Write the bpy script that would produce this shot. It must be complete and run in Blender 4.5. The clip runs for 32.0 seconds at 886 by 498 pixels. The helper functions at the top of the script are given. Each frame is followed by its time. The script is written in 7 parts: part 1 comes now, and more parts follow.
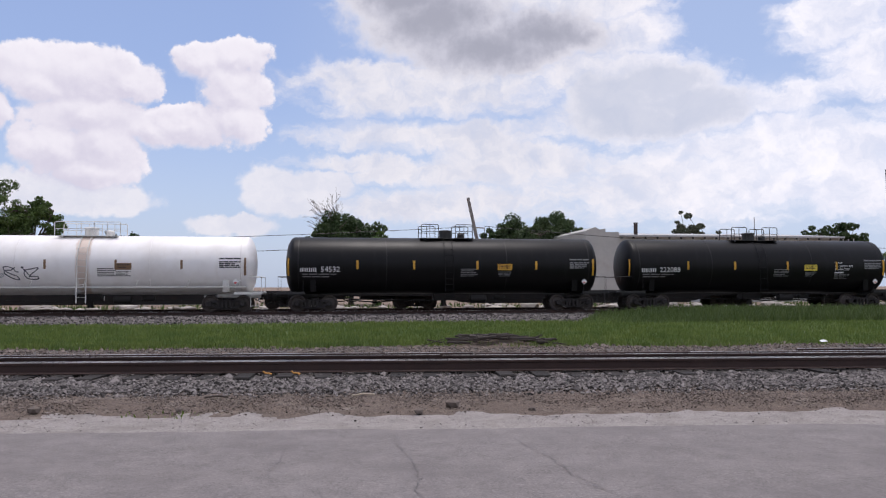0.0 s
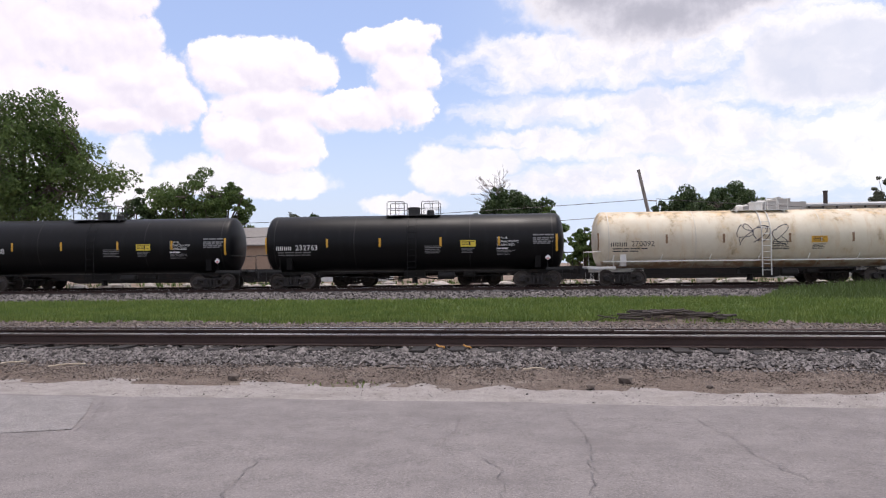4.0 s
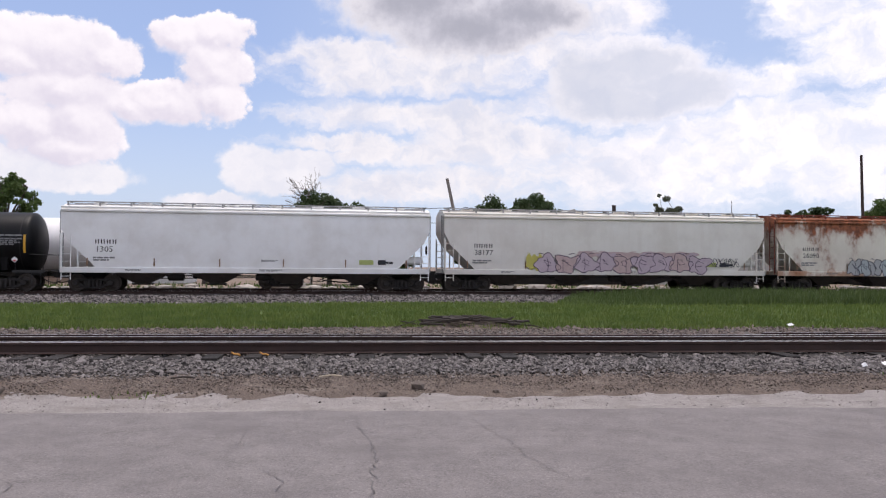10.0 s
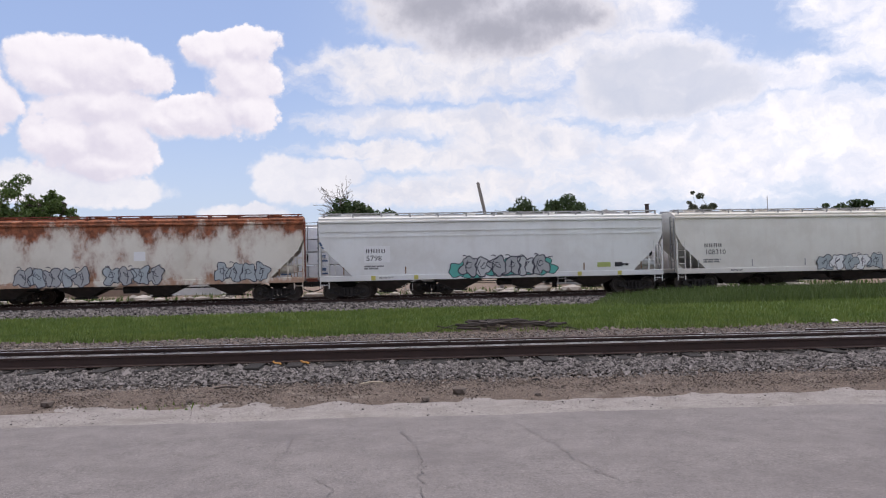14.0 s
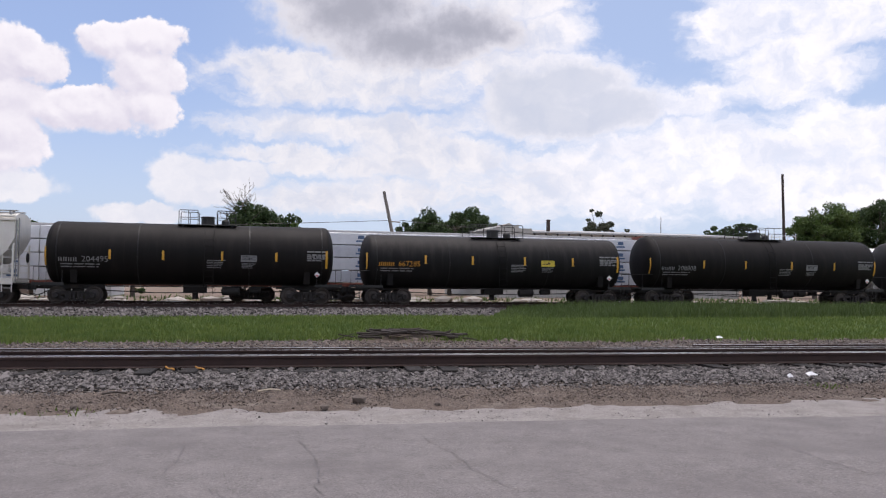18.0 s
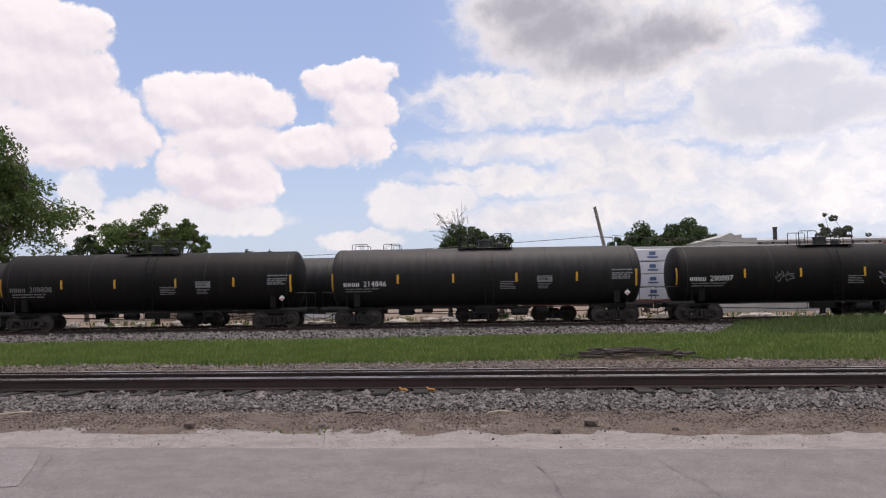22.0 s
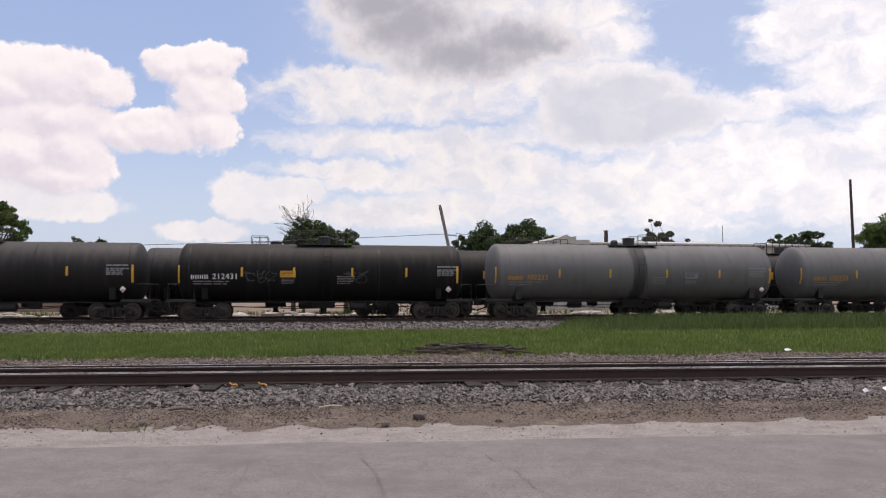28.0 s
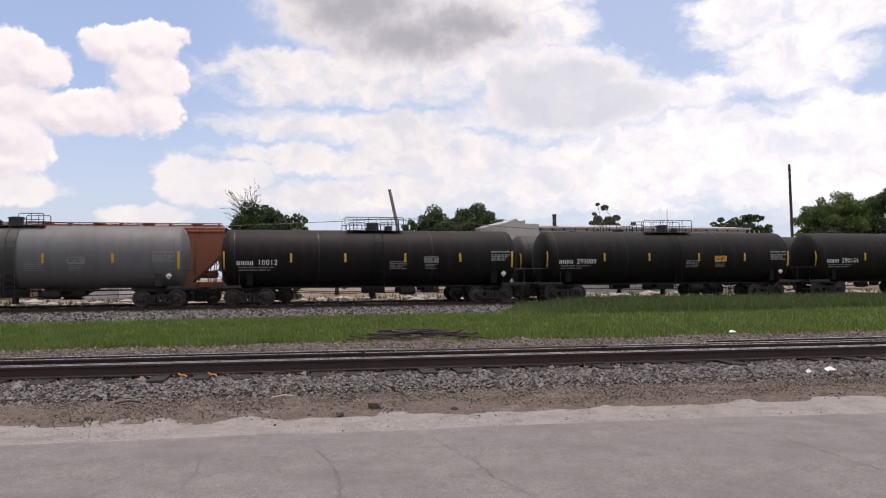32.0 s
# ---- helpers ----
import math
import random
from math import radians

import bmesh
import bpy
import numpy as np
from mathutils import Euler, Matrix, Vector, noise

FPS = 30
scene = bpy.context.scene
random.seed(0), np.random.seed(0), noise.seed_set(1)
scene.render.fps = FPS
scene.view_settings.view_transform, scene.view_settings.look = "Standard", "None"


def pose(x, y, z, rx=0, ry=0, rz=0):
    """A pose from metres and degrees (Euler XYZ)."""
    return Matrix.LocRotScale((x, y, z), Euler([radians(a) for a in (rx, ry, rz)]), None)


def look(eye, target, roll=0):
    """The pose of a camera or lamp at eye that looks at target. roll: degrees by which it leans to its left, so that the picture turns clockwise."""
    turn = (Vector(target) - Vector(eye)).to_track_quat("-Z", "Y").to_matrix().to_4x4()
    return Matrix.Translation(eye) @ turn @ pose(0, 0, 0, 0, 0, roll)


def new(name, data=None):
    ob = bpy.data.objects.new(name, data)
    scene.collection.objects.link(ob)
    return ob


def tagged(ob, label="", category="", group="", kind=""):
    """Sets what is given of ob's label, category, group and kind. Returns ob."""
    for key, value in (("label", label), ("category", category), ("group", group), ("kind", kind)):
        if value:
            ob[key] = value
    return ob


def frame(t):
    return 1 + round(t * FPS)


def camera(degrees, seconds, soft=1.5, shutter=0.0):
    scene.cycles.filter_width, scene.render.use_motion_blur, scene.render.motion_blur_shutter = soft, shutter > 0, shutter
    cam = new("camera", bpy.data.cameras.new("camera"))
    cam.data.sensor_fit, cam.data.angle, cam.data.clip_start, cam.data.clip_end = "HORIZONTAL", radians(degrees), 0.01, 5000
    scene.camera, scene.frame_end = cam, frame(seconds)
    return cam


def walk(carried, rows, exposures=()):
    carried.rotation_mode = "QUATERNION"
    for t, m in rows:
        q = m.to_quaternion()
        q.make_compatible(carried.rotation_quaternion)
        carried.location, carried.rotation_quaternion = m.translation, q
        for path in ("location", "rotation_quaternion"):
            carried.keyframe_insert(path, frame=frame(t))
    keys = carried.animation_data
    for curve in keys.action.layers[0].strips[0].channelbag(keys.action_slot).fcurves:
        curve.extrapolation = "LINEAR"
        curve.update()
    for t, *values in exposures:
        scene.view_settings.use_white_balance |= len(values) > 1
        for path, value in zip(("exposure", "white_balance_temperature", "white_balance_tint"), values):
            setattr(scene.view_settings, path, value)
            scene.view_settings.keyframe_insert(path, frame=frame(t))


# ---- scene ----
cam = camera(58.78, 32.0, soft=1.2)
# t, then x y z, tilt, lean and turn of the hand-held camera
PATH = [
    (0.0, pose(-0.003, 0.003, 1.449, 92.74, 0.10, -8.20)),
    (0.5, pose(-0.068, 0.015, 1.440, 92.62, -0.06, -7.66)),
    (1.0, pose(-0.063, 0.012, 1.439, 92.58, 0.61, -7.56)),
    (1.5, pose(-0.017, -0.035, 1.448, 92.68, 1.51, -7.53)),
    (2.0, pose(0.007, -0.013, 1.434, 92.78, 2.65, -0.05)),
    (2.5, pose(0.022, -0.020, 1.428, 91.97, 1.73, 4.36)),
    (3.0, pose(0.038, -0.014, 1.431, 91.16, 1.00, 3.89)),
    (3.5, pose(0.012, -0.012, 1.424, 90.80, 1.24, 3.64)),
    (4.0, pose(-0.019, -0.030, 1.437, 91.07, 0.62, 4.00)),
    (4.5, pose(-0.048, 0.003, 1.438, 91.37, 0.26, 1.14)),
    (6.5, pose(-0.003, -0.005, 1.490, 90.96, -0.47, 1.84)),
    (7.0, pose(-0.001, -0.003, 1.490, 90.96, -0.38, 0.85)),
    (7.5, pose(-0.004, -0.010, 1.492, 91.40, 0.23, 0.07)),
    (8.0, pose(-0.002, -0.003, 1.489, 90.95, 0.23, -3.98)),
    (8.5, pose(-0.009, -0.014, 1.488, 90.85, 0.02, -6.65)),
    (9.0, pose(0.087, -0.066, 1.479, 91.21, -0.02, -8.07)),
    (9.5, pose(0.150, -0.078, 1.481, 91.20, -0.73, -9.11)),
    (10.0, pose(0.161, -0.068, 1.484, 91.31, -0.37, -9.62)),
    (10.5, pose(0.127, -0.069, 1.486, 91.87, 0.14, -10.88)),
    (11.0, pose(0.042, -0.074, 1.483, 91.75, 0.31, -13.98)),
    (11.5, pose(-0.038, -0.051, 1.473, 91.32, 0.74, -15.00)),
    (12.0, pose(-0.089, -0.048, 1.465, 91.71, 0.97, -14.65)),
    (12.5, pose(-0.088, -0.034, 1.463, 90.58, 0.44, -11.74)),
    (13.0, pose(-0.013, -0.044, 1.489, 90.96, 1.10, -8.46)),
    (13.5, pose(0.057, -0.042, 1.490, 91.62, 1.00, -6.77)),
    (14.0, pose(0.091, -0.050, 1.484, 91.66, 1.22, -7.27)),
    (14.5, pose(0.109, -0.042, 1.490, 91.79, 1.02, -8.29)),
    (15.0, pose(0.095, -0.063, 1.484, 92.66, 1.09, -10.37)),
    (15.5, pose(0.085, -0.069, 1.484, 92.56, 0.87, -12.08)),
    (17.5, pose(0.078, -0.058, 1.480, 92.01, -0.59, -14.11)),
    (18.0, pose(0.072, -0.059, 1.482, 92.30, -0.60, -14.34)),
    (18.5, pose(0.070, -0.047, 1.496, 93.02, -0.01, -10.61)),
    (19.0, pose(0.103, -0.050, 1.496, 92.65, 1.19, -6.17)),
    (19.5, pose(0.063, -0.021, 1.499, 92.04, 1.44, -2.11)),
    (20.0, pose(-0.029, 0.057, 1.502, 92.50, 2.15, -1.31)),
    (20.5, pose(-0.106, 0.063, 1.502, 93.11, 1.84, -1.07)),
    (21.0, pose(-0.147, 0.071, 1.507, 93.45, 1.17, -0.76)),
    (21.5, pose(-0.122, 0.049, 1.501, 93.66, 0.81, 0.58)),
    (22.0, pose(-0.095, 0.060, 1.514, 93.65, 0.96, 0.94)),
    (22.5, pose(-0.076, 0.057, 1.513, 93.57, 0.89, 0.07)),
    (23.0, pose(-0.072, 0.058, 1.514, 93.32, 0.10, -1.16)),
    (23.5, pose(-0.057, 0.063, 1.511, 93.33, 0.56, -2.44)),
    (24.0, pose(-0.069, 0.064, 1.513, 93.68, 0.80, -1.70)),
    (24.5, pose(-0.075, 0.077, 1.515, 93.67, 0.73, -0.59)),
    (25.0, pose(-0.055, 0.059, 1.508, 93.71, 0.89, -1.56)),
    (25.5, pose(-0.048, 0.062, 1.510, 93.65, 0.08, -4.89)),
    (26.0, pose(-0.067, 0.077, 1.509, 93.61, 0.42, -7.02)),
    (26.5, pose(-0.082, 0.065, 1.514, 93.41, 0.33, -8.34)),
    (28.5, pose(0.106, -0.026, 1.512, 92.99, 0.01, -10.32)),
    (29.0, pose(0.130, 0.013, 1.509, 92.47, 0.14, -9.95)),
    (29.5, pose(0.082, 0.049, 1.527, 93.35, 0.30, -12.28)),
    (30.0, pose(-0.002, 0.051, 1.541, 93.83, 0.65, -15.80)),
    (30.5, pose(-0.070, 0.065, 1.555, 94.08, 0.28, -17.24)),
    (31.0, pose(-0.087, 0.070, 1.558, 93.66, -0.17, -17.53)),
    (31.5, pose(-0.036, 0.069, 1.550, 92.46, -0.06, -14.68)),
    (32.0, pose(0.005, 0.077, 1.554, 92.03, 0.47, -13.90)),
]
# the clip's own camera: stops, white balance, tint
EXPOSE = [(0.0, 0.05, 6300, 17), (2.0, 0.23, 6300, 17), (3.0, 0.34, 6450, 17), (4.0, 0.38, 6550, 17), (8.0, 0.32, 6500, 17), (8.5, 0.38, 6500, 17), (9.0, 0.25, 6500, 17), (10.0, 0.2, 6500, 17), (12.0, 0.12, 6550, 16), (13.0, 0.2, 6550, 16),
          (14.0, 0.15, 6450, 16), (15.0, 0.03, 6450, 16), (18.0, 0.14, 6400, 16), (19.0, 0.2, 6400, 16), (22.0, 0.15, 6750, 17), (23.0, 0.18, 6800, 17), (26.0, 0.16, 6850, 17), (29.0, 0.13, 6850, 17), (30.0, 0.06, 6850, 17),
          (31.0, 0.02, 6900, 17), (32.0, 0.2, 6900, 17)]
walk(cam, PATH, EXPOSE)

# ---- daylight: high sun beyond the railway, broken cumulus ----
SUN_EL, SUN_AZ = 84.0, 25.0          # degrees up, degrees to the right of straight over the railway
sun = new("sun", bpy.data.lights.new("sun", "SUN"))
sun.data.energy, sun.data.angle, sun.data.color = 2.3, radians(4.0), (1.0, 0.95, 0.87)
_se, _sa = radians(SUN_EL), radians(SUN_AZ)
_sd = Vector((math.sin(_sa) * math.cos(_se), math.cos(_sa) * math.cos(_se), math.sin(_se)))
sun.matrix_world = look(_sd * 400, (0, 0, 0))


class Nodes:
    """Short hand for a node tree: n.add(type, inputs...) returns the first output."""

    def __init__(self, tree):
        self.tree = tree
        tree.nodes.clear()

    def node(self, kind, *ins, operation="", interpolation=""):
        nd = self.tree.nodes.new(kind)
        if operation:
            nd.operation = operation
        if interpolation:
            nd.interpolation_type = interpolation
        for i, v in enumerate(ins):
            if v is None:
                continue
            if isinstance(v, bpy.types.NodeSocket):
                self.tree.links.new(v, nd.inputs[i])
            else:
                nd.inputs[i].default_value = v
        return nd

    def add(self, kind, *ins, operation=""):
        return self.node(kind, *ins, operation=operation).outputs[0]

    def math(self, op, a, b=None, c=None):
        return self.add("ShaderNodeMath", a, b, c, operation=op)

    def vec(self, op, a, b=None):
        nd = self.node("ShaderNodeVectorMath", a, b, operation=op)
        return nd.outputs[1] if op in ("LENGTH", "DOT_PRODUCT") else nd.outputs[0]

    def noise(self, vec, scale, detail=4.0, rough=0.55, dist=0.0):
        nd = self.node("ShaderNodeTexNoise", vec)
        for k, v in (("Scale", scale), ("Detail", detail), ("Roughness", rough), ("Distortion", dist)):
            nd.inputs[k].default_value = v
        return nd.outputs["Fac"]

    def mix(self, fac, a, b, mode="MIX"):
        nd = self.tree.nodes.new("ShaderNodeMix")
        nd.data_type, nd.blend_type = "RGBA", mode
        for sock, v in ((nd.inputs[0], fac), (nd.inputs[6], a), (nd.inputs[7], b)):
            if isinstance(v, bpy.types.NodeSocket):
                self.tree.links.new(v, sock)
            else:
                sock.default_value = v if not isinstance(v, tuple) or len(v) == 4 else (*v, 1)
        return nd.outputs[2]

    def step(self, v, lo, hi, a=0.0, b=1.0):
        nd = self.node("ShaderNodeMapRange", v, lo, hi, a, b, interpolation="SMOOTHSTEP")
        return nd.outputs[0]

    def blobs(self, p, rows):
        """The union of soft ellipses (centre and radii in degrees): 1 in the middle, 0 at the rim."""
        acc = None
        for a, e, ra, re in rows:
            d = self.vec("LENGTH", self.vec("DIVIDE", self.vec("SUBTRACT", p, (a, e, 0)), (ra, re, 1)))
            v = self.math("SUBTRACT", 1.0, d)
            acc = v if acc is None else self.math("SMOOTH_MAX", acc, v, 0.12)
        return acc


# clouds by bearing and height in degrees, half width, half height
CUMULUS = [(-27.9, 17.7, 4.3, 2.2), (-28.8, 15.0, 5.6, 2.8), (-25.7, 12.6, 3.9, 2.3), (-28.7, 11.4, 4.7, 2.3), (-23.2, 11.2, 3.0, 2.0), (-27.0, 9.9, 4.8, 1.3), (-17.0, 14.0, 5.5, 2.1), (-19.2, 13.2, 2.7, 1.6),
           (-13.8, 13.5, 2.5, 1.4), (-16.5, 11.4, 4.3, 2.0), (-15.3, 9.5, 2.9, 2.8), (-18.4, 9.0, 2.7, 2.1), (-16.1, 7.7, 3.6, 1.5), (-6.7, 15.9, 2.7, 1.6), (-9.0, 15.4, 2.2, 1.5), (-6.9, 13.8, 2.8, 2.1),
           (-6.5, 11.6, 2.2, 2.0), (-10.2, 11.0, 4.0, 1.6), (-12.2, 10.5, 2.3, 1.3), (-36.0, 15.0, 7.0, 5.8), (-34.0, 11.0, 5.3, 3.5)]
LOWER = [(-19.1, 6.2, 5.5, 1.5), (-15.3, 5.9, 3.8, 1.2), (-4.2, 6.8, 2.4, 1.9), (-2.1, 6.1, 2.9, 1.2), (-0.3, 7.3, 2.9, 1.2), (-6.9, 4.3, 3.4, 0.9), (-25.6, 7.3, 1.5, 2.0), (-24.5, 4.9, 2.9, 1.4), (-32.0, 6.0, 5.0, 2.0)]
STRATUS = [(7.2, 13.9, 11.3, 1.9), (2.6, 15.2, 5.1, 1.2), (10.4, 15.2, 7.6, 1.3), (8.0, 10.8, 10.4, 1.3), (2.2, 8.9, 5.5, 0.7), (6.3, 8.1, 6.8, 0.9), (13.1, 9.2, 7.0, 2.0), (3.8, 5.7, 4.1, 1.2), (9.9, 6.0, 5.8, 1.5),
           (18.3, 19.8, 6.7, 2.2), (21.6, 17.6, 3.6, 2.0), (20.5, 15.0, 7.0, 1.9), (35.2, 17.4, 4.3, 2.5), (38.5, 14.5, 4.9, 2.9), (41.8, 17.0, 5.9, 2.4), (31.3, 12.7, 4.4, 1.5), (32.4, 9.1, 10.8, 3.1), (41.6, 10.0, 5.8, 2.0),
           (26.4, 6.9, 13.4, 2.7), (39.8, 6.5, 11.8, 2.6), (22.0, 11.8, 6.5, 2.4), (10.0, 19.5, 9.0, 3.0), (16.0, 23.0, 10.0, 3.0)]
SHADED = [(7.6, 19.1, 6.0, 3.1), (11.7, 17.0, 7.0, 2.1), (5.6, 20.5, 5.1, 2.3), (15.5, 17.8, 5.2, 1.8), (9.0, 22.5, 8.0, 2.8)]
HAZED = [(20.4, 13.1, 3.9, 2.3), (23.2, 11.4, 5.4, 1.3), (26.5, 12.4, 3.8, 1.7), (24.0, 14.2, 4.0, 1.4)]
BLUE = [(28.8, 18.3, 3.4, 3.4), (30.9, 14.3, 1.8, 1.7), (43.7, 12.3, 2.1, 1.4)]

world = bpy.data.worlds.new("sky")
scene.world = world
world.use_nodes = True
n = Nodes(world.node_tree)
gen = n.node("ShaderNodeTexCoord").outputs["Generated"]
sep = n.node("ShaderNodeSeparateXYZ", gen)
azim = n.math("MULTIPLY", n.math("ARCTAN2", sep.outputs[0], sep.outputs[1]), 57.2958)
elev = n.math("MULTIPLY", n.math("ARCSINE", sep.outputs[2]), 57.2958)
flat = n.add("ShaderNodeCombineXYZ", azim, elev, 0.0)


def billow(p, scale, detail=3.0):
    """Rounded lumps, 1 on their crowns and 0 in the creases between."""
    nd = n.node("ShaderNodeTexVoronoi", p)
    nd.feature, nd.normalize = "SMOOTH_F1", True
    for k, v in (("Scale", scale), ("Detail", detail), ("Roughness", 0.55), ("Smoothness", 0.35)):
        nd.inputs[k].default_value = v
    return n.math("SUBTRACT", 1.0, nd.outputs["Distance"])


def warped(p, broad, fine_amp):
    """Bends directions by broad and fine eddies, in degrees."""
    a = n.math("SUBTRACT", n.noise(p, 0.42, 3.0, 0.5), 0.5)
    b = n.math("SUBTRACT", n.noise(n.vec("ADD", p, (31.0, 17.0, 5.0)), 0.42, 3.0, 0.5), 0.5)
    c = n.math("SUBTRACT", n.noise(n.vec("ADD", p, (7.0, 3.0, 1.0)), 1.7, 4.0, 0.6), 0.5)
    d = n.math("SUBTRACT", n.noise(n.vec("ADD", p, (13.0, 29.0, 4.0)), 1.7, 4.0, 0.6), 0.5)
    return n.vec("ADD", p, n.add("ShaderNodeCombineXYZ", n.math("MULTIPLY_ADD", a, broad, n.math("MULTIPLY", c, fine_amp)), n.math("MULTIPLY_ADD", b, broad * 0.75, n.math("MULTIPLY", d, fine_amp)), 0.0))


def heaps(p, rows, big, small):
    """Depth of piled cumulus: soft ellipses swollen by two sizes of billows."""
    v = n.blobs(warped(p, 1.8, 0.7), rows)
    v = n.math("MULTIPLY_ADD", n.math("SUBTRACT", billow(p, 0.50, 1.0), 0.62), big, v)
    return n.math("MULTIPLY_ADD", n.math("SUBTRACT", billow(n.vec("ADD", p, (5.0, 8.0, 0.0)), 1.35, 3.0), 0.62), small, v)


bent = warped(flat, 2.4, 0.9)
wisp = warped(flat, 1.6, 0.5)
lump = n.noise(n.vec("ADD", bent, (3.0, 9.0, 2.0)), 0.55, 6.0, 0.6)
puff = n.math("SUBTRACT", n.noise(flat, 0.5, 7.0, 0.62), 0.5)
# towering heaps: crisp above, lit along their upper rims, grey-lilac in the hollows
heap = heaps(flat, CUMULUS, 0.5, 0.34)
relief = n.math("SUBTRACT", heap, heaps(n.vec("ADD", flat, (0.22, 0.48, 0.0)), CUMULUS, 0.5, 0.34))
cum = n.step(heap, 0.02, n.step(relief, -0.3, 0.12, 0.5, 0.16))
lit = n.math("MULTIPLY_ADD", relief, 0.8, n.math("MULTIPLY", n.math("SUBTRACT", n.noise(bent, 0.22, 3.0, 0.5), 0.5), 0.9))
heap_white = n.mix(n.step(lit, -0.42, 0.42), (0.655, 0.635, 0.71), (0.85, 0.83, 0.85))
heap_white = n.mix(n.math("MULTIPLY", n.step(heap, 0.5, 0.1), n.step(relief, 0.0, 0.35)), heap_white, (0.905, 0.885, 0.89))
# lower, hazier heaps behind
far_heap = heaps(n.vec("ADD", flat, (2.0, 0.0, 0.0)), [(a + 2.0, e, ra, re) for a, e, ra, re in LOWER], 0.55, 0.35)
low_heap = n.math("MULTIPLY", n.step(far_heap, -0.03, 0.3), 0.85)
# sheets of broken cloud with ragged edges
torn = n.noise(n.vec("MULTIPLY", bent, (0.55, 1.5, 1.0)), 0.42, 8.0, 0.62)
strat_v = n.math("MULTIPLY_ADD", n.math("SUBTRACT", torn, 0.5), 1.6, n.blobs(bent, STRATUS))
strat = n.math("MULTIPLY", n.step(strat_v, -0.22, 0.5), n.step(lump, 0.2, 0.6, 0.72, 1.0))
gap = n.step(n.math("MULTIPLY_ADD", puff, 1.2, n.blobs(bent, BLUE)), -0.05, 0.5)
strat = n.math("MULTIPLY", strat, n.math("SUBTRACT", 1.0, n.math("MULTIPLY", gap, 0.92)))
# past the view the same broken cover goes on
wide = n.vec("MULTIPLY", gen, (1.0, 1.0, 2.2))
rest = n.step(n.noise(wide, 2.6, 6.0, 0.6), 0.40, 0.58)
rest = n.math("MULTIPLY", rest, n.math("MAXIMUM", n.step(elev, 22.0, 30.0), n.step(n.math("ABSOLUTE", azim), 44.0, 52.0)))
grey_in = n.math("MULTIPLY_ADD", puff, 0.8, n.blobs(wisp, SHADED))
haze_in = n.math("MULTIPLY_ADD", puff, 0.9, n.blobs(wisp, HAZED))
dark = n.step(grey_in, -0.2, 0.5)
hazed = n.step(haze_in, -0.2, 0.5)
cover = n.math("MAXIMUM", n.math("MAXIMUM", n.math("MAXIMUM", cum, low_heap), n.math("MULTIPLY", strat, 0.95)), rest)
cover = n.math("MAXIMUM", cover, n.math("MULTIPLY", n.step(n.math("MAXIMUM", grey_in, haze_in), -0.25, 0.2), 0.97))
soft = n.noise(n.vec("MULTIPLY", bent, (0.7, 1.0, 1.0)), 0.30, 7.0, 0.6)
body = n.math("ADD", n.math("MULTIPLY", soft, 0.6), n.math("MULTIPLY", lump, 0.4))
white = n.mix(n.step(body, 0.36, 0.62), (0.64, 0.665, 0.725), (0.83, 0.82, 0.815))
white = n.mix(n.math("MULTIPLY", n.step(strat_v, 0.75, 0.05), 0.35), white, (0.88, 0.86, 0.85))
white = n.mix(cum, white, heap_white)
# thin cloud near the sun glows a little brighter
white = n.vec("MULTIPLY", white, n.add("ShaderNodeCombineXYZ", *[n.step(azim, 12.0, 34.0, 1.0, 1.17)] * 3))
cloud = n.mix(n.math("MULTIPLY", hazed, 0.68), white, (0.52, 0.57, 0.66))
cloud = n.mix(n.math("MULTIPLY", dark, 0.95), cloud, n.mix(n.step(n.math("ADD", grey_in, n.math("MULTIPLY", puff, 0.5)), 0.9, 0.1), (0.365, 0.375, 0.425), (0.55, 0.555, 0.605)))
sky_node = n.node("ShaderNodeTexSky")
sky_node.sky_type, sky_node.sun_disc, sky_node.sun_elevation, sky_node.sun_rotation = "NISHITA", False, _se, _sa
sky_node.air_density, sky_node.dust_density, sky_node.ozone_density = 1.0, 1.6, 1.4
sky = sky_node.outputs[0]
low = n.step(elev, 16.0, 2.0)
veil = n.math("ADD", n.math("MULTIPLY", low, 0.5), n.math("MULTIPLY", n.step(azim, -6.0, 8.0), 0.25))
air = n.mix(n.math("MINIMUM", veil, 0.8), n.mix(0.35, n.vec("MULTIPLY", sky, (0.118, 0.120, 0.138)), (0.44, 0.565, 0.755)), (0.575, 0.68, 0.81))
both = n.mix(cover, air, cloud)
bg = n.node("ShaderNodeBackground", both, 1.0)
n.tree.links.new(bg.outputs[0], n.node("ShaderNodeOutputWorld").inputs[0])

# ---- materials ----
MATS = {}


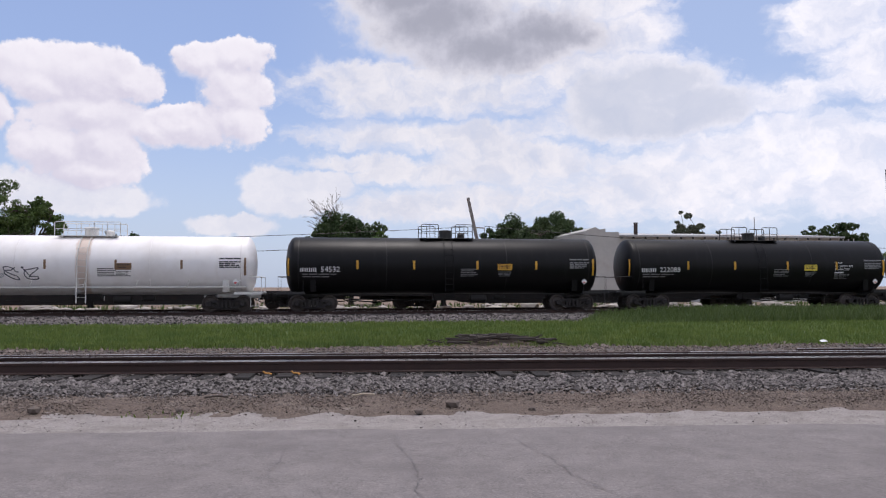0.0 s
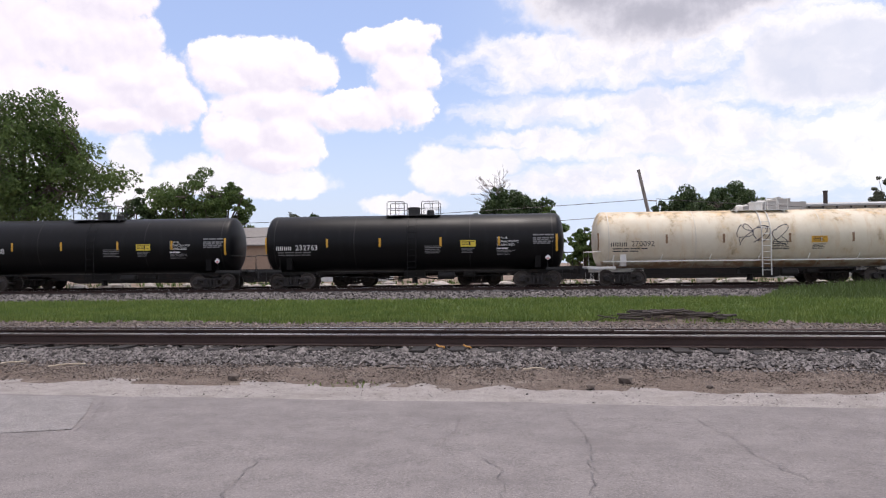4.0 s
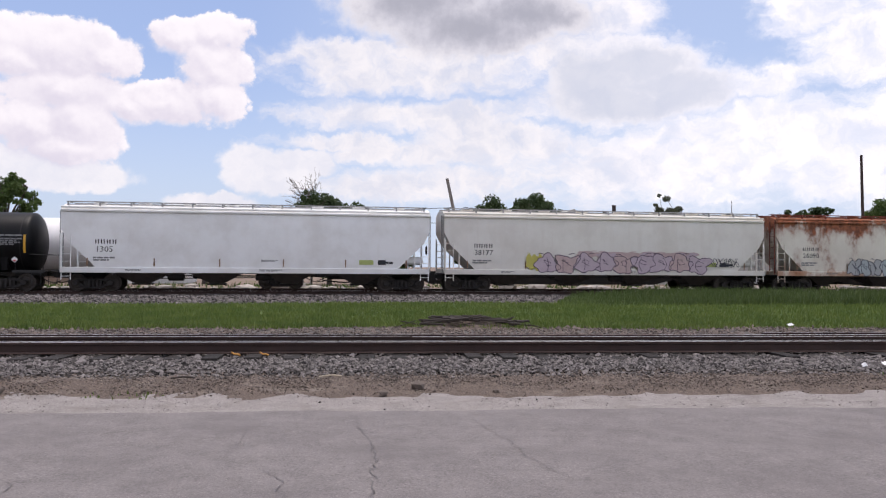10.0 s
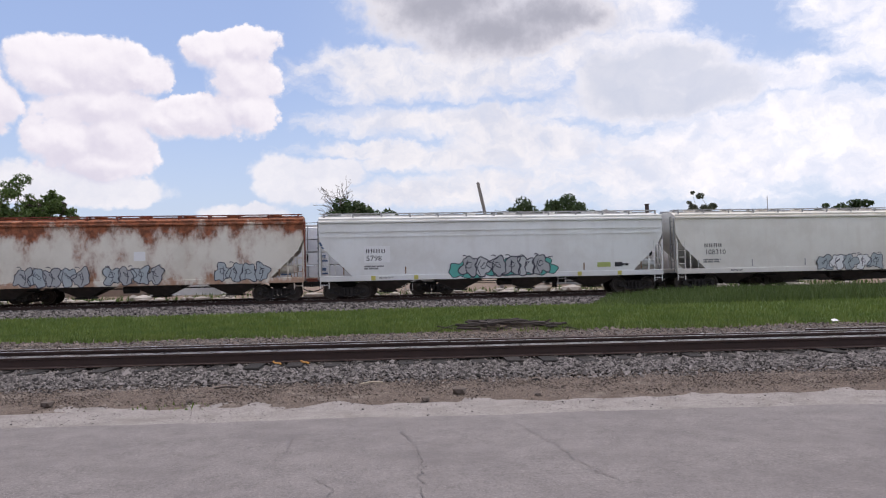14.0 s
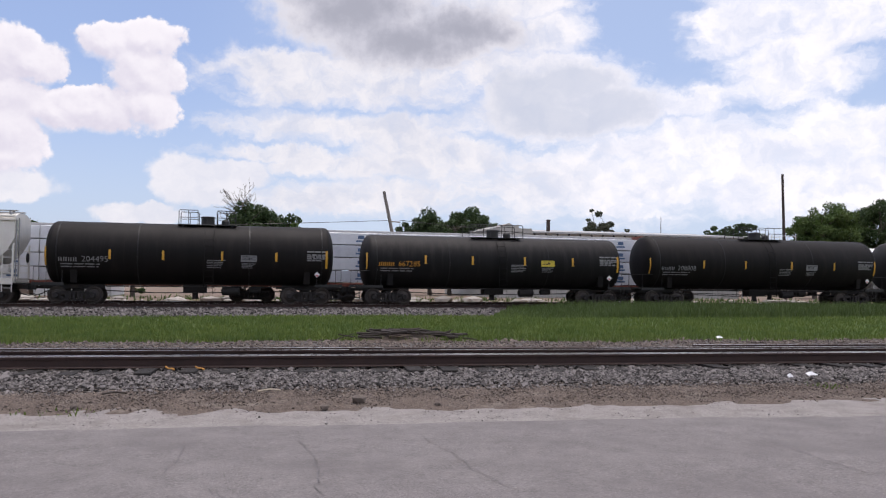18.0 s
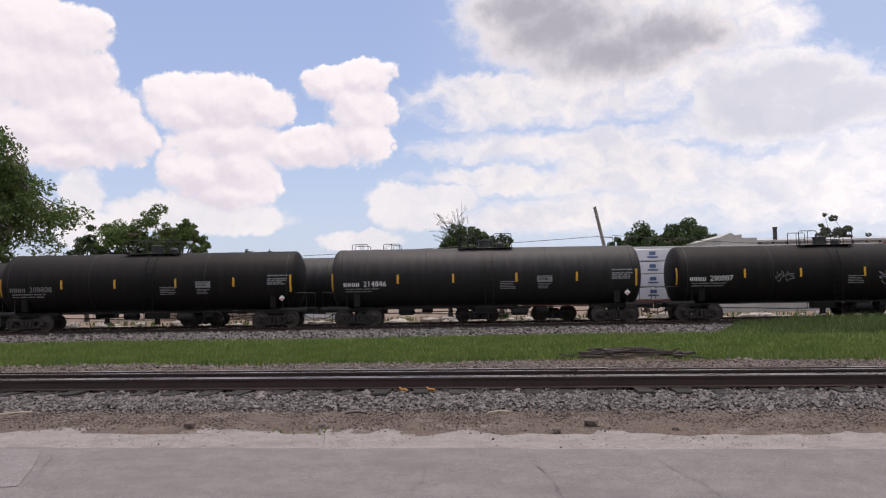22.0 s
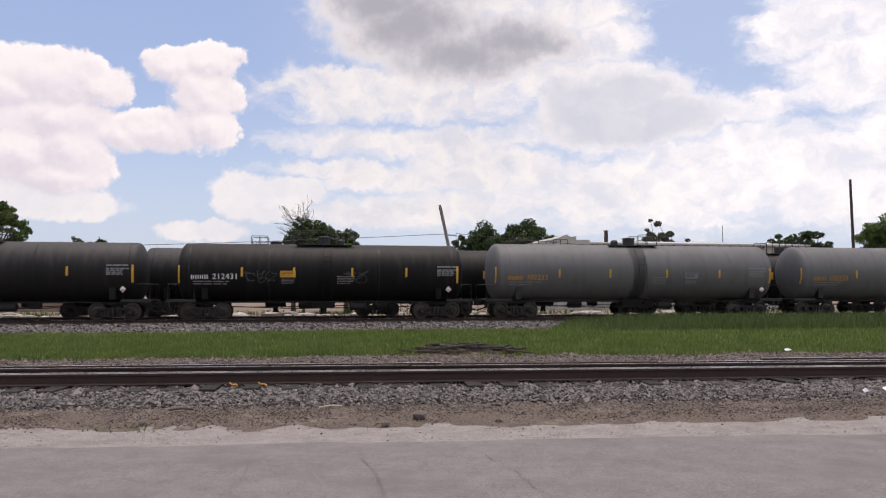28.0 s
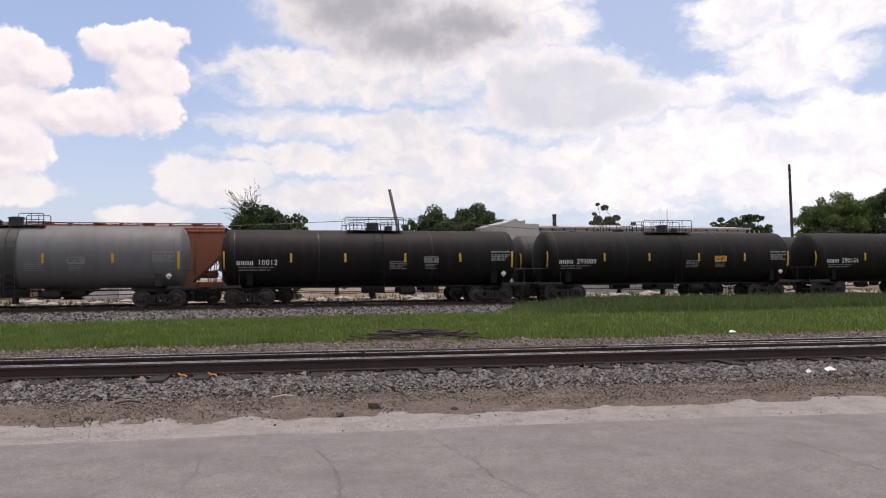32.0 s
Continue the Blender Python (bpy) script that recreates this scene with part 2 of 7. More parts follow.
def mat(name, colour, rough=0.6, metal=0.0, vary=0.15, scale=3.0, stain=None, stain_at=(0.55, 0.75), stain_scale=1.2, stretch=(1, 1, 1),
        bump=0.0, bump_scale=40.0, random_tint=0.0, spec=0.5, coat=0.0, island=0.0, grain=0.0, grain_scale=110.0):
    """A surface: base colour, fine variation, larger stains of a second colour, relief."""
    m = MATS[name] = bpy.data.materials.new(name)
    m.use_nodes = True
    n = Nodes(m.node_tree)
    co = n.node("ShaderNodeTexCoord").outputs["Object"]
    co2 = n.vec("MULTIPLY", co, stretch)
    fine = n.noise(co2, scale * 6, 4.0, 0.6)
    big = n.noise(co2, scale, 5.0, 0.6)
    c = n.mix(n.math("MULTIPLY", n.step(big, 0.3, 0.7), vary * 2), colour, tuple(v * 0.62 for v in colour))
    c = n.mix(n.math("MULTIPLY", n.step(fine, 0.35, 0.7), vary), c, tuple(min(1, v * 1.3) for v in colour))
    if grain:
        sp = n.noise(co, grain_scale, 4.0, 0.75)
        c = n.mix(n.math("MULTIPLY", n.step(sp, 0.5, 0.68), grain * 1.6), c, tuple(min(1, v * 1.75) for v in colour))
        c = n.mix(n.math("MULTIPLY", n.step(sp, 0.48, 0.34), grain * 1.6), c, tuple(v * 0.4 for v in colour))
    if stain:
        c = n.mix(n.step(n.noise(co2, stain_scale, 6.0, 0.65), *stain_at), c, stain)
    if random_tint:
        r = n.node("ShaderNodeObjectInfo").outputs["Random"]
        c = n.mix(1.0, c, n.add("ShaderNodeCombineColor", *[n.math("ADD", 1 - random_tint, n.math("MULTIPLY", r, 2 * random_tint))] * 3), "MULTIPLY")
    if island:
        r = n.node("ShaderNodeNewGeometry").outputs["Random Per Island"]
        c = n.mix(1.0, c, n.add("ShaderNodeCombineColor", *[n.math("ADD", 1 - island, n.math("MULTIPLY", r, 2 * island))] * 3), "MULTIPLY")
    b = n.node("ShaderNodeBsdfPrincipled")
    n.tree.links.new(c, b.inputs["Base Color"])
    n.tree.links.new(n.math("ADD", rough - 0.08, n.math("MULTIPLY", fine, 0.16)), b.inputs["Roughness"])
    b.inputs["Metallic"].default_value = metal
    b.inputs["Specular IOR Level"].default_value = spec
    b.inputs["Coat Weight"].default_value = coat
    if bump:
        bp = n.node("ShaderNodeBump")
        bp.inputs["Strength"].default_value, bp.inputs["Distance"].default_value = bump, 0.02
        n.tree.links.new(n.noise(co, bump_scale, 4.0, 0.6), bp.inputs["Height"])
        n.tree.links.new(bp.outputs[0], b.inputs["Normal"])
    n.tree.links.new(b.outputs[0], n.node("ShaderNodeOutputMaterial").inputs[0])
    return m


def streaked(name, colour, streak, amount=(0.5, 0.7), top=None, band=None, rough=0.45, spec=0.5, soft=(0.75, 0.72, 0.68), dust_sheen=None):
    """Paint on a rail car with run-down streaks; top: (colour, z from, z to) of rust that creeps down; band: spill round the middle, (colour, half width)."""
    m = MATS[name] = bpy.data.materials.new(name)
    m.use_nodes = True
    n = Nodes(m.node_tree)
    co = n.node("ShaderNodeTexCoord").outputs["Object"]
    sp = n.node("ShaderNodeSeparateXYZ", co)
    runs = n.noise(n.vec("MULTIPLY", co, (2.2, 1.0, 0.22)), 1.5, 6.0, 0.65)
    cloudy = n.noise(co, 0.5, 5.0, 0.6)
    fine = n.noise(co, 9.0, 4.0, 0.6)
    c = n.mix(n.math("MULTIPLY", n.step(cloudy, 0.35, 0.7), 0.6), colour, tuple(a * b for a, b in zip(colour, soft)))
    c = n.mix(n.step(runs, *amount), c, streak)
    c = n.mix(n.math("MULTIPLY", fine, 0.12), c, tuple(min(1, v * 1.5) for v in colour))
    if top:
        h = n.step(sp.outputs[2], top[1], top[2])
        r2 = n.noise(n.vec("MULTIPLY", co, (0.9, 1.0, 0.55)), 1.1, 9.0, 0.66)
        f = n.step(n.math("ADD", n.math("MULTIPLY", h, 0.62), n.math("MULTIPLY", n.math("SUBTRACT", r2, 0.5), 1.9)), 0.14, 0.46)
        c = n.mix(n.step(n.math("ADD", n.math("MULTIPLY", h, 0.62), n.math("MULTIPLY", n.math("SUBTRACT", r2, 0.5), 1.9)), -0.05, 0.3, 0.0, 0.55), c, tuple(0.6 * a + 0.4 * b for a, b in zip(top[0], colour)))
        c = n.mix(f, c, n.mix(n.step(n.noise(co, 2.6, 5.0, 0.65), 0.4, 0.62), tuple(v * 0.55 for v in top[0]), tuple(v * 1.25 for v in top[0])))
        f3 = n.step(n.math("ADD", n.math("MULTIPLY", n.step(sp.outputs[2], 1.9, 1.0), 0.3), n.math("SUBTRACT", r2, 0.5)), 0.2, 0.34)
        c = n.mix(n.math("MULTIPLY", f3, 0.7), c, (0.36, 0.16, 0.07))
    if band:
        x = n.math("ABSOLUTE", n.math("ADD", sp.outputs[0], n.math("MULTIPLY", n.math("SUBTRACT", runs, 0.5), 0.6)))
        c = n.mix(n.math("MULTIPLY", n.step(x, band[1], band[1] * 0.55), 0.8), c, band[0])
    if dust_sheen:                          # paler with height: dust plus the sky's sheen, put into the colour
        sheen_mask = n.math("MULTIPLY", n.step(n.math("MULTIPLY_ADD", n.math("SUBTRACT", runs, 0.5), 1.2, sp.outputs[2]), 2.7, 4.2), n.step(cloudy, 0.2, 0.6, 0.6, 1.0))
        c = n.mix(sheen_mask, c, dust_sheen)
    b = n.node("ShaderNodeBsdfPrincipled")
    n.tree.links.new(c, b.inputs["Base Color"])
    n.tree.links.new(n.math("ADD", rough - 0.1, n.math("MULTIPLY", cloudy, 0.25)), b.inputs["Roughness"])
    b.inputs["Specular IOR Level"].default_value = spec
    bp = n.node("ShaderNodeBump")
    bp.inputs["Strength"].default_value, bp.inputs["Distance"].default_value = 0.15, 0.02
    n.tree.links.new(n.noise(co, 1.6, 3.0, 0.5), bp.inputs["Height"])
    n.tree.links.new(bp.outputs[0], b.inputs["Normal"])
    n.tree.links.new(b.outputs[0], n.node("ShaderNodeOutputMaterial").inputs[0])
    return m


black_paint = streaked("black_paint", (0.004, 0.004, 0.0048), (0.009, 0.009, 0.010), (0.5, 0.85), rough=0.42, spec=0.2)
black_dusty = streaked("black_dusty", (0.007, 0.0067, 0.007), (0.018, 0.0165, 0.016), (0.45, 0.85), band=((0.004, 0.004, 0.004), 0.5), rough=0.6, spec=0.2, dust_sheen=(0.032, 0.028, 0.027))
black_brown = streaked("black_brown", (0.0062, 0.0052, 0.005), (0.0145, 0.0112, 0.0098), (0.45, 0.8), band=((0.004, 0.0035, 0.0035), 0.5), rough=0.62, spec=0.2, dust_sheen=(0.014, 0.0115, 0.011))
grey_dark = streaked("grey_dark", (0.0085, 0.008, 0.0082), (0.016, 0.0145, 0.014), (0.4, 0.85), band=((0.006, 0.0055, 0.0055), 0.5), rough=0.6, spec=0.3, dust_sheen=(0.05, 0.046, 0.045))
grey_paint = streaked("grey_paint", (0.115, 0.116, 0.12), (0.08, 0.077, 0.074), (0.45, 0.8), band=((0.018, 0.017, 0.017), 0.52), rough=0.6)
white_tank = streaked("white_tank", (0.86, 0.84, 0.83), (0.76, 0.72, 0.69), (0.55, 0.85), band=((0.60, 0.47, 0.38), 0.42), rough=0.45)
cream_tank = streaked("cream_tank", (0.63, 0.57, 0.455), (0.55, 0.44, 0.30), (0.50, 0.74), top=((0.46, 0.33, 0.18), 3.1, 5.2), rough=0.55)
hopper_white = streaked("hopper_white", (0.84, 0.845, 0.84), (0.79, 0.785, 0.77), (0.5, 0.85), rough=0.5)
hopper_cream = streaked("hopper_cream", (0.75, 0.725, 0.67), (0.68, 0.64, 0.58), (0.48, 0.8), rough=0.55)
hopper_grey = streaked("hopper_grey", (0.75, 0.76, 0.75), (0.67, 0.665, 0.645), (0.5, 0.85), rough=0.5)
hopper_rust = streaked("hopper_rust", (0.72, 0.68, 0.60), (0.50, 0.33, 0.19), (0.64, 0.85), top=((0.27, 0.085, 0.035), 2.9, 4.75), rough=0.7)
hopper_brown = streaked("hopper_brown", (0.24, 0.075, 0.035), (0.10, 0.04, 0.025), (0.5, 0.7), rough=0.7)
oxide_red = mat("oxide_red", (0.20, 0.05, 0.03), 0.7, vary=0.3, stain=(0.06, 0.03, 0.02))
running_gear = mat("running_gear", (0.014, 0.0125, 0.012), 0.75, vary=0.35, stain=(0.05, 0.033, 0.024), stain_at=(0.55, 0.8))
truck_steel = mat("truck_steel", (0.022, 0.0185, 0.0175), 0.75, vary=0.3, stain=(0.012, 0.010, 0.0095), stain_at=(0.5, 0.75))
bay_grime = mat("bay_grime", (0.075, 0.062, 0.055), 0.8, vary=0.3, stain=(0.16, 0.11, 0.08), stain_at=(0.55, 0.8))
wheel_steel = mat("wheel_steel", (0.058, 0.047, 0.042), 0.6, 0.2, vary=0.3, stain=(0.04, 0.03, 0.026))
white_steel = mat("white_steel", (0.66, 0.65, 0.62), 0.5, vary=0.2, stain=(0.35, 0.22, 0.13), stain_at=(0.62, 0.8), scale=1.5)
dark_steel = mat("dark_steel", (0.02, 0.02, 0.02), 0.55, vary=0.2)
grey_steel = mat("grey_steel", (0.33, 0.33, 0.33), 0.55, vary=0.25, stain=(0.2, 0.1, 0.06), stain_at=(0.65, 0.85))
reflect_yellow = mat("reflect_yellow", (0.62, 0.33, 0.03), 0.45, vary=0.25, scale=2)
panel_yellow = mat("panel_yellow", (0.72, 0.55, 0.06), 0.5, vary=0.15)
stencil_white = mat("stencil_white", (0.78, 0.78, 0.78), 0.6, vary=0.1)
stencil_grey = mat("stencil_grey", (0.20, 0.20, 0.205), 0.6, vary=0.2)
stencil_black = mat("stencil_black", (0.02, 0.02, 0.025), 0.6, vary=0.1)
stencil_yellow = mat("stencil_yellow", (0.55, 0.25, 0.02), 0.6, vary=0.1)
white_seam = mat("white_seam", (0.78, 0.75, 0.73), 0.5, vary=0.1)
cream_seam = mat("cream_seam", (0.56, 0.51, 0.42), 0.55, vary=0.15)
grey_seam = mat("grey_seam", (0.10, 0.10, 0.103), 0.6, vary=0.1)
black_seam = mat("black_seam", (0.008, 0.0078, 0.008), 0.5, vary=0.1, spec=0.3)
notice_green = mat("notice_green", (0.42, 0.48, 0.16), 0.6, vary=0.2)
rust_brown = mat("rust_brown", (0.22, 0.13, 0.07), 0.7, vary=0.25)
placard_red = mat("placard_red", (0.55, 0.03, 0.03), 0.5, vary=0.05)


# ---- mesh tools ----
class Geo:
    """Collects simple solids into one mesh."""

    def __init__(self):
        self.v, self.f = [], []

    def add(self, verts, faces):
        k = len(self.v)
        self.v += [tuple(p) for p in verts]
        self.f += [tuple(i + k for i in q) for q in faces]
        return self

    def box(self, x0, x1, y0, y1, z0, z1, b=0.0):
        """A box; b: chamfer of the edges that run along x and of the ends."""
        if b <= 0:
            return self.add([(x, y, z) for x in (x0, x1) for y in (y0, y1) for z in (z0, z1)],
                            [(0, 1, 3, 2), (4, 6, 7, 5), (0, 4, 5, 1), (2, 3, 7, 6), (0, 2, 6, 4), (1, 5, 7, 3)])
        ring = [(y0 + b, z0), (y1 - b, z0), (y1, z0 + b), (y1, z1 - b), (y1 - b, z1), (y0 + b, z1), (y0, z1 - b), (y0, z0 + b)]
        return self.prism_x(ring, x0, x1)

    def prism_x(self, ring, x0, x1):
        k = len(ring)
        vs = [(x0, y, z) for y, z in ring] + [(x1, y, z) for y, z in ring]
        fs = [(i, (i + 1) % k, k + (i + 1) % k, k + i) for i in range(k)] + [tuple(range(k - 1, -1, -1)), tuple(range(k, 2 * k))]
        return self.add(vs, fs)

    def prism_y(self, ring, y0, y1):
        k = len(ring)
        vs = [(x, y0, z) for x, z in ring] + [(x, y1, z) for x, z in ring]
        fs = [(i, k + i, k + (i + 1) % k, (i + 1) % k) for i in range(k)] + [tuple(range(k)), tuple(range(2 * k - 1, k - 1, -1))]
        return self.add(vs, fs)

    def prism_z(self, ring, z0, z1):
        k = len(ring)
        vs = [(x, y, z0) for x, y in ring] + [(x, y, z1) for x, y in ring]
        fs = [(i, (i + 1) % k, k + (i + 1) % k, k + i) for i in range(k)] + [tuple(range(k - 1, -1, -1)), tuple(range(k, 2 * k))]
        return self.add(vs, fs)

    def lathe(self, prof, axis="x", c=(0, 0, 0), seg=24, caps=True):
        """Turns (along, radius) pairs round an axis through c."""
        vs, fs = [], []
        for a, r in prof:
            for i in range(seg):
                t = 2 * math.pi * i / seg
                u, w = r * math.cos(t), r * math.sin(t)
                p = {"x": (a, u, w), "y": (u, a, w), "z": (u, w, a)}[axis]
                vs.append((p[0] + c[0], p[1] + c[1], p[2] + c[2]))
        for j in range(len(prof) - 1):
            for i in range(seg):
                i2 = (i + 1) % seg
                q = (j * seg + i, j * seg + i2, (j + 1) * seg + i2, (j + 1) * seg + i)
                fs.append(q if axis != "y" else q[::-1])
        e = len(prof) - 1
        if caps:
            fs += [tuple(range(seg - 1, -1, -1)), tuple(range(e * seg, e * seg + seg))]
        return self.add(vs, fs)

    def tube(self, pts, r=0.02, seg=6, taper=None):
        """A round bar along points."""
        pts = [Vector(p) for p in pts]
        vs, fs = [], []
        for j, p in enumerate(pts):
            d = (pts[min(j + 1, len(pts) - 1)] - pts[max(j - 1, 0)]).normalized()
            s = d.cross(Vector((0, 0, 1)) if abs(d.z) < 0.9 else Vector((1, 0, 0))).normalized()
            w = d.cross(s)
            rr = r if taper is None else r + (taper - r) * j / (len(pts) - 1)
            vs += [p + s * rr * math.cos(2 * math.pi * i / seg) + w * rr * math.sin(2 * math.pi * i / seg) for i in range(seg)]
        for j in range(len(pts) - 1):
            fs += [(j * seg + i, j * seg + (i + 1) % seg, (j + 1) * seg + (i + 1) % seg, (j + 1) * seg + i) for i in range(seg)]
        e = len(pts) - 1
        fs += [tuple(range(seg - 1, -1, -1)), tuple(range(e * seg, e * seg + seg))]
        return self.add(vs, fs)

    def moved(self, m):
        self.v = [tuple(m @ Vector(p)) for p in self.v]
        return self

    def mesh(self, name, material, smooth=30):
        me = bpy.data.meshes.new(name)
        me.from_pydata(self.v, [], self.f)
        me.materials.append(material)
        if smooth:
            me.polygons.foreach_set("use_smooth", [True] * len(me.polygons))
            me.set_sharp_from_angle(angle=radians(smooth))
        bm = bmesh.new()
        bm.from_mesh(me)
        bmesh.ops.recalc_face_normals(bm, faces=bm.faces)
        bm.to_mesh(me)
        bm.free()
        return me


def part(name, geo, material, parent, label="", at=(0, 0, 0), rot=0.0, smooth=30):
    """One mesh object under a thing or a part. geo: a Geo or a finished mesh."""
    me = geo.mesh(name, material, smooth) if isinstance(geo, Geo) else geo
    ob = new(name, me)
    ob.parent = parent
    ob.location = at
    ob.rotation_euler = (0, 0, rot)
    return tagged(ob, label)


def thing(name, label, category, at=(0, 0, 0), rot=0.0, group="", kind=""):
    ob = new(name)
    ob.empty_display_size = 0.2
    ob.location, ob.rotation_euler = at, (0, 0, rot)
    return tagged(ob, label, category, group, kind)


CACHE = {}


def kept(key, make, material, smooth=30):
    """A mesh that is made once and shared."""
    k = (key, material.name)
    if k not in CACHE:
        CACHE[k] = make().mesh(key if isinstance(key, str) else key[0], material, smooth)
    return CACHE[k]


def letters(text, size, width=None):
    """Flat lettering as a mesh in the x-z plane, from x = 0, standing on z = 0."""
    cu = bpy.data.curves.new("lettering", "FONT")
    cu.body, cu.size, cu.resolution_u = text, size * 1.42, 2
    ob = bpy.data.objects.new("lettering", cu)
    me = bpy.data.meshes.new_from_object(ob)
    g = Geo()
    vs = [(v.co.x, 0.0, v.co.y) for v in me.vertices]
    if vs and width:
        k = width / max(1e-6, max(p[0] for p in vs))
        vs = [(p[0] * k, 0.0, p[2]) for p in vs]
    g.add(vs, [tuple(p.vertices) for p in me.polygons])
    bpy.data.objects.remove(ob)
    bpy.data.meshes.remove(me)
    return g


def bars(x, z, w, h, lines=1, gaps=0, fill=0.62):
    """Plain bars for lettering that cannot be read: lines of blocks from x, z (top) in a field w by h."""
    g = Geo()
    pitch = h / lines
    rnd = random.Random(int(x * 91 + z * 37 + w * 17))
    for i in range(lines):
        z1 = z - i * pitch
        a = x
        end = x + w * (1.0 if i == 0 else rnd.uniform(0.7, 1.0))
        while a < end - 0.01:
            b = min(end, a + (w if not gaps else w / gaps * rnd.uniform(0.6, 1.3)))
            g.add([(a, 0, z1 - pitch * fill), (b, 0, z1 - pitch * fill), (b, 0, z1), (a, 0, z1)], [(0, 1, 2, 3)])
            a = b + (0.0 if not gaps else min(0.12, w * 0.04))
    return g


def wrap(g, radius, zc, off=0.008):
    """Lays flat lettering on the near flank of a round tank."""
    g.v = [(x, -(math.sqrt(max(0.01, radius * radius - (z - zc) ** 2)) + off), z) for x, _, z in g.v]
    return g


def shift(g, dx=0.0, dy=0.0, dz=0.0):
    g.v = [(x + dx, y + dy, z + dz) for x, y, z in g.v]
    return g


# ---- running gear ----
WHEEL_R = 0.46


def sideframe_geo():
    g = Geo()
    # top and bottom chords that meet at the axle boxes, open between them and the spring nest
    g.prism_y([(-1.06, 0.42), (-1.06, 0.56), (-0.9, 0.62), (-0.5, 0.67), (0.5, 0.67), (0.9, 0.62), (1.06, 0.56), (1.06, 0.42), (0.84, 0.48), (0.5, 0.56), (-0.5, 0.56), (-0.84, 0.48)], -0.06, 0.06)
    for s in (-1, 1):
        g.prism_y([(s * 0.98, 0.36), (s * 0.98, 0.46), (s * 0.74, 0.46), (s * 0.42, 0.28), (s * 0.42, 0.18), (s * 0.5, 0.18), (s * 0.78, 0.34)], -0.06, 0.06)
        g.box(min(s * 0.3, s * 0.42), max(s * 0.3, s * 0.42), -0.06, 0.06, 0.2, 0.6)
    g.box(-0.46, 0.46, -0.08, 0.08, 0.15, 0.24, 0.02)
    for sx in (-1, 1):
        g.lathe([(-0.14, 0.03), (-0.14, 0.13), (-0.05, 0.16), (0.05, 0.16)], "y", (sx * 0.89, -0.02, WHEEL_R), 14)
    for x in (-0.22, 0.0, 0.22):
        g.lathe([(0.24, 0.07), (0.30, 0.085), (0.36, 0.07), (0.42, 0.085), (0.48, 0.07), (0.54, 0.085), (0.60, 0.07)], "z", (x, -0.09, 0), 10)
    return g


def bolster_geo():
    g = Geo()
    g.box(-0.2, 0.2, -1.05, 1.05, 0.36, 0.62, 0.04)
    g.lathe([(0.6, 0.32), (0.78, 0.3)], "z", (0, 0, 0), 18)
    g.box(-0.62, -0.5, -0.7, 0.7, 0.42, 0.52)
    g.box(0.5, 0.62, -0.7, 0.7, 0.42, 0.52)
    return g


def wheel_geo():
    """Two wheels on their axle, round y, centre at the origin."""
    g = Geo()
    g.lathe([(-0.95, 0.05), (-0.95, 0.08), (-0.72, 0.09), (-0.6, 0.085), (0.6, 0.085), (0.72, 0.09), (0.95, 0.08), (0.95, 0.05)], "y", (0, 0, 0), 10)
    for s in (-1, 1):
        prof = [(0.70, 0.10), (0.715, 0.14), (0.73, 0.17), (0.75, 0.33), (0.70, 0.37), (0.70, 0.415), (0.70, WHEEL_R - 0.004), (0.755, WHEEL_R), (0.79, WHEEL_R), (0.815, WHEEL_R + 0.025),
                (0.84, WHEEL_R + 0.02), (0.84, 0.37), (0.79, 0.33), (0.79, 0.17), (0.82, 0.14), (0.82, 0.10)]
        # the flange lies on the inner side
        g.lathe([(s * (1.52 - a), r) for a, r in prof], "y", (0, 0, 0), 28)
    for k in range(3):
        t = k * 2.1
        g.box(-0.03, 0.03, -0.83, -0.80, 0.2, 0.26)
        g.v[-8:] = [(x * math.cos(t) - z * math.sin(t), y, x * math.sin(t) + z * math.cos(t)) for x, y, z in g.v[-8:]]
    return g


WHEELSETS = []


def truck(car, x):
    """A two-axle truck under a car, with turning wheelsets."""
    t = part("truck", kept("bolster", bolster_geo, running_gear), running_gear, car, at=(x, 0, 0))
    for s in (-1, 1):
        part("sideframe", kept("sideframe", sideframe_geo, truck_steel), truck_steel, t, at=(0, s * 1.0, 0), rot=0 if s < 0 else math.pi)
    for s in (-1, 1):
        w = part("wheelset", kept("wheelset", wheel_geo, wheel_steel), wheel_steel, t, at=(s * 0.89, 0, WHEEL_R))
        WHEELSETS.append((w, s))
    return t


def coupler(car, x, s):
    g = Geo()
    g.box(-0.5, 0.34, -0.09, 0.09, 0.78, 0.96, 0.02)
    g.prism_z([(0.3, -0.16), (0.42, -0.2), (0.56, -0.12), (0.52, 0.0), (0.6, 0.1), (0.5, 0.2), (0.3, 0.16)], 0.72, 1.02)
    g.tube([(-0.3, -0.25, 0.72), (0.1, -0.28, 0.5), (0.42, -0.2, 0.42), (0.62, -0.05, 0.52)], 0.03)
    if "coupler" not in CACHE:
        CACHE["coupler"] = g.mesh("coupler", running_gear)
    return part("coupler", CACHE["coupler"], running_gear, car, at=(x, 0, 0), rot=0 if s > 0 else math.pi)


def ladder_geo(h, w=0.45, rungs=8, r=0.02):
    """A ladder in the x-z plane from z = 0 to h."""
    g = Geo()
    for s in (-1, 1):
        g.tube([(s * w / 2, 0, 0), (s * w / 2, 0, h)], r * 1.3)
    for i in range(rungs):
        z = h * (i + 0.5) / rungs
        g.tube([(-w / 2, 0, z), (w / 2, 0, z)], r)
    return g


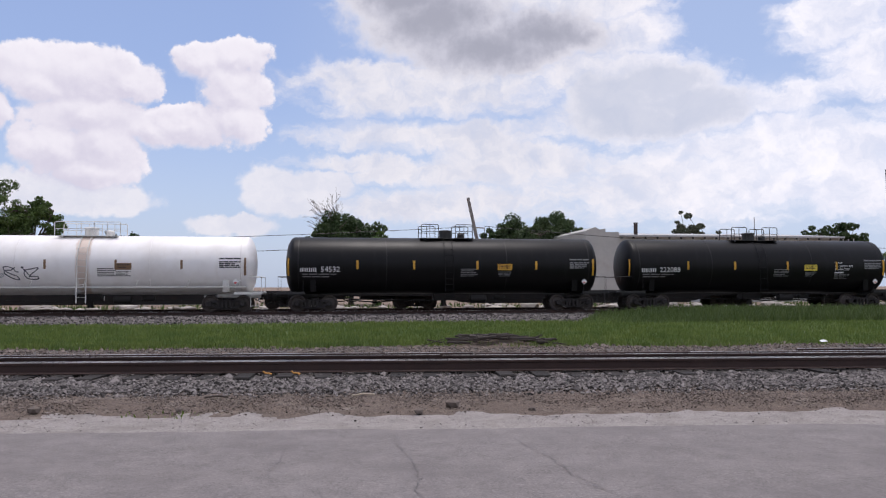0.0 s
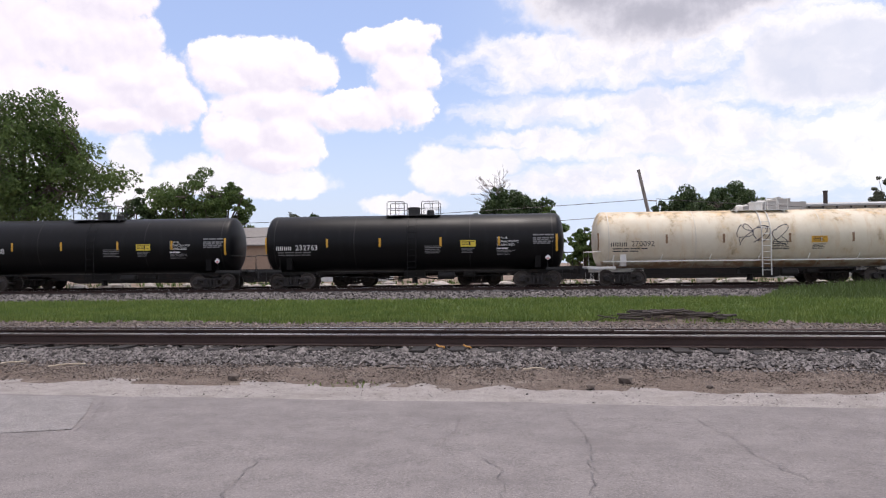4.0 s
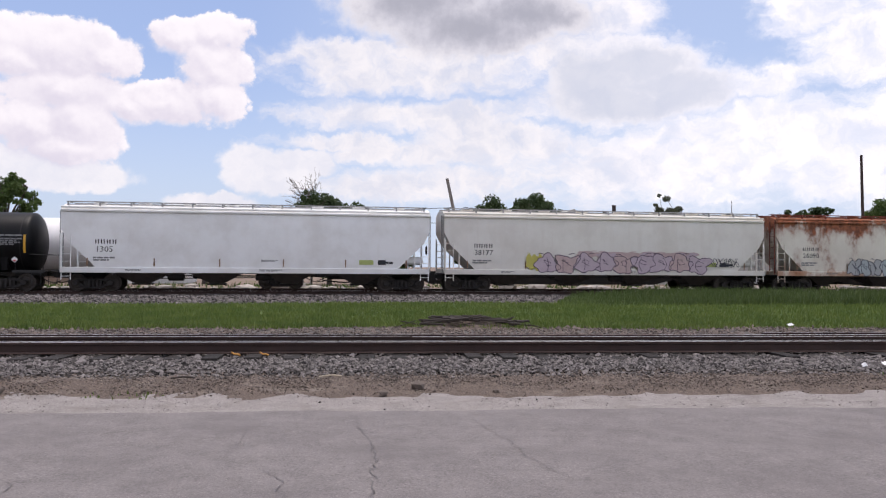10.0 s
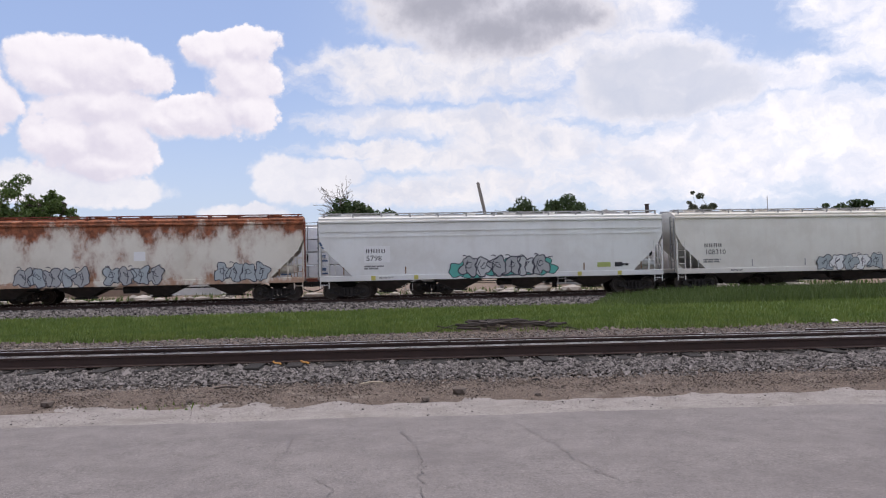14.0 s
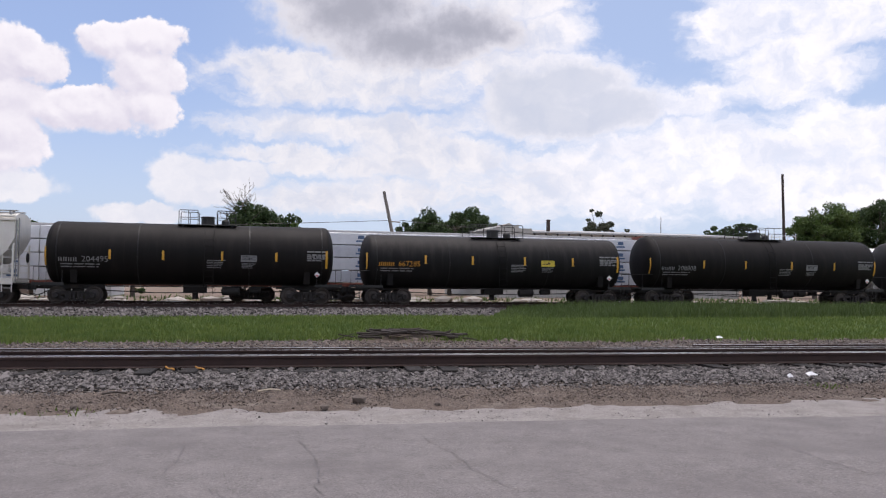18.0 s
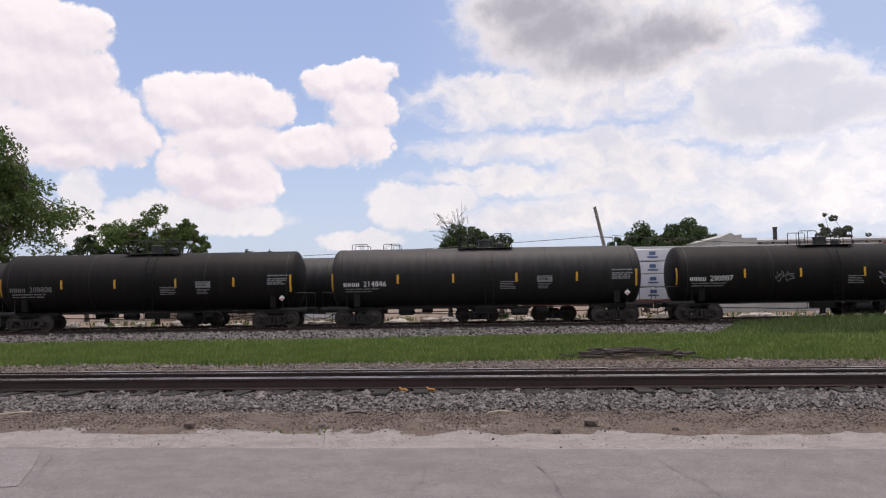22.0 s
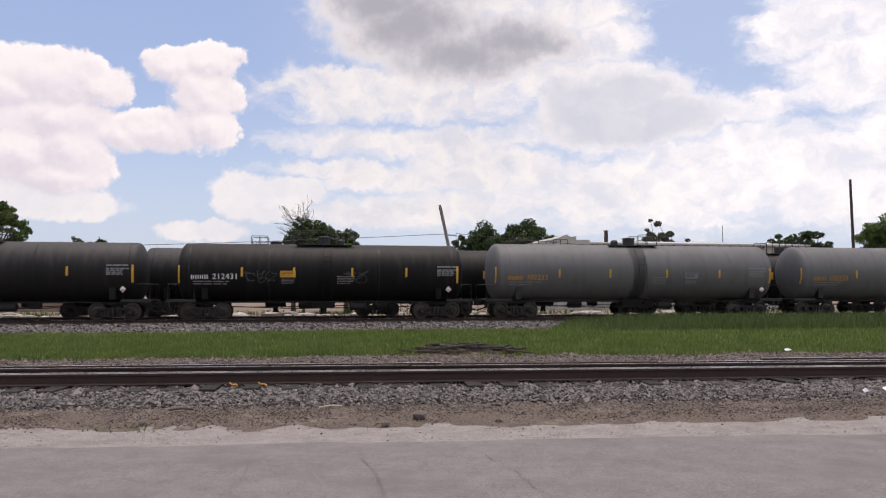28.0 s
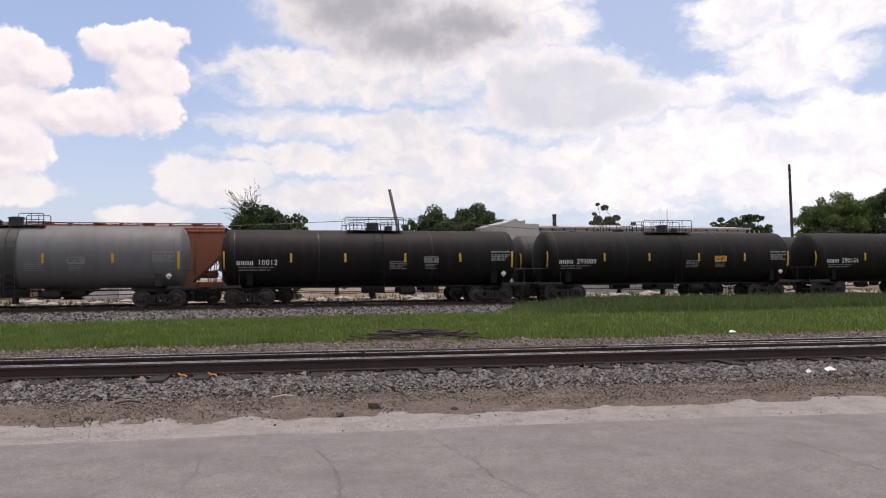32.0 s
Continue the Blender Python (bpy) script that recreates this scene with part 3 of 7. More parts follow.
def rail_geo(x0, x1, y, z0, z1, posts=4):
    """A low hand rail beside a platform: two bars and posts."""
    g = Geo()
    for y in (y,):
        g.tube([(x0, y, z0), (x0, y, z1 - 0.05), (x0 + 0.06, y, z1), (x1 - 0.06, y, z1), (x1, y, z1 - 0.05), (x1, y, z0)], 0.024)
        g.tube([(x0, y, (z0 + z1) / 2), (x1, y, (z0 + z1) / 2)], 0.018)
        for i in range(1, posts):
            x = x0 + (x1 - x0) * i / posts
            g.tube([(x, y, z0), (x, y, z1)], 0.018)
    return g


# ---- tank car ----
def tank_car(length, paint, label, style="new", dome=0.0, rails="two", stripes=True, text="", mark=4, ink=None, cargo=False, radius=1.63, zc=2.60, sill=False, plate=0.0, panel=None, text_z=2.22):
    """A tank car, its middle at the origin, rail top at z = 0, near flank towards -y.
    length: over the couplers. style: new, old or white. rails: hand rails round the manway. text: the car's number."""
    dark = paint in (black_paint, black_dusty, black_brown, grey_dark)
    fit = dark_steel if dark or paint is grey_paint else white_steel
    ink = ink or (stencil_white if dark else stencil_black)
    car = thing("tank_car", label, "tank car", group="cars of the passing train")
    hl = length / 2 - 0.82           # half length over the tank heads
    head = [(0.52 * (1 - math.cos(math.pi / 2 * i / 9)), radius * math.sin(math.pi / 2 * i / 9) ** 0.82) for i in range(10)]
    head[0] = (0.0, 0.02)
    mid = [-0.5 * hl, -0.02, 0.02, 0.5 * hl]
    prof = [(-hl + a, r) for a, r in head] + [(m, radius) for m in mid] + [(hl - a, r) for a, r in reversed(head)]
    part("tank", Geo().lathe(prof, "x", (0, 0, zc), 48), paint, car)
    # weld seams and head rings
    weld = white_seam if paint is white_tank else cream_seam if paint is cream_tank else grey_seam if paint is grey_paint else black_seam
    for x in (-hl + 0.74, -hl * 0.38, hl * 0.38, hl - 0.74):
        key = ("seam", round(radius, 2), weld.name)
        part("seam", kept(key, lambda: Geo().lathe([(-0.035, radius - 0.01), (-0.03, radius + 0.006), (0.03, radius + 0.006), (0.035, radius - 0.01)], "x", (0, 0, 0), 48), weld), weld, car, at=(x, 0, zc))
    top = zc + radius
    # manway, valve cover, platform and hand rails
    part("manway", Geo().lathe([(top - 0.12, 0.36), (top + 0.36, 0.36), (top + 0.37, 0.41), (top + 0.43, 0.41), (top + 0.46, 0.3), (top + 0.47, 0.02)], "z", (dome, 0, 0), 20), fit, car)
    part("valve_cover", Geo().lathe([(top - 0.1, 0.22), (top + 0.22, 0.22), (top + 0.3, 0.16), (top + 0.33, 0.02)], "z", (dome + (0.95 if rails != "one" else -0.9), 0.1, 0), 14), fit, car)
    for y in (-0.6, 0.6):
        part("platform", Geo().box(dome - 1.55, dome + 1.55, y - 0.2, y + 0.2, top - 0.07, top - 0.03, 0.01), fit, car)
    for x in (-1.3, 1.3):
        part("platform_bracket", Geo().box(dome + x - 0.04, dome + x + 0.04, -0.8, 0.8, top - 0.16, top - 0.07), fit, car)
    spans = {"two": [(-1.5, -0.5, 0.75, 2), (0.5, 1.5, 0.75, 2)], "long": [(-1.7, 1.7, 0.72, 5)], "one": [(0.3, 1.5, 0.6, 2)]}[rails]
    for a, b, h, posts in spans:
        for y in (-0.75, 0.75):
            part("hand_rail", rail_geo(dome + a, dome + b, y, top - 0.05, top + h, posts), fit, car)
    # ladder up the flank
    lad = Geo()
    lx = dome + (0.0 if style != "old" else 0.15)
    for s in (-1, 1):
        for y in (-1, 1):
            arc = [(lx + s * 0.24, y * (radius + 0.1) * math.sin(a), zc + (radius + 0.1) * math.cos(a)) for a in (0.45, 0.75, 1.05, 1.35, 1.57)]
            lad.tube(arc + [(lx + s * 0.24, y * (radius + 0.1), zc - 0.8), (lx + s * 0.24, y * (radius + 0.1), 0.55)], 0.03 if style == "white" else 0.016)
    for y in (-1, 1):
        for i in range(9):
            z = 0.85 + i * 0.33
            yy = y * ((radius + 0.1) if z < zc else math.sqrt(max(0.04, (radius + 0.1) ** 2 - (z - zc) ** 2)))
            lad.tube([(lx - 0.24, yy, z), (lx + 0.24, yy, z)], 0.016 if style == "white" else 0.011)
    part("ladder", lad, paint if dark else fit, car)
    # stub sills, bolsters, trucks, couplers
    tx = hl - 1.55
    for s in (-1, 1):
        g = Geo()
        g.box(min(s * (tx - 1.3), s * (hl + 0.25)), max(s * (tx - 1.3), s * (hl + 0.25)), -0.28, 0.28, 0.78, 1.12, 0.03)
        part("stub_sill", g, running_gear if style != "white" else white_steel, car)
        g = Geo()
        g.prism_x([(-1.35, 1.12), (1.35, 1.12), (1.42, 1.9), (1.2, 1.75), (0.8, 1.38), (0, 1.2), (-0.8, 1.38), (-1.2, 1.75), (-1.42, 1.9)], s * tx - 0.16, s * tx + 0.16)
        part("saddle", g, paint if dark else fit, car)
        g = Geo()
        x0, x1 = s * (hl - 0.05), s * (hl + 0.42)
        g.box(min(x0, x1), max(x0, x1), -1.4, 1.4, 1.02, 1.09)
        g.box(min(s * (hl - 1.1), x1), max(s * (hl - 1.1), x1), -1.5, -1.36, 0.98, 1.12)
        g.box(min(s * (hl - 1.1), x1), max(s * (hl - 1.1), x1), 1.36, 1.5, 0.98, 1.12)
        part("end_platform", g, fit, car)
        g = Geo()
        for y in (-1.38, 1.38):
            g.tube([(s * (hl - 1.0), y, 1.1), (s * (hl - 1.0), y, 1.95), (s * (hl + 0.36), y, 1.95), (s * (hl + 0.36), y, 1.1)], 0.022)
            g.tube([(s * (hl - 0.2), y, 0.3), (s * (hl - 0.2), y, 1.1)], 0.018)
            g.tube([(s * (hl + 0.25), y, 0.3), (s * (hl + 0.25), y, 1.1)], 0.018)
            g.tube([(s * (hl - 0.2), y, 0.34), (s * (hl + 0.25), y, 0.34)], 0.018)
        g.tube([(s * (hl + 0.36), -1.38, 1.95), (s * (hl + 0.36), 1.38, 1.95)], 0.022)
        part("end_rail", g, fit, car)
        truck(car, s * tx)
        coupler(car, s * (hl + 0.22), s)
    # brake gear and bottom outlet
    g = Geo()
    g.lathe([(-0.5, 0.1), (-0.42, 0.24), (0.42, 0.24), (0.5, 0.1)], "x", (1.9, -0.75, 0.72), 14)
    g.lathe([(-0.35, 0.08), (-0.3, 0.17), (0.3, 0.17), (0.35, 0.08)], "x", (3.2, -0.6, 0.78), 12)
    g.tube([(-tx + 1.2, -0.5, 0.72), (-2.0, -0.55, 0.6), (1.2, -0.6, 0.62), (tx - 1.2, -0.5, 0.7)], 0.03)
    g.tube([(-tx + 0.5, -0.9, 0.95), (tx - 0.5, -0.9, 0.95)], 0.035)
    part("brake_gear", g, running_gear, car)
    g = Geo()
    g.prism_x([(-0.42, 1.16), (0.42, 1.16), (0.3, 0.6), (-0.3, 0.6)], -0.62, 0.62)
    g.lathe([(0.3, 0.16), (0.62, 0.16)], "z", (0, 0, 0), 14)
    g.lathe([(0.26, 0.2), (0.34, 0.2)], "z", (0, 0, 0), 14)
    part("bottom_outlet", g, running_gear, car)
    if sill:                          # a walkway rail along the tank's foot
        for y in (-1.45, 1.45):
            g = Geo()
            g.box(-hl + 0.4, hl - 0.4, y - 0.05, y + 0.05, 1.36, 1.43)
            for i in range(7):
                x = -hl + 0.9 + (2 * hl - 1.8) * i / 6
                g.tube([(x, y, 1.4), (x + 0.14, y * 1.04, 1.75)], 0.025)
            part("side_rail", g, fit, car)
    # reflecting stripes
    if stripes:
        for x, end in ((-hl + 0.2, 1), (-0.56 * hl, 0), (-0.21 * hl, 0), (0.19 * hl, 0), (0.57 * hl, 0), (hl - 0.5, 1)):
            h0, h1 = (2.02, 2.98) if end else (2.36, 2.86)
            g = Geo()
            k = 4
            for j in range(k):
                a, b = h0 + (h1 - h0) * j / k, h0 + (h1 - h0) * (j + 1) / k
                g.add([(x - 0.06, 0, a), (x + 0.06, 0, a), (x + 0.06, 0, b), (x - 0.06, 0, b)], [(0, 1, 2, 3)])
            inset = 0.0
            if end:                       # the heads round off here
                q = (x + hl) if x < 0 else (hl - x)
                inset = radius - radius * math.sin(math.acos(max(0.0, 1 - q / 0.52))) ** 0.82
            part("reflector", wrap(g, radius - inset * 0.9, zc, 0.02), reflect_yellow if style != "white" else rust_brown, car)
    # reporting mark (bars), number, notices
    low = text_z - 2.22
    x = -hl + 0.85
    minor = stencil_grey if style != "white" else stencil_black
    if text:
        g = Geo()
        for i in range(mark):
            for a in (0.0, 0.11):
                q = x + i * 0.235 + a
                g.add([(q, 0, 2.22 + low), (q + 0.055, 0, 2.22 + low), (q + 0.055, 0, 2.44 + low), (q, 0, 2.44 + low)], [(0, 1, 2, 3)])
        part("reporting_mark", wrap(g, radius, zc, 0.012), ink, car)
        part("car_number", wrap(shift(letters(text, 0.3, 0.215 * len(text)), x + mark * 0.235 + 0.16, 0, 2.22 + low), radius, zc, 0.012), ink, car)
        part("small_print", wrap(bars(x + 0.1, 2.12 + low, 1.9, 0.28, 2, 4, 0.4), radius, zc, 0.012), minor, car)
    px = hl * 0.32 + plate
    part("notice_panel", wrap(bars(px, 2.68, 0.85, 0.36, 1, 0, 1.0), radius, zc, 0.012), panel or (panel_yellow if style == "new" else reflect_yellow if style == "white" else stencil_grey), car)
    part("panel_print", wrap(bars(px + 0.08, 2.62, 0.7, 0.24, 3, 3, 0.35), radius, zc, 0.016), stencil_black, car)
    part("notice_print", wrap(bars(px + 0.05, 2.24, 0.75, 0.3, 4, 2, 0.45), radius, zc, 0.012), minor, car)
    part("notice_print", wrap(bars(hl * 0.085, 2.4, 1.0, 0.48, 5, 2, 0.45), radius, zc, 0.012), minor, car)
    part("stencil_panel", wrap(bars(hl * 0.79, 2.98, 1.15, 0.16, 1, 3, 0.5), radius, zc, 0.012), minor, car)
    part("stencil_panel", wrap(bars(hl * 0.79, 2.8, 1.15, 0.4, 4, 5, 0.75), radius, zc, 0.012), minor, car)
    if cargo:
        for i, w in enumerate(("METHYL", "METHACRYLATE", "STABILIZED")):
            part("cargo_name", wrap(shift(letters(w, 0.125, 0.1 * len(w)), hl * 0.556, 0, 2.72 - i * 0.19), radius, zc, 0.012), ink, car)
        part("small_print", wrap(bars(hl * 0.556, 2.24, 0.6, 0.1, 1, 3, 0.8), radius, zc, 0.012), ink, car)
        part("small_print", wrap(bars(hl * 0.556, 2.1, 1.0, 0.3, 4, 3, 0.45), radius, zc, 0.012), minor, car)
    g = Geo()
    g.add([(hl - 1.0, 0, 1.5), (hl - 0.83, 0, 1.67), (hl - 1.0, 0, 1.84), (hl - 1.17, 0, 1.67)], [(0, 1, 2, 3)])
    g.v = [(a, -radius + 0.12, b) for a, _, b in g.v]
    pc = part("placard", g, stencil_white, car)
    g = Geo()
    g.add([(hl - 1.0, 0, 1.55), (hl - 0.9, 0, 1.65), (hl - 1.1, 0, 1.65)], [(0, 1, 2)])
    g.v = [(a, -radius + 0.11, b) for a, _, b in g.v]
    part("placard_symbol", g, placard_red, pc)
    return car


# ---- covered hopper ----
def ribbon(g, pts, y, wide):
    """A flat stroke along points of a car's side, thinner at its ends."""
    k = len(pts)
    base = len(g.v)
    for i, (x, z) in enumerate(pts):
        a, b = pts[max(0, i - 1)], pts[min(k - 1, i + 1)]
        d = math.hypot(b[0] - a[0], b[1] - a[1]) + 1e-6
        w = wide / 2 * (0.45 if i in (0, k - 1) else 1.0)
        nx, nz = -(b[1] - a[1]) / d * w, (b[0] - a[0]) / d * w
        g.v += [(x + nx, y, z + nz), (x - nx, y, z - nz)]
    g.f += [(base + 2 * i, base + 2 * i + 1, base + 2 * i + 3, base + 2 * i + 2) for i in range(k - 1)]


def scrawl(car, x0, x1, z0, z1, count, fills, edge, y, seed, line=0.045):
    """Sprayed swollen letter shapes on a car's side: filled forms, curved outlines, loops inside, tips that shoot out."""
    rnd = random.Random(seed)
    w, h = (x1 - x0) / count, z1 - z0
    for i in range(count):
        cx, cz = x0 + (i + 0.5) * w, (z0 + z1) / 2 + rnd.uniform(-0.05, 0.05) * h
        k = 36
        ph = [rnd.uniform(0, 6.28) for _ in range(4)]
        lean = rnd.uniform(-0.1, 0.3)
        pts = []
        for j in range(k):
            a = 2 * math.pi * j / k
            r = 1 + 0.16 * math.sin(3 * a + ph[0]) + 0.14 * math.sin(4 * a + ph[1]) + 0.09 * math.sin(7 * a + ph[2])
            sq = 1 / max(abs(math.cos(a)), abs(math.sin(a))) ** 0.5
            pts.append((cx + 0.56 * w * r * sq * math.cos(a) + lean * 0.4 * h * math.sin(a), max(z0, min(z1 + 0.1 * h, cz + 0.42 * h * r * sq * math.sin(a)))))
        yy = y - 0.003 * (i % 3)
        part("paint_fill", Geo().add([(cx, yy, cz)] + [(a, yy, b) for a, b in pts], [(0, 1 + j, 1 + (j + 1) % k) for j in range(k)]), fills[i % len(fills)], car)
        g = Geo()
        yo = yy - 0.004
        ribbon(g, pts + pts[:2], yo, line)
        # an inner loop, a bent bar and a tip
        q = [(cx + rnd.uniform(-0.1, 0.1) * w + 0.17 * w * math.cos(t * 0.5), cz + 0.06 * h + 0.14 * h * math.sin(t * 0.5 + ph[3])) for t in range(13)]
        ribbon(g, q, yo, line * 0.8)
        a0 = cx + rnd.uniform(-0.3, 0.1) * w
        bend = rnd.uniform(-0.25, 0.25) * w
        ribbon(g, [(a0 + bend * math.sin(t * 0.52), cz - 0.4 * h + 0.12 * h * t) for t in range(7)], yo, line * 0.8)
        if rnd.random() < 0.6:
            top = cz + 0.45 * h
            d = rnd.choice((-1, 1))
            ribbon(g, [(cx + d * (0.1 + 0.07 * t) * w, top + 0.05 * h * t - 0.008 * h * t * t) for t in range(6)], yo, line * 0.9)
        part("paint_outline", g, edge, car)


def hopper_car(length, paint, label, bays=4, roof_dark=False, text="", number_plate=None, ink=None, stripe=rust_brown, ribs=0, top=4.88):
    """A covered hopper car; middle at the origin, rail top at z = 0."""
    ink = ink or stencil_black
    car = thing("hopper_car", label, "hopper car", group="cars of the passing train")
    hl = length / 2 - 0.42
    W = 1.58
    # body: full length above, cut back on slopes below, lofted over a section with curved flanks
    sec = [(0.0, 1.05), (0.5, 1.05), (W - 0.03, 1.25), (W, 1.9), (W, 2.7), (W - 0.02, 3.4), (W - 0.06, 4.22), (W - 0.16, 4.48), (W - 0.55, 4.62), (0.7, 4.70), (0, 4.73)]
    ring = [(-y, z) for y, z in sec[::-1]][:-1] + sec

    def reach(z):
        return hl - (0.0 if z > 3.05 else (3.05 - z) * 1.02)
    g = Geo()
    k = len(ring)
    vs = [(-reach(z), y, z) for y, z in ring] + [(reach(z), y, z) for y, z in ring]
    fs = [(i, i + 1, k + i + 1, k + i) for i in range(k - 1)] + [(0, k - 1, 2 * k - 1, k)]
    h = k // 2
    for off in (0, k):
        for i in range(h):
            fs.append((off + i, off + i + 1, off + k - 2 - i, off + k - 1 - i) if i + 1 < k - 2 - i else (off + i, off + i + 1, off + k - 1 - i))
    g.add(vs, fs)
    part("body", g, paint, car)
    part("eave", Geo().box(-hl, hl, -W - 0.03, -W + 0.12, 4.25, 4.38, 0.02).box(-hl, hl, W - 0.12, W + 0.03, 4.25, 4.38, 0.02), paint, car)
    part("eave", Geo().box(-hl, hl, -W + 0.02, -W + 0.1, 4.44, 4.54, 0.02).box(-hl, hl, W - 0.1, W - 0.02, 4.44, 4.54, 0.02), paint, car)
    for s in (-1, 1):
        part("side_sill", Geo().box(-hl + 0.02, hl - 0.02, s * W - 0.07, s * W + 0.07, 1.0, 1.3, 0.02), paint, car)
    # roof: running boards on brackets, hatches
    rb = Geo()
    for y in (-0.82, -0.62, 0.62, 0.82):
        rb.box(-hl + 0.1, hl - 0.1, y - 0.09, y + 0.09, top - 0.07, top - 0.03)
    for i in range(13):
        x = -hl + 0.3 + (2 * hl - 0.6) * i / 12
        for s in (-1, 1):
            rb.box(x - 0.04, x + 0.04, min(s * 0.55, s * 1.35), max(s * 0.55, s * 1.35), top - 0.12, top - 0.07)
            rb.box(x - 0.04, x + 0.04, min(s * 1.28, s * 1.36), max(s * 1.28, s * 1.36), top - 0.3, top - 0.07)
    rail_mat = grey_steel if not roof_dark else oxide_red
    part("running_board", rb, rail_mat, car)
    for i in range(bays * 2):
        x = -hl + 1.6 + (2 * hl - 3.2) * i / (bays * 2 - 1)
        part("hatch", kept("hatch", lambda: Geo().lathe([(4.68, 0.32), (4.78, 0.32), (4.80, 0.37), (4.84, 0.36), (4.86, 0.1)], "z", (0, 0, 0), 16), paint), paint, car, at=(x, 0, 0))
    for s in (-1, 1):
        # end: slope post, ladders, platform, brake reservoir
        for y in (-W + 0.04, W - 0.04):
            part("end_post", Geo().box(min(s * (hl - 0.06), s * hl), max(s * (hl - 0.06), s * hl), y - 0.06, y + 0.06, 1.3, 3.1), paint, car)
            part("brace", Geo().box(min(s * (hl - 0.9), s * (hl - 0.84)), max(s * (hl - 0.9), s * (hl - 0.84)), y - 0.04, y + 0.04, 1.3, 2.2), paint, car)
        for y in (-W + 0.0, W - 0.0):
            part("ladder", kept("hopper_ladder", lambda: ladder_geo(2.35, 0.46, 6, 0.02), paint), paint, car, at=(s * (hl - 0.3), y, 0.62))
        g = Geo()
        g.tube([(s * (hl + 0.05), -0.9, 1.3), (s * (hl + 0.05), -0.9, 4.4), (s * (hl - 0.25), -0.9, 4.62)], 0.03)
        g.tube([(s * (hl + 0.05), -1.4, 1.1), (s * (hl + 0.05), -1.4, 4.3), (s * (hl - 0.2), -1.4, 4.5)], 0.03)
        for i in range(9):
            z = 1.4 + i * 0.34
            g.tube([(s * (hl + 0.05), -1.4, z), (s * (hl + 0.05), -0.9, z)], 0.018)
        part("end_ladder", g, rail_mat, car)
        g = Geo()
        g.box(min(s * (hl - 2.0), s * (hl + 0.1)), max(s * (hl - 2.0), s * (hl + 0.1)), -W, W, 1.0, 1.06)
        g.box(min(s * (hl - 2.0), s * (hl + 0.35)), max(s * (hl - 2.0), s * (hl + 0.35)), -0.3, 0.3, 0.74, 1.0)
        part("end_sill", g, running_gear, car)
        if s > 0:
            part("reservoir", Geo().lathe([(-0.55, 0.06), (-0.48, 0.24), (0.48, 0.24), (0.55, 0.06)], "x", (hl - 0.85, -0.95, 1.75), 14), paint, car)
            part("brake_wheel", Geo().lathe([(-0.03, 0.24), (0.0, 0.29), (0.03, 0.24)], "x", (hl + 0.12, 0.6, 2.4), 16), running_gear, car)
        truck(car, s * (hl - 1.55))
        coupler(car, s * (hl + 0.02), s)
    # discharge bays
    for i in range(bays):
        x = (-hl + 3.9) + (2 * hl - 7.8) * i / (bays - 1)
        g = Geo()
        tb = [(-1.5, -1.2, 1.05), (1.5, -1.2, 1.05), (1.5, 1.2, 1.05), (-1.5, 1.2, 1.05), (-0.34, -0.45, 0.42), (0.34, -0.45, 0.42), (0.34, 0.45, 0.42), (-0.34, 0.45, 0.42)]
        tb = [(a * min(1.0, (2 * hl - 7.8) / (bays - 1) / 3.05), b, c) for a, b, c in tb]
        g.add(tb, [(0, 1, 2, 3), (7, 6, 5, 4), (0, 4, 5, 1), (1, 5, 6, 2), (2, 6, 7, 3), (3, 7, 4, 0)])
        bay = part("discharge_bay", g, bay_grime, car, at=(x, 0, 0))
        part("gate", Geo().box(-0.5, 0.5, -0.5, 0.5, 0.34, 0.43, 0.02), running_gear, bay)
    g = Geo()
    g.tube([(-hl + 2, -0.7, 0.85), (hl - 2, -0.7, 0.85)], 0.04)
    g.lathe([(-0.45, 0.08), (-0.4, 0.2), (0.4, 0.2), (0.45, 0.08)], "x", (0.6, -0.9, 0.8), 12)
    part("brake_gear", g, running_gear, car)
    # reflectors
    for i in range(6):
        x = -hl + 1.35 + (2 * hl - 2.7) * i / 5
        part("reflector", Geo().add([(x - 0.035, -W - 0.012, 1.36), (x + 0.035, -W - 0.012, 1.36), (x + 0.035, -W - 0.012, 1.78), (x - 0.035, -W - 0.012, 1.78)], [(0, 1, 2, 3)]), stripe, car)
    if ribs:
        for z in (3.45, 3.75):
            part("side_rib", Geo().box(-hl + 0.05, hl - 0.05, -W - 0.015, -W + 0.05, z, z + 0.05), paint, car)
    if text:
        x = -hl + (1.75 if not number_plate else 2.6)
        if number_plate:
            part("number_field", Geo().add([(x - 0.12, -W - 0.008, 2.02), (x + 1.35, -W - 0.008, 2.02), (x + 1.35, -W - 0.008, 2.95), (x - 0.12, -W - 0.008, 2.95)], [(0, 1, 2, 3)]), number_plate, car)
        g = Geo()
        for i in range(4):
            for a in (0.0, 0.13):
                q = x + i * 0.29 + a
                g.add([(q, -W - 0.014, 2.55), (q + 0.06, -W - 0.014, 2.55), (q + 0.06, -W - 0.014, 2.77), (q, -W - 0.014, 2.77)], [(0, 1, 2, 3)])
        part("reporting_mark", g, ink, car)
        part("car_number", shift(letters(text, 0.3, 0.22 * len(text)), x, -W - 0.014, 2.12), ink, car)
        part("small_print", shift(bars(x - 0.1, 1.85, 1.1, 0.26, 2, 4), 0, -W - 0.014), stencil_grey, car)
    part("small_print", shift(bars(hl * 0.05, 1.75, 0.9, 0.12, 2, 4), 0, -W - 0.014), stencil_grey, car)
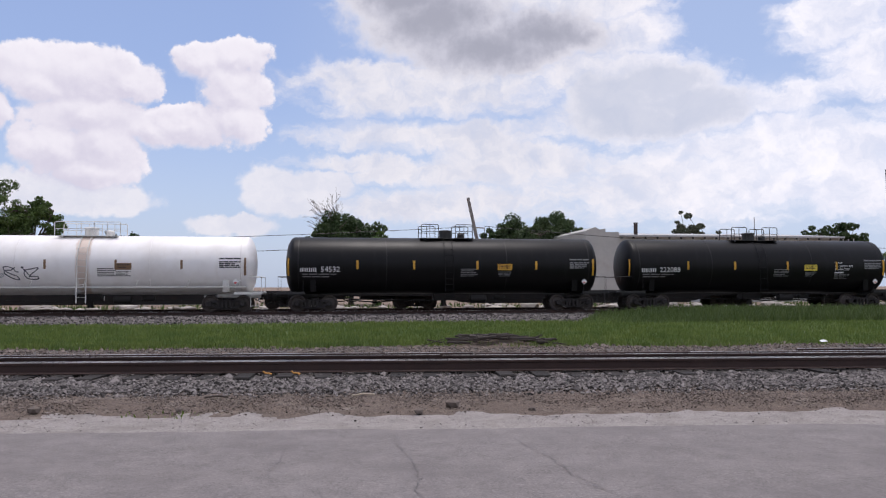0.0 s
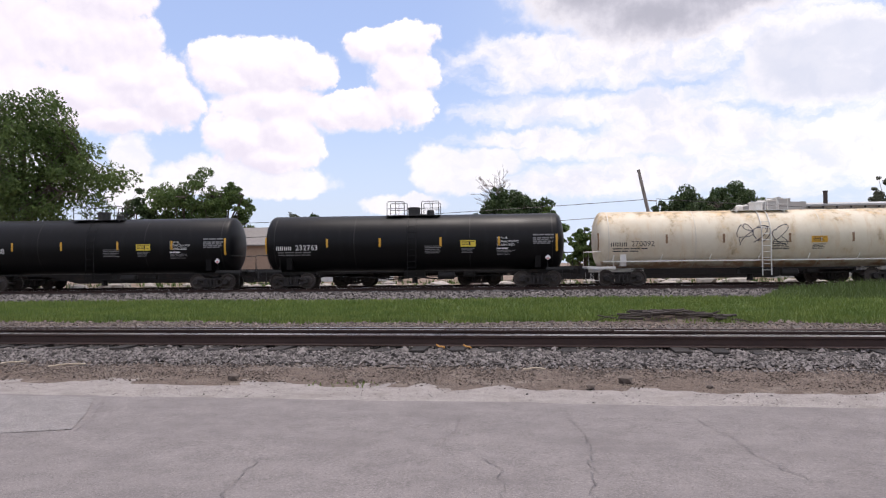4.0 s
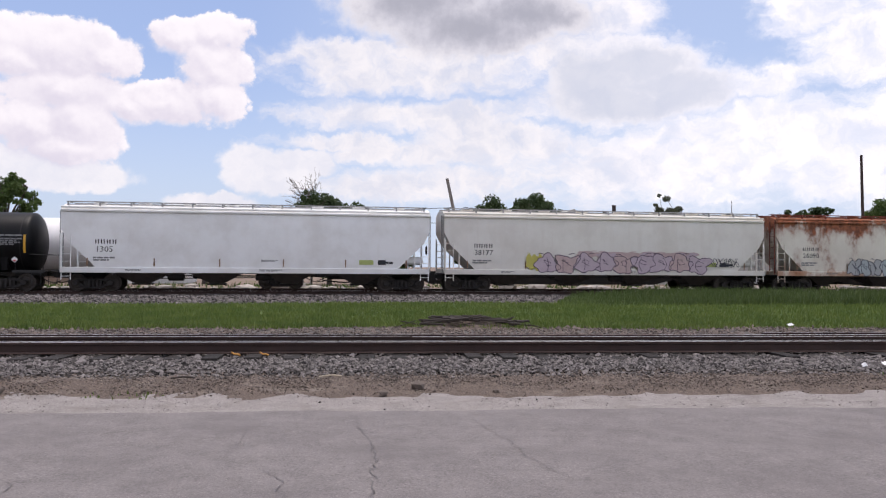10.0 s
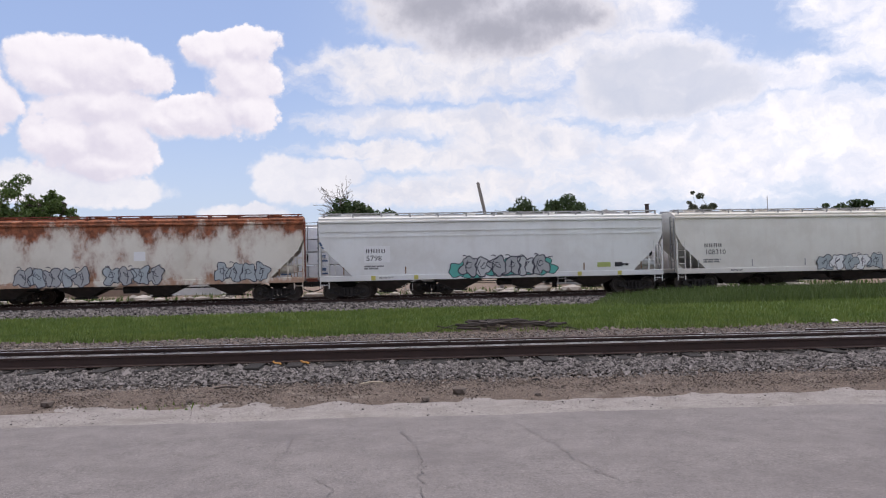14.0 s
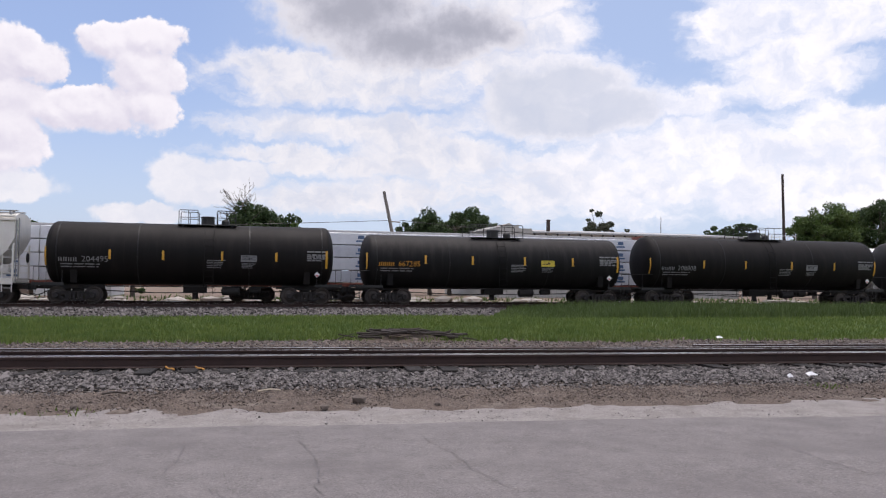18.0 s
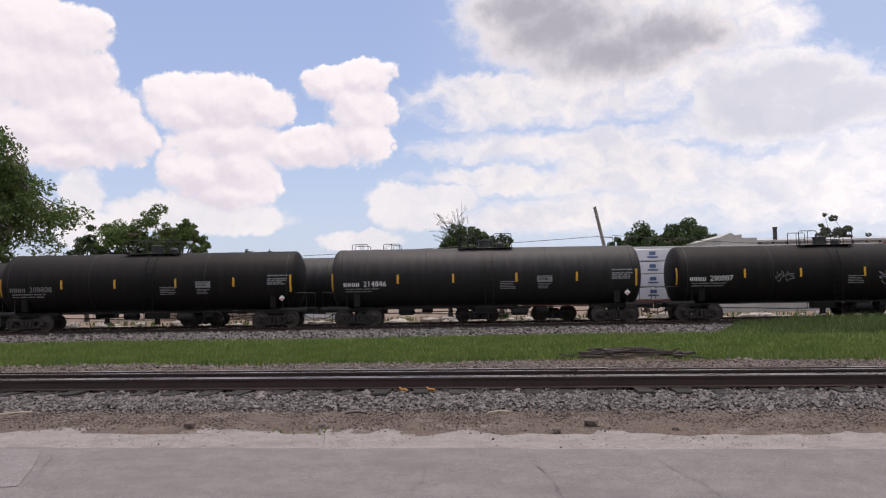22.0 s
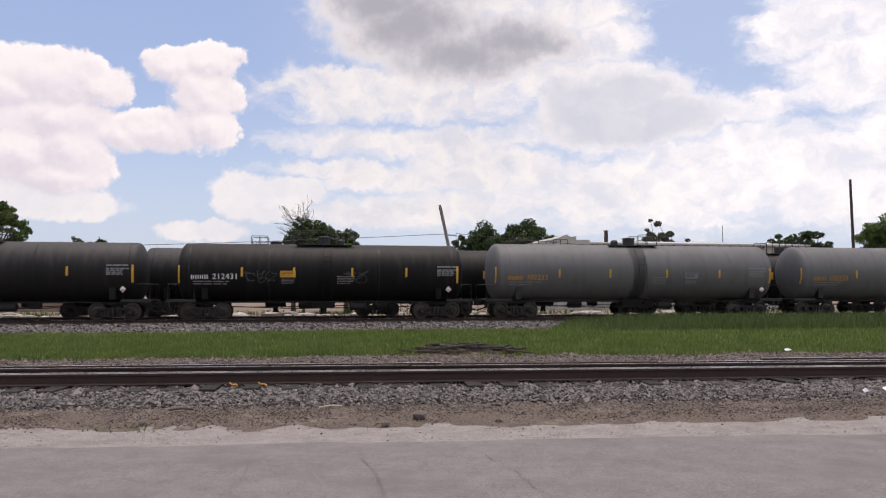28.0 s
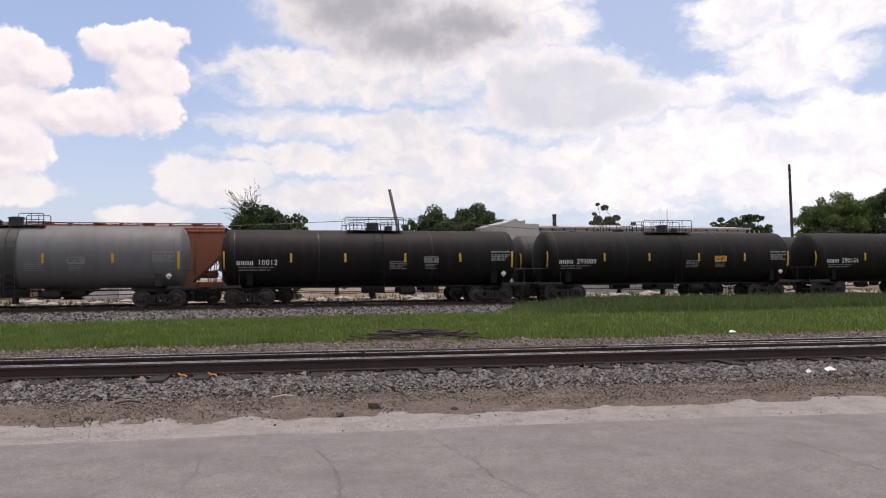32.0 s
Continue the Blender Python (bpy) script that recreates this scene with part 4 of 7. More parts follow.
    part("small_print", shift(bars(hl * 0.04, 1.22, 1.2, 0.12, 2, 4), 0, -W - 0.09), stencil_grey, car)
    for x0, x1, m in ((hl - 4.0, hl - 3.2, notice_green), (hl - 2.95, hl - 2.5, stencil_black)):
        part("notice_panel", Geo().add([(x0, -W - 0.01, 1.52), (x1, -W - 0.01, 1.52), (x1, -W - 0.01, 1.78), (x0, -W - 0.01, 1.78)], [(0, 1, 2, 3)]), m, car)
    part("small_print", shift(bars(hl - 2.6, 1.7, 0.5, 0.2, 1, 2), 0, -W - 0.014), ink, car)
    part("small_print", shift(bars(-hl + 3.3, 1.2, 0.8, 0.1, 2, 4), 0, -W - 0.09), stencil_grey, car)
    return car


# ---- the ground and its strips ----
TURN = radians(-4.77)                 # the near track against the far ones
NEAR_W, FAR_W, RAIL_Z = 12.47, 13.905, 0.29
Y1, Z1 = 44.55, 0.1                   # passing train: track's middle, rail top
Y2, Z2 = 50.4, 0.06                   # the train beyond it


def world_xy(u, w):
    """A point u metres along and w metres out, square to the near track."""
    return u * math.cos(TURN) + w * math.sin(-TURN) * 1.0, u * math.sin(TURN) + w * math.cos(TURN)


def sheet(name, xs, ys, height, material, label, category, edge0=0.0, edge1=0.0, skew=True, seed=0.0, kind="structure"):
    """A strip of ground on a grid of u and w, its long edges uneven by edge0 and edge1."""
    g = Geo()
    k = len(ys)
    for u in xs:
        for j, w in enumerate(ys):
            e = (edge0 if j == 0 else edge1 if j == k - 1 else 0.0)
            if e:
                w += e * (noise.noise((u * 0.35 + seed, j, 3.3)) + 0.5 * noise.noise((u * 1.3 + seed, j, 7.7)) + 0.35 * noise.noise((u * 4.1 + seed, j, 1.7)))
            x, y = world_xy(u, w) if skew else (u, w)
            g.v.append((x, y, height(u, w)))
    for i in range(len(xs) - 1):
        for j in range(k - 1):
            a = i * k + j
            g.f.append((a, a + k, a + k + 1, a + 1))
    ob = new(name, g.mesh(name, material, 60))
    return tagged(ob, label, category, kind=kind)


def span(a, b, step):
    k = max(1, round((b - a) / step))
    return [a + (b - a) * i / k for i in range(k + 1)]


def bumps(u, w, s=0.9, a=0.02):
    return a * noise.noise((u * s, w * s, 1.7)) + a * 0.5 * noise.noise((u * s * 3, w * s * 3, 4.7))


asphalt = mat("asphalt", (0.190, 0.172, 0.169), 0.9, vary=0.34, scale=3.0, grain=0.32, grain_scale=55.0, stain=(0.142, 0.128, 0.127), stain_at=(0.44, 0.78), stain_scale=0.9, bump=0.35, bump_scale=60, spec=0.2)
sandy = mat("sandy_gravel", (0.258, 0.234, 0.222), 0.95, vary=0.34, scale=3, grain=0.34, grain_scale=50.0, stain=(0.19, 0.168, 0.155), stain_at=(0.5, 0.72), stain_scale=2.0, bump=0.5, bump_scale=45, spec=0.2)
dirt = mat("gravelly_dirt", (0.118, 0.091, 0.075), 0.95, grain=0.62, grain_scale=42.0, vary=0.45, scale=3.0, stain=(0.185, 0.155, 0.135), stain_at=(0.52, 0.7), stain_scale=1.6, bump=0.8, bump_scale=28, spec=0.2)
ballast = mat("grey_ballast", (0.105, 0.095, 0.090), 0.95, grain=0.6, grain_scale=36.0, vary=0.45, scale=5.0, stain=(0.09, 0.077, 0.07), stain_at=(0.52, 0.72), stain_scale=2.5, bump=1.0, bump_scale=22, spec=0.2)
stone_mat = mat("ballast_stone", (0.135, 0.122, 0.118), 0.9, vary=0.3, scale=6.0, island=0.9, spec=0.2)
dirt_stone = mat("brown_stone", (0.152, 0.125, 0.110), 0.95, vary=0.3, scale=6.0, island=0.55, spec=0.2)
far_ground = mat("dry_ground", (0.215, 0.160, 0.125), 0.95, vary=0.35, scale=0.5, stain=(0.12, 0.14, 0.06), stain_at=(0.56, 0.7), stain_scale=0.22, bump=0.5, bump_scale=6, spec=0.2)
turf = mat("turf", (0.085, 0.125, 0.032), 0.9, vary=0.4, scale=1.5, stain=(0.10, 0.12, 0.035), stain_at=(0.5, 0.75), stain_scale=0.6, bump=0.6, bump_scale=25, spec=0.2)

# one sheet to the horizon, a little below the strips laid on it
g = Geo()
rim = [-2500, -600, -200, -90, -40, 0, 40, 90, 200, 600, 2500]
rim_y = [-2500, -600, -200, -60, -20, 8, 20, 40, 56, 80, 140, 300, 900, 2500]
for x in rim:
    for y in rim_y:
        g.v.append((x, y, -0.16))
for i in range(len(rim) - 1):
    for j in range(len(rim_y) - 1):
        a = i * len(rim_y) + j
        g.f.append((a, a + len(rim_y), a + len(rim_y) + 1, a + 1))
tagged(new("ground", g.mesh("ground", far_ground)), "dry light earth with weeds reaching to the horizon", "ground", kind="structure")


def shoulder(u):
    return 9.05 + 0.55 * max(0.0, min(1.0, (-u - 3.0) / 5.0)) + 0.2 * max(0.0, min(1.0, (u - 5.0) / 4.0))


road = sheet("road", [-420, -300, -200, -130] + span(-90, -20, 1.0) + span(-19.5, 22, 0.2) + span(23, 90, 1.0) + [140, 220], span(-12.0, 8.3, 1.45), lambda u, w: -0.012 * max(0, w - 5) + bumps(u, w, 0.3, 0.006), asphalt, "worn grey asphalt road with cracks and pale patches", "road", 0, 0.16, seed=2.0)
sheet("road_shoulder", [-420, -200, -100] + span(-60, -20, 0.5) + span(-19.8, 22, 0.14) + span(22.4, 60, 0.5) + [100, 220], [7.6, 8.0, 8.5, 9.0, 9.4, 9.9], lambda u, w: -0.055 + 0.012 * (w > 8.4) + bumps(u, w, 0.8, 0.008), sandy, "pale sandy gravel along the road's edge", "gravel", 0, 0.3, seed=5.0)
sheet("dirt_verge", span(-60, -20, 0.4) + span(-19.8, 22, 0.14) + span(22.4, 60, 0.4), span(9.0, 11.9, 0.26), lambda u, w: -0.06 + 0.022 * min(1, max(0, w - 9.0) / 0.3) + 0.02 * max(0, w - 9.4) + (0 if w > 9.05 + 0.0 else -0.02) + bumps(u, w, 1.6, 0.02),
      dirt, "brown gravelly dirt between road and track", "dirt", 0.26, 0.1, seed=9.0)


def bed(w):
    """Height of the near track's ballast."""
    if w < 11.7:
        return -0.02 + 0.09 * max(0.0, (w - 10.6) / 1.1)
    if w < 14.7:
        return 0.07
    return max(-0.02, 0.07 - 0.05 * (w - 14.7))


sheet("ballast_bed", span(-60, 60, 0.4), span(11.2, 19.6, 0.3), lambda u, w: bed(w) + bumps(u, w, 2.2, 0.018), ballast, "grey crushed-stone ballast under the near track", "ballast", 0.25, 0.3, seed=13.0)


def lawn(u, w):
    return -0.02 + 0.03 * noise.noise((u * 0.2, w * 0.2, 0.3))


g = Geo()
xs, fr = span(-80, 90, 1.0), span(0, 1, 0.1)
for u in xs:
    for k in fr:
        near = 19.25 - 0.0835 * u + 0.35 * noise.noise((u * 0.4, 2.2, 0))
        far = 31.5 + 0.6 * noise.noise((u * 0.3, 8.2, 0)) + 9.5 * max(0.0, min(1.0, (u - 10.3) / 4.0))
        y = near + (far - near) * k
        g.v.append((u, y, lawn(u, y)))
for i in range(len(xs) - 1):
    for j in range(len(fr) - 1):
        a = i * len(fr) + j
        g.f.append((a, a + len(fr), a + len(fr) + 1, a + 1))
tagged(new("grass_strip", g.mesh("grass_strip", turf, 60)), "green grass strip between the two tracks", "grass", kind="structure")
sheet("far_ballast", span(-110, 130, 1.5), span(29.5, 53.5, 0.8), lambda u, w: -0.075 + (-0.03 if abs(w - Y1) < 2.2 or abs(w - Y2) < 2.2 else -0.03) + bumps(u, w, 0.8, 0.02), ballast, "grey ballast under the far tracks", "ballast", 0, 0.6, skew=False, seed=21.0)


# ---- tracks ----
rail_rust = mat("rail_rust", (0.043, 0.0225, 0.0185), 0.75, vary=0.35, scale=3, stain=(0.02, 0.012, 0.0105), bump=0.2)
rail_shine = mat("rail_head", (0.50, 0.48, 0.46), 0.28, 0.9, vary=0.15)
tie_wood = mat("tie_wood", (0.017, 0.0135, 0.0125), 0.9, vary=0.4, scale=4, stretch=(4, 0.6, 4), random_tint=0.3, bump=0.5)

RAIL = [(-0.07, 0.0), (0.07, 0.0), (0.07, 0.012), (0.012, 0.03), (0.009, 0.125), (0.034, 0.135), (0.036, 0.164), (0.026, 0.172), (-0.026, 0.172), (-0.036, 0.164), (-0.034, 0.135), (-0.009, 0.125), (-0.012, 0.03), (-0.07, 0.012)]


def rail(name, u0, u1, w0, w1, z, label, worn=True):
    """One rail on the near track's plan from (u0, w0) to (u1, w1), its top at z."""
    ob = thing(name, label, "rail")
    L = math.hypot(u1 - u0, w1 - w0)
    x, y = world_xy(u0, w0)
    ob.location = (x, y, z - 0.172)
    ob.rotation_euler = (0, 0, TURN + math.atan2(w1 - w0, u1 - u0))
    part("rail_body", Geo().prism_x(RAIL, 0, L), rail_rust, ob)
    if worn:
        part("rail_head", Geo().box(0, L, -0.03, 0.03, 0.1715, 0.1745), rail_shine, ob)
    return ob


rail("near_rail", -60, 60, NEAR_W, NEAR_W, RAIL_Z, "rusty running rail with a worn head")
rail("far_rail", -60, 1.35, FAR_W + 0.05, FAR_W, RAIL_Z, "rusty rail with a bright head ending in a joint")
rail("far_rail", 1.4, 60, FAR_W + 0.0, FAR_W - 0.05, RAIL_Z - 0.01, "dull rusty rail beyond a joint", worn=False)
rail("closure_rail", -60, 0.75, FAR_W - 0.52, FAR_W - 0.42, RAIL_Z, "bright-headed inner rail of the turnout")
rail("closure_rail", 0.8, 60, FAR_W - 0.42, FAR_W - 0.7, RAIL_Z - 0.008, "worn inner rail of the turnout")
rail("guard_rail", 5.2, 60, FAR_W - 0.22, FAR_W - 0.3, RAIL_Z + 0.004, "bright inner rail of the turnout")
rail("guard_rail", 7.4, 60, FAR_W + 0.30, FAR_W + 0.42, RAIL_Z + 0.004, "bright outer rail of the turnout")
rail("stock_rail", -60, 60, NEAR_W + 0.2, NEAR_W + 0.26, RAIL_Z - 0.006, "rusty rail close behind the near rail")

tie_track = thing("railway_ties", "dark weathered wooden ties half buried in ballast", "railway tie", at=(0, 0, 0), rot=TURN, kind="structure")
tie_mesh = Geo().box(-0.115, 0.115, -1.3, 1.3, -0.15, 0.0, 0.015).mesh("tie", tie_wood)
rnd = random.Random(4)
for i in range(-75, 90):
    u = i * 0.56 + rnd.uniform(-0.05, 0.05)
    w = (NEAR_W + FAR_W) / 2 - 0.02 + rnd.uniform(-0.08, 0.05)
    ob = part("tie", tie_mesh, tie_wood, tie_track, at=(u, w, RAIL_Z - 0.172 + rnd.uniform(-0.03, 0.004)), rot=rnd.uniform(-0.02, 0.02))

for yy, zz, nm in ((Y1, Z1, "train"), (Y2, Z2, "siding")):
    for s in (-1, 1):
        ob = thing("main_rail", "dark rusty rail under the freight cars", "rail", at=(-120, yy + s * 0.7525, zz - 0.172))
        part("rail_body", Geo().prism_x(RAIL, 0, 260), rail_rust, ob)
        part("rail_head", Geo().box(0, 260, -0.03, 0.03, 0.1715, 0.1745), rail_shine, ob)
    g = Geo()
    for i in range(420):
        x = -115 + i * 0.56 + rnd.uniform(-0.05, 0.05)
        g.box(x - 0.115, x + 0.115, yy - 1.3, yy + 1.3, zz - 0.32, zz - 0.175)
    tagged(new("track_ties", g.mesh("track_ties", tie_wood)), "row of dark wooden ties in grey ballast", "railway tie", kind="stuff")


# ---- distance: buildings, poles, trees ----
metal_wall = mat("metal_wall", (0.44, 0.43, 0.40), 0.6, vary=0.15, scale=0.6, stain=(0.34, 0.30, 0.26), stain_at=(0.55, 0.8), stain_scale=0.5)
metal_roof = mat("metal_roof", (0.42, 0.42, 0.42), 0.5, vary=0.2, scale=0.5, stain=(0.30, 0.26, 0.23), stain_at=(0.55, 0.8))
pipe_rust = mat("pipe_rust", (0.045, 0.028, 0.024), 0.7, vary=0.3)
pole_wood = mat("pole_wood", (0.25, 0.225, 0.205), 0.9, vary=0.3, scale=2, stretch=(6, 6, 0.4))
brick_tan = mat("tan_wall", (0.34, 0.25, 0.19), 0.85, vary=0.2)
shingle = mat("grey_shingle", (0.20, 0.185, 0.175), 0.9, vary=0.25)
house_white = mat("house_white", (0.7, 0.7, 0.68), 0.7, vary=0.1)
window_dark = mat("window_dark", (0.03, 0.035, 0.04), 0.15, vary=0.1)
bark = mat("bark", (0.10, 0.08, 0.065), 0.9, vary=0.35, scale=4, bump=0.5)
GB = -0.16


def warehouse():
    ob = thing("warehouse", "long low metal warehouse with a stepped parapet behind the railway", "building", at=(0, 0, GB))
    x0, x1, y0, y1 = 24.6, 52.5, 75.0, 95.0
    H = 6.6
    part("wall", Geo().box(x0 + 3.4, x1, y0, y1, 0, H), metal_wall, ob)
    part("parapet", Geo().prism_y([(x0, 0), (x0, 7.0), (x0 + 1.0, 7.4), (x0 + 1.4, 7.15), (x0 + 2.0, 7.25), (x0 + 2.0, 6.9), (x0 + 3.4, 6.9), (x0 + 3.4, 0)], y0 - 1.5, y1), metal_wall, ob)
    part("roof", Geo().prism_x([(y0 - 0.5, H - 0.05), (y0 - 0.5, H + 0.12), ((y0 + y1) / 2, H + 1.0), (y1 + 0.5, H + 0.12), (y1 + 0.5, H - 0.05)], x0 + 3.3, x1 + 0.3), metal_roof, ob)
    for i in range(44):
        x = x0 + 3.7 + i * 0.6
        part("rib", kept("wall_rib", lambda: Geo().box(-0.05, 0.05, -0.06, 0.0, 0, 6.5), metal_wall), metal_wall, ob, at=(x, y0, 0))
    for i in range(20):
        part("bracket", kept("eave_bracket", lambda: Geo().box(-0.09, 0.09, -0.58, -0.5, 6.33, 6.52), dark_steel), dark_steel, ob, at=(x0 + 4.0 + i * 1.25, y0, 0))
    part("chimney", Geo().lathe([(5.8, 0.2), (8.0, 0.2), (8.0, 0.24), (8.1, 0.24)], "z", (30.9, y0 + 1.5, 0), 12), pipe_rust, ob)
    part("door", Geo().box(36, 39.4, y0 - 0.04, y0 + 0.02, 0, 3.6), metal_roof, ob)
    return ob


warehouse()


def house(x0, x1, y0, y1, h, ridge, wall_m, label):
    ob = thing("house", label, "house", at=(0, 0, GB))
    part("wall", Geo().box(x0, x1, y0, y1, 0, h), wall_m, ob)
    ym = (y0 + y1) / 2
    part("roof", Geo().prism_x([(y0 - 0.5, h - 0.08), (y0 - 0.5, h + 0.06), (ym, ridge), (y1 + 0.5, h + 0.06), (y1 + 0.5, h - 0.08)], x0 - 0.5, x1 + 0.5), shingle, ob)
    n_w = max(2, int((x1 - x0) / 4))
    for i in range(n_w):
        x = x0 + (x1 - x0) * (i + 0.5) / n_w
        w = part("window", Geo().box(x - 0.6, x + 0.6, y0 - 0.05, y0 + 0.02, 1.1, 2.3), house_white, ob)
        part("pane", Geo().box(x - 0.52, x + 0.52, y0 - 0.06, y0 - 0.04, 1.18, 2.22), window_dark, w)
    return ob


house(-28.5, -18.0, 76, 86, 3.6, 5.6, brick_tan, "low tan house with a grey shingle roof among trees")
house(-17.2, -11.0, 74, 82, 2.7, 4.7, house_white, "small white house with a grey roof")

# leaning utility pole, wires, tall pole, mast
pole = thing("utility_pole", "leaning weathered utility pole with a short arm", "utility pole", at=(12.85, 62, GB))
part("pole", Geo().tube([(0, 0, 0), (-1.88, 0, 8.75)], 0.17, 10, 0.12), pole_wood, pole)
part("arm", Geo().tube([(-1.4, 0, 6.35), (-0.5, 0, 6.3)], 0.05), pole_wood, pole)
part("insulator", Geo().tube([(-0.55, 0, 6.3), (-0.55, 0, 4.3)], 0.02), dark_steel, pole)


def wire(a, b, sag):
    g = Geo()
    a, b = Vector(a), Vector(b)
    g.tube([a.lerp(b, i / 24) - Vector((0, 0, sag * 4 * (i / 24) * (1 - i / 24))) for i in range(25)], 0.022, 4)
    tagged(new("power_line", g.mesh("power_line", dark_steel)), "thin dark overhead wire", "wire")


wire((11.3, 62, 6.25), (-70, 70, 5.4), 0.9)
wire((11.6, 62, 5.1), (-70, 72, 4.2), 0.9)
wire((12.3, 62, 6.3), (60, 66, 5.0), 0.6)
pole = thing("tall_pole", "tall thin dark rusty pole behind the tracks", "pole", at=(48.3, 62, GB))
part("pole", Geo().tube([(0, 0, 0), (-0.25, 0, 11.75)], 0.16, 10, 0.11), pipe_rust, pole)
mast = thing("radio_mast", "thin grey lattice mast far off", "mast", at=(66, 115, GB))
part("mast", Geo().tube([(0, 0, 0), (0, 0, 12.4)], 0.12, 6, 0.05), grey_steel, mast)

# unseen wall added behind the camera; keeps low sky out of dark paint's reflections
back_wall = mat("back_wall", (0.22, 0.17, 0.14), 0.9, vary=0.2, scale=0.5)
tagged(new("wall_south", Geo().box(-150, 150, -41, -40, GB, 5.0).mesh("wall_south", back_wall)), "unseen plain brown wall added to darken reflections", "wall", kind="structure")


# ---- trees ----
def leaf_mat(name, colour, other, spread=0.32, patch=0.5):
    m = MATS[name] = bpy.data.materials.new(name)
    m.use_nodes = True
    n = Nodes(m.node_tree)
    r = n.node("ShaderNodeNewGeometry").outputs["Random Per Island"]
    co = n.node("ShaderNodeTexCoord").outputs["Object"]
    c = n.mix(n.step(n.noise(co, patch, 5.0, 0.65), 0.35, 0.65), colour, other)
    c = n.mix(1.0, c, n.add("ShaderNodeCombineColor", *[n.math("ADD", 1.0 - spread, n.math("MULTIPLY", r, 2.0 * spread))] * 3), "MULTIPLY")
    b = n.node("ShaderNodeBsdfPrincipled")
    n.tree.links.new(c, b.inputs["Base Color"])
    b.inputs["Roughness"].default_value = 0.6
    b.inputs["Specular IOR Level"].default_value = 0.3
    t = n.node("ShaderNodeBsdfTranslucent")
    n.tree.links.new(c, t.inputs[0])
    mx = n.node("ShaderNodeMixShader", 0.3)
    n.tree.links.new(b.outputs[0], mx.inputs[1])
    n.tree.links.new(t.outputs[0], mx.inputs[2])
    n.tree.links.new(mx.outputs[0], n.node("ShaderNodeOutputMaterial").inputs[0])
    return m


leaf_green = leaf_mat("leaf_green", (0.105, 0.155, 0.044), (0.068, 0.112, 0.032))
leaf_dark = leaf_mat("leaf_dark", (0.060, 0.092, 0.033), (0.040, 0.068, 0.026))
leaf_light = leaf_mat("leaf_light", (0.10, 0.165, 0.04), (0.075, 0.13, 0.034))
leaf_grey = leaf_mat("leaf_grey", (0.10, 0.11, 0.07), (0.075, 0.085, 0.055))


def leaves(centres, radii, count, size, seed):
    """Small folded leaves scattered in clumps; arrays of verts and faces."""
    rg = np.random.RandomState(seed)
    k = len(centres)
    per = rg.multinomial(count, np.array(radii) ** 2 / np.sum(np.array(radii) ** 2))
    c = np.repeat(np.array(centres), per, axis=0)
    r = np.repeat(np.array(radii), per)
    d = rg.normal(size=(len(c), 3))
    d /= np.linalg.norm(d, axis=1)[:, None] + 1e-9
    p = c + d * (r * rg.uniform(0.25, 1.0, len(c)) ** 0.5)[:, None] * np.array([1.0, 1.0, 0.72])
    a = rg.normal(size=(len(c), 3))
    a /= np.linalg.norm(a, axis=1)[:, None]
    b = np.cross(a, rg.normal(size=(len(c), 3)))
    b /= np.linalg.norm(b, axis=1)[:, None] + 1e-9
    s = size * rg.uniform(0.6, 1.3, len(c))[:, None]
    v = np.stack([p - a * s, p + b * s * 0.55 + a * s * 0.1, p + a * s, p - b * s * 0.55 + a * s * 0.1], 1).reshape(-1, 3)
    f = np.arange(len(v)).reshape(-1, 4)
    return v, f


def cloud_mesh(name, v, f, material):
    me = bpy.data.meshes.new(name)
    me.from_pydata(v.tolist(), [], f.tolist())
    me.materials.append(material)
    return me


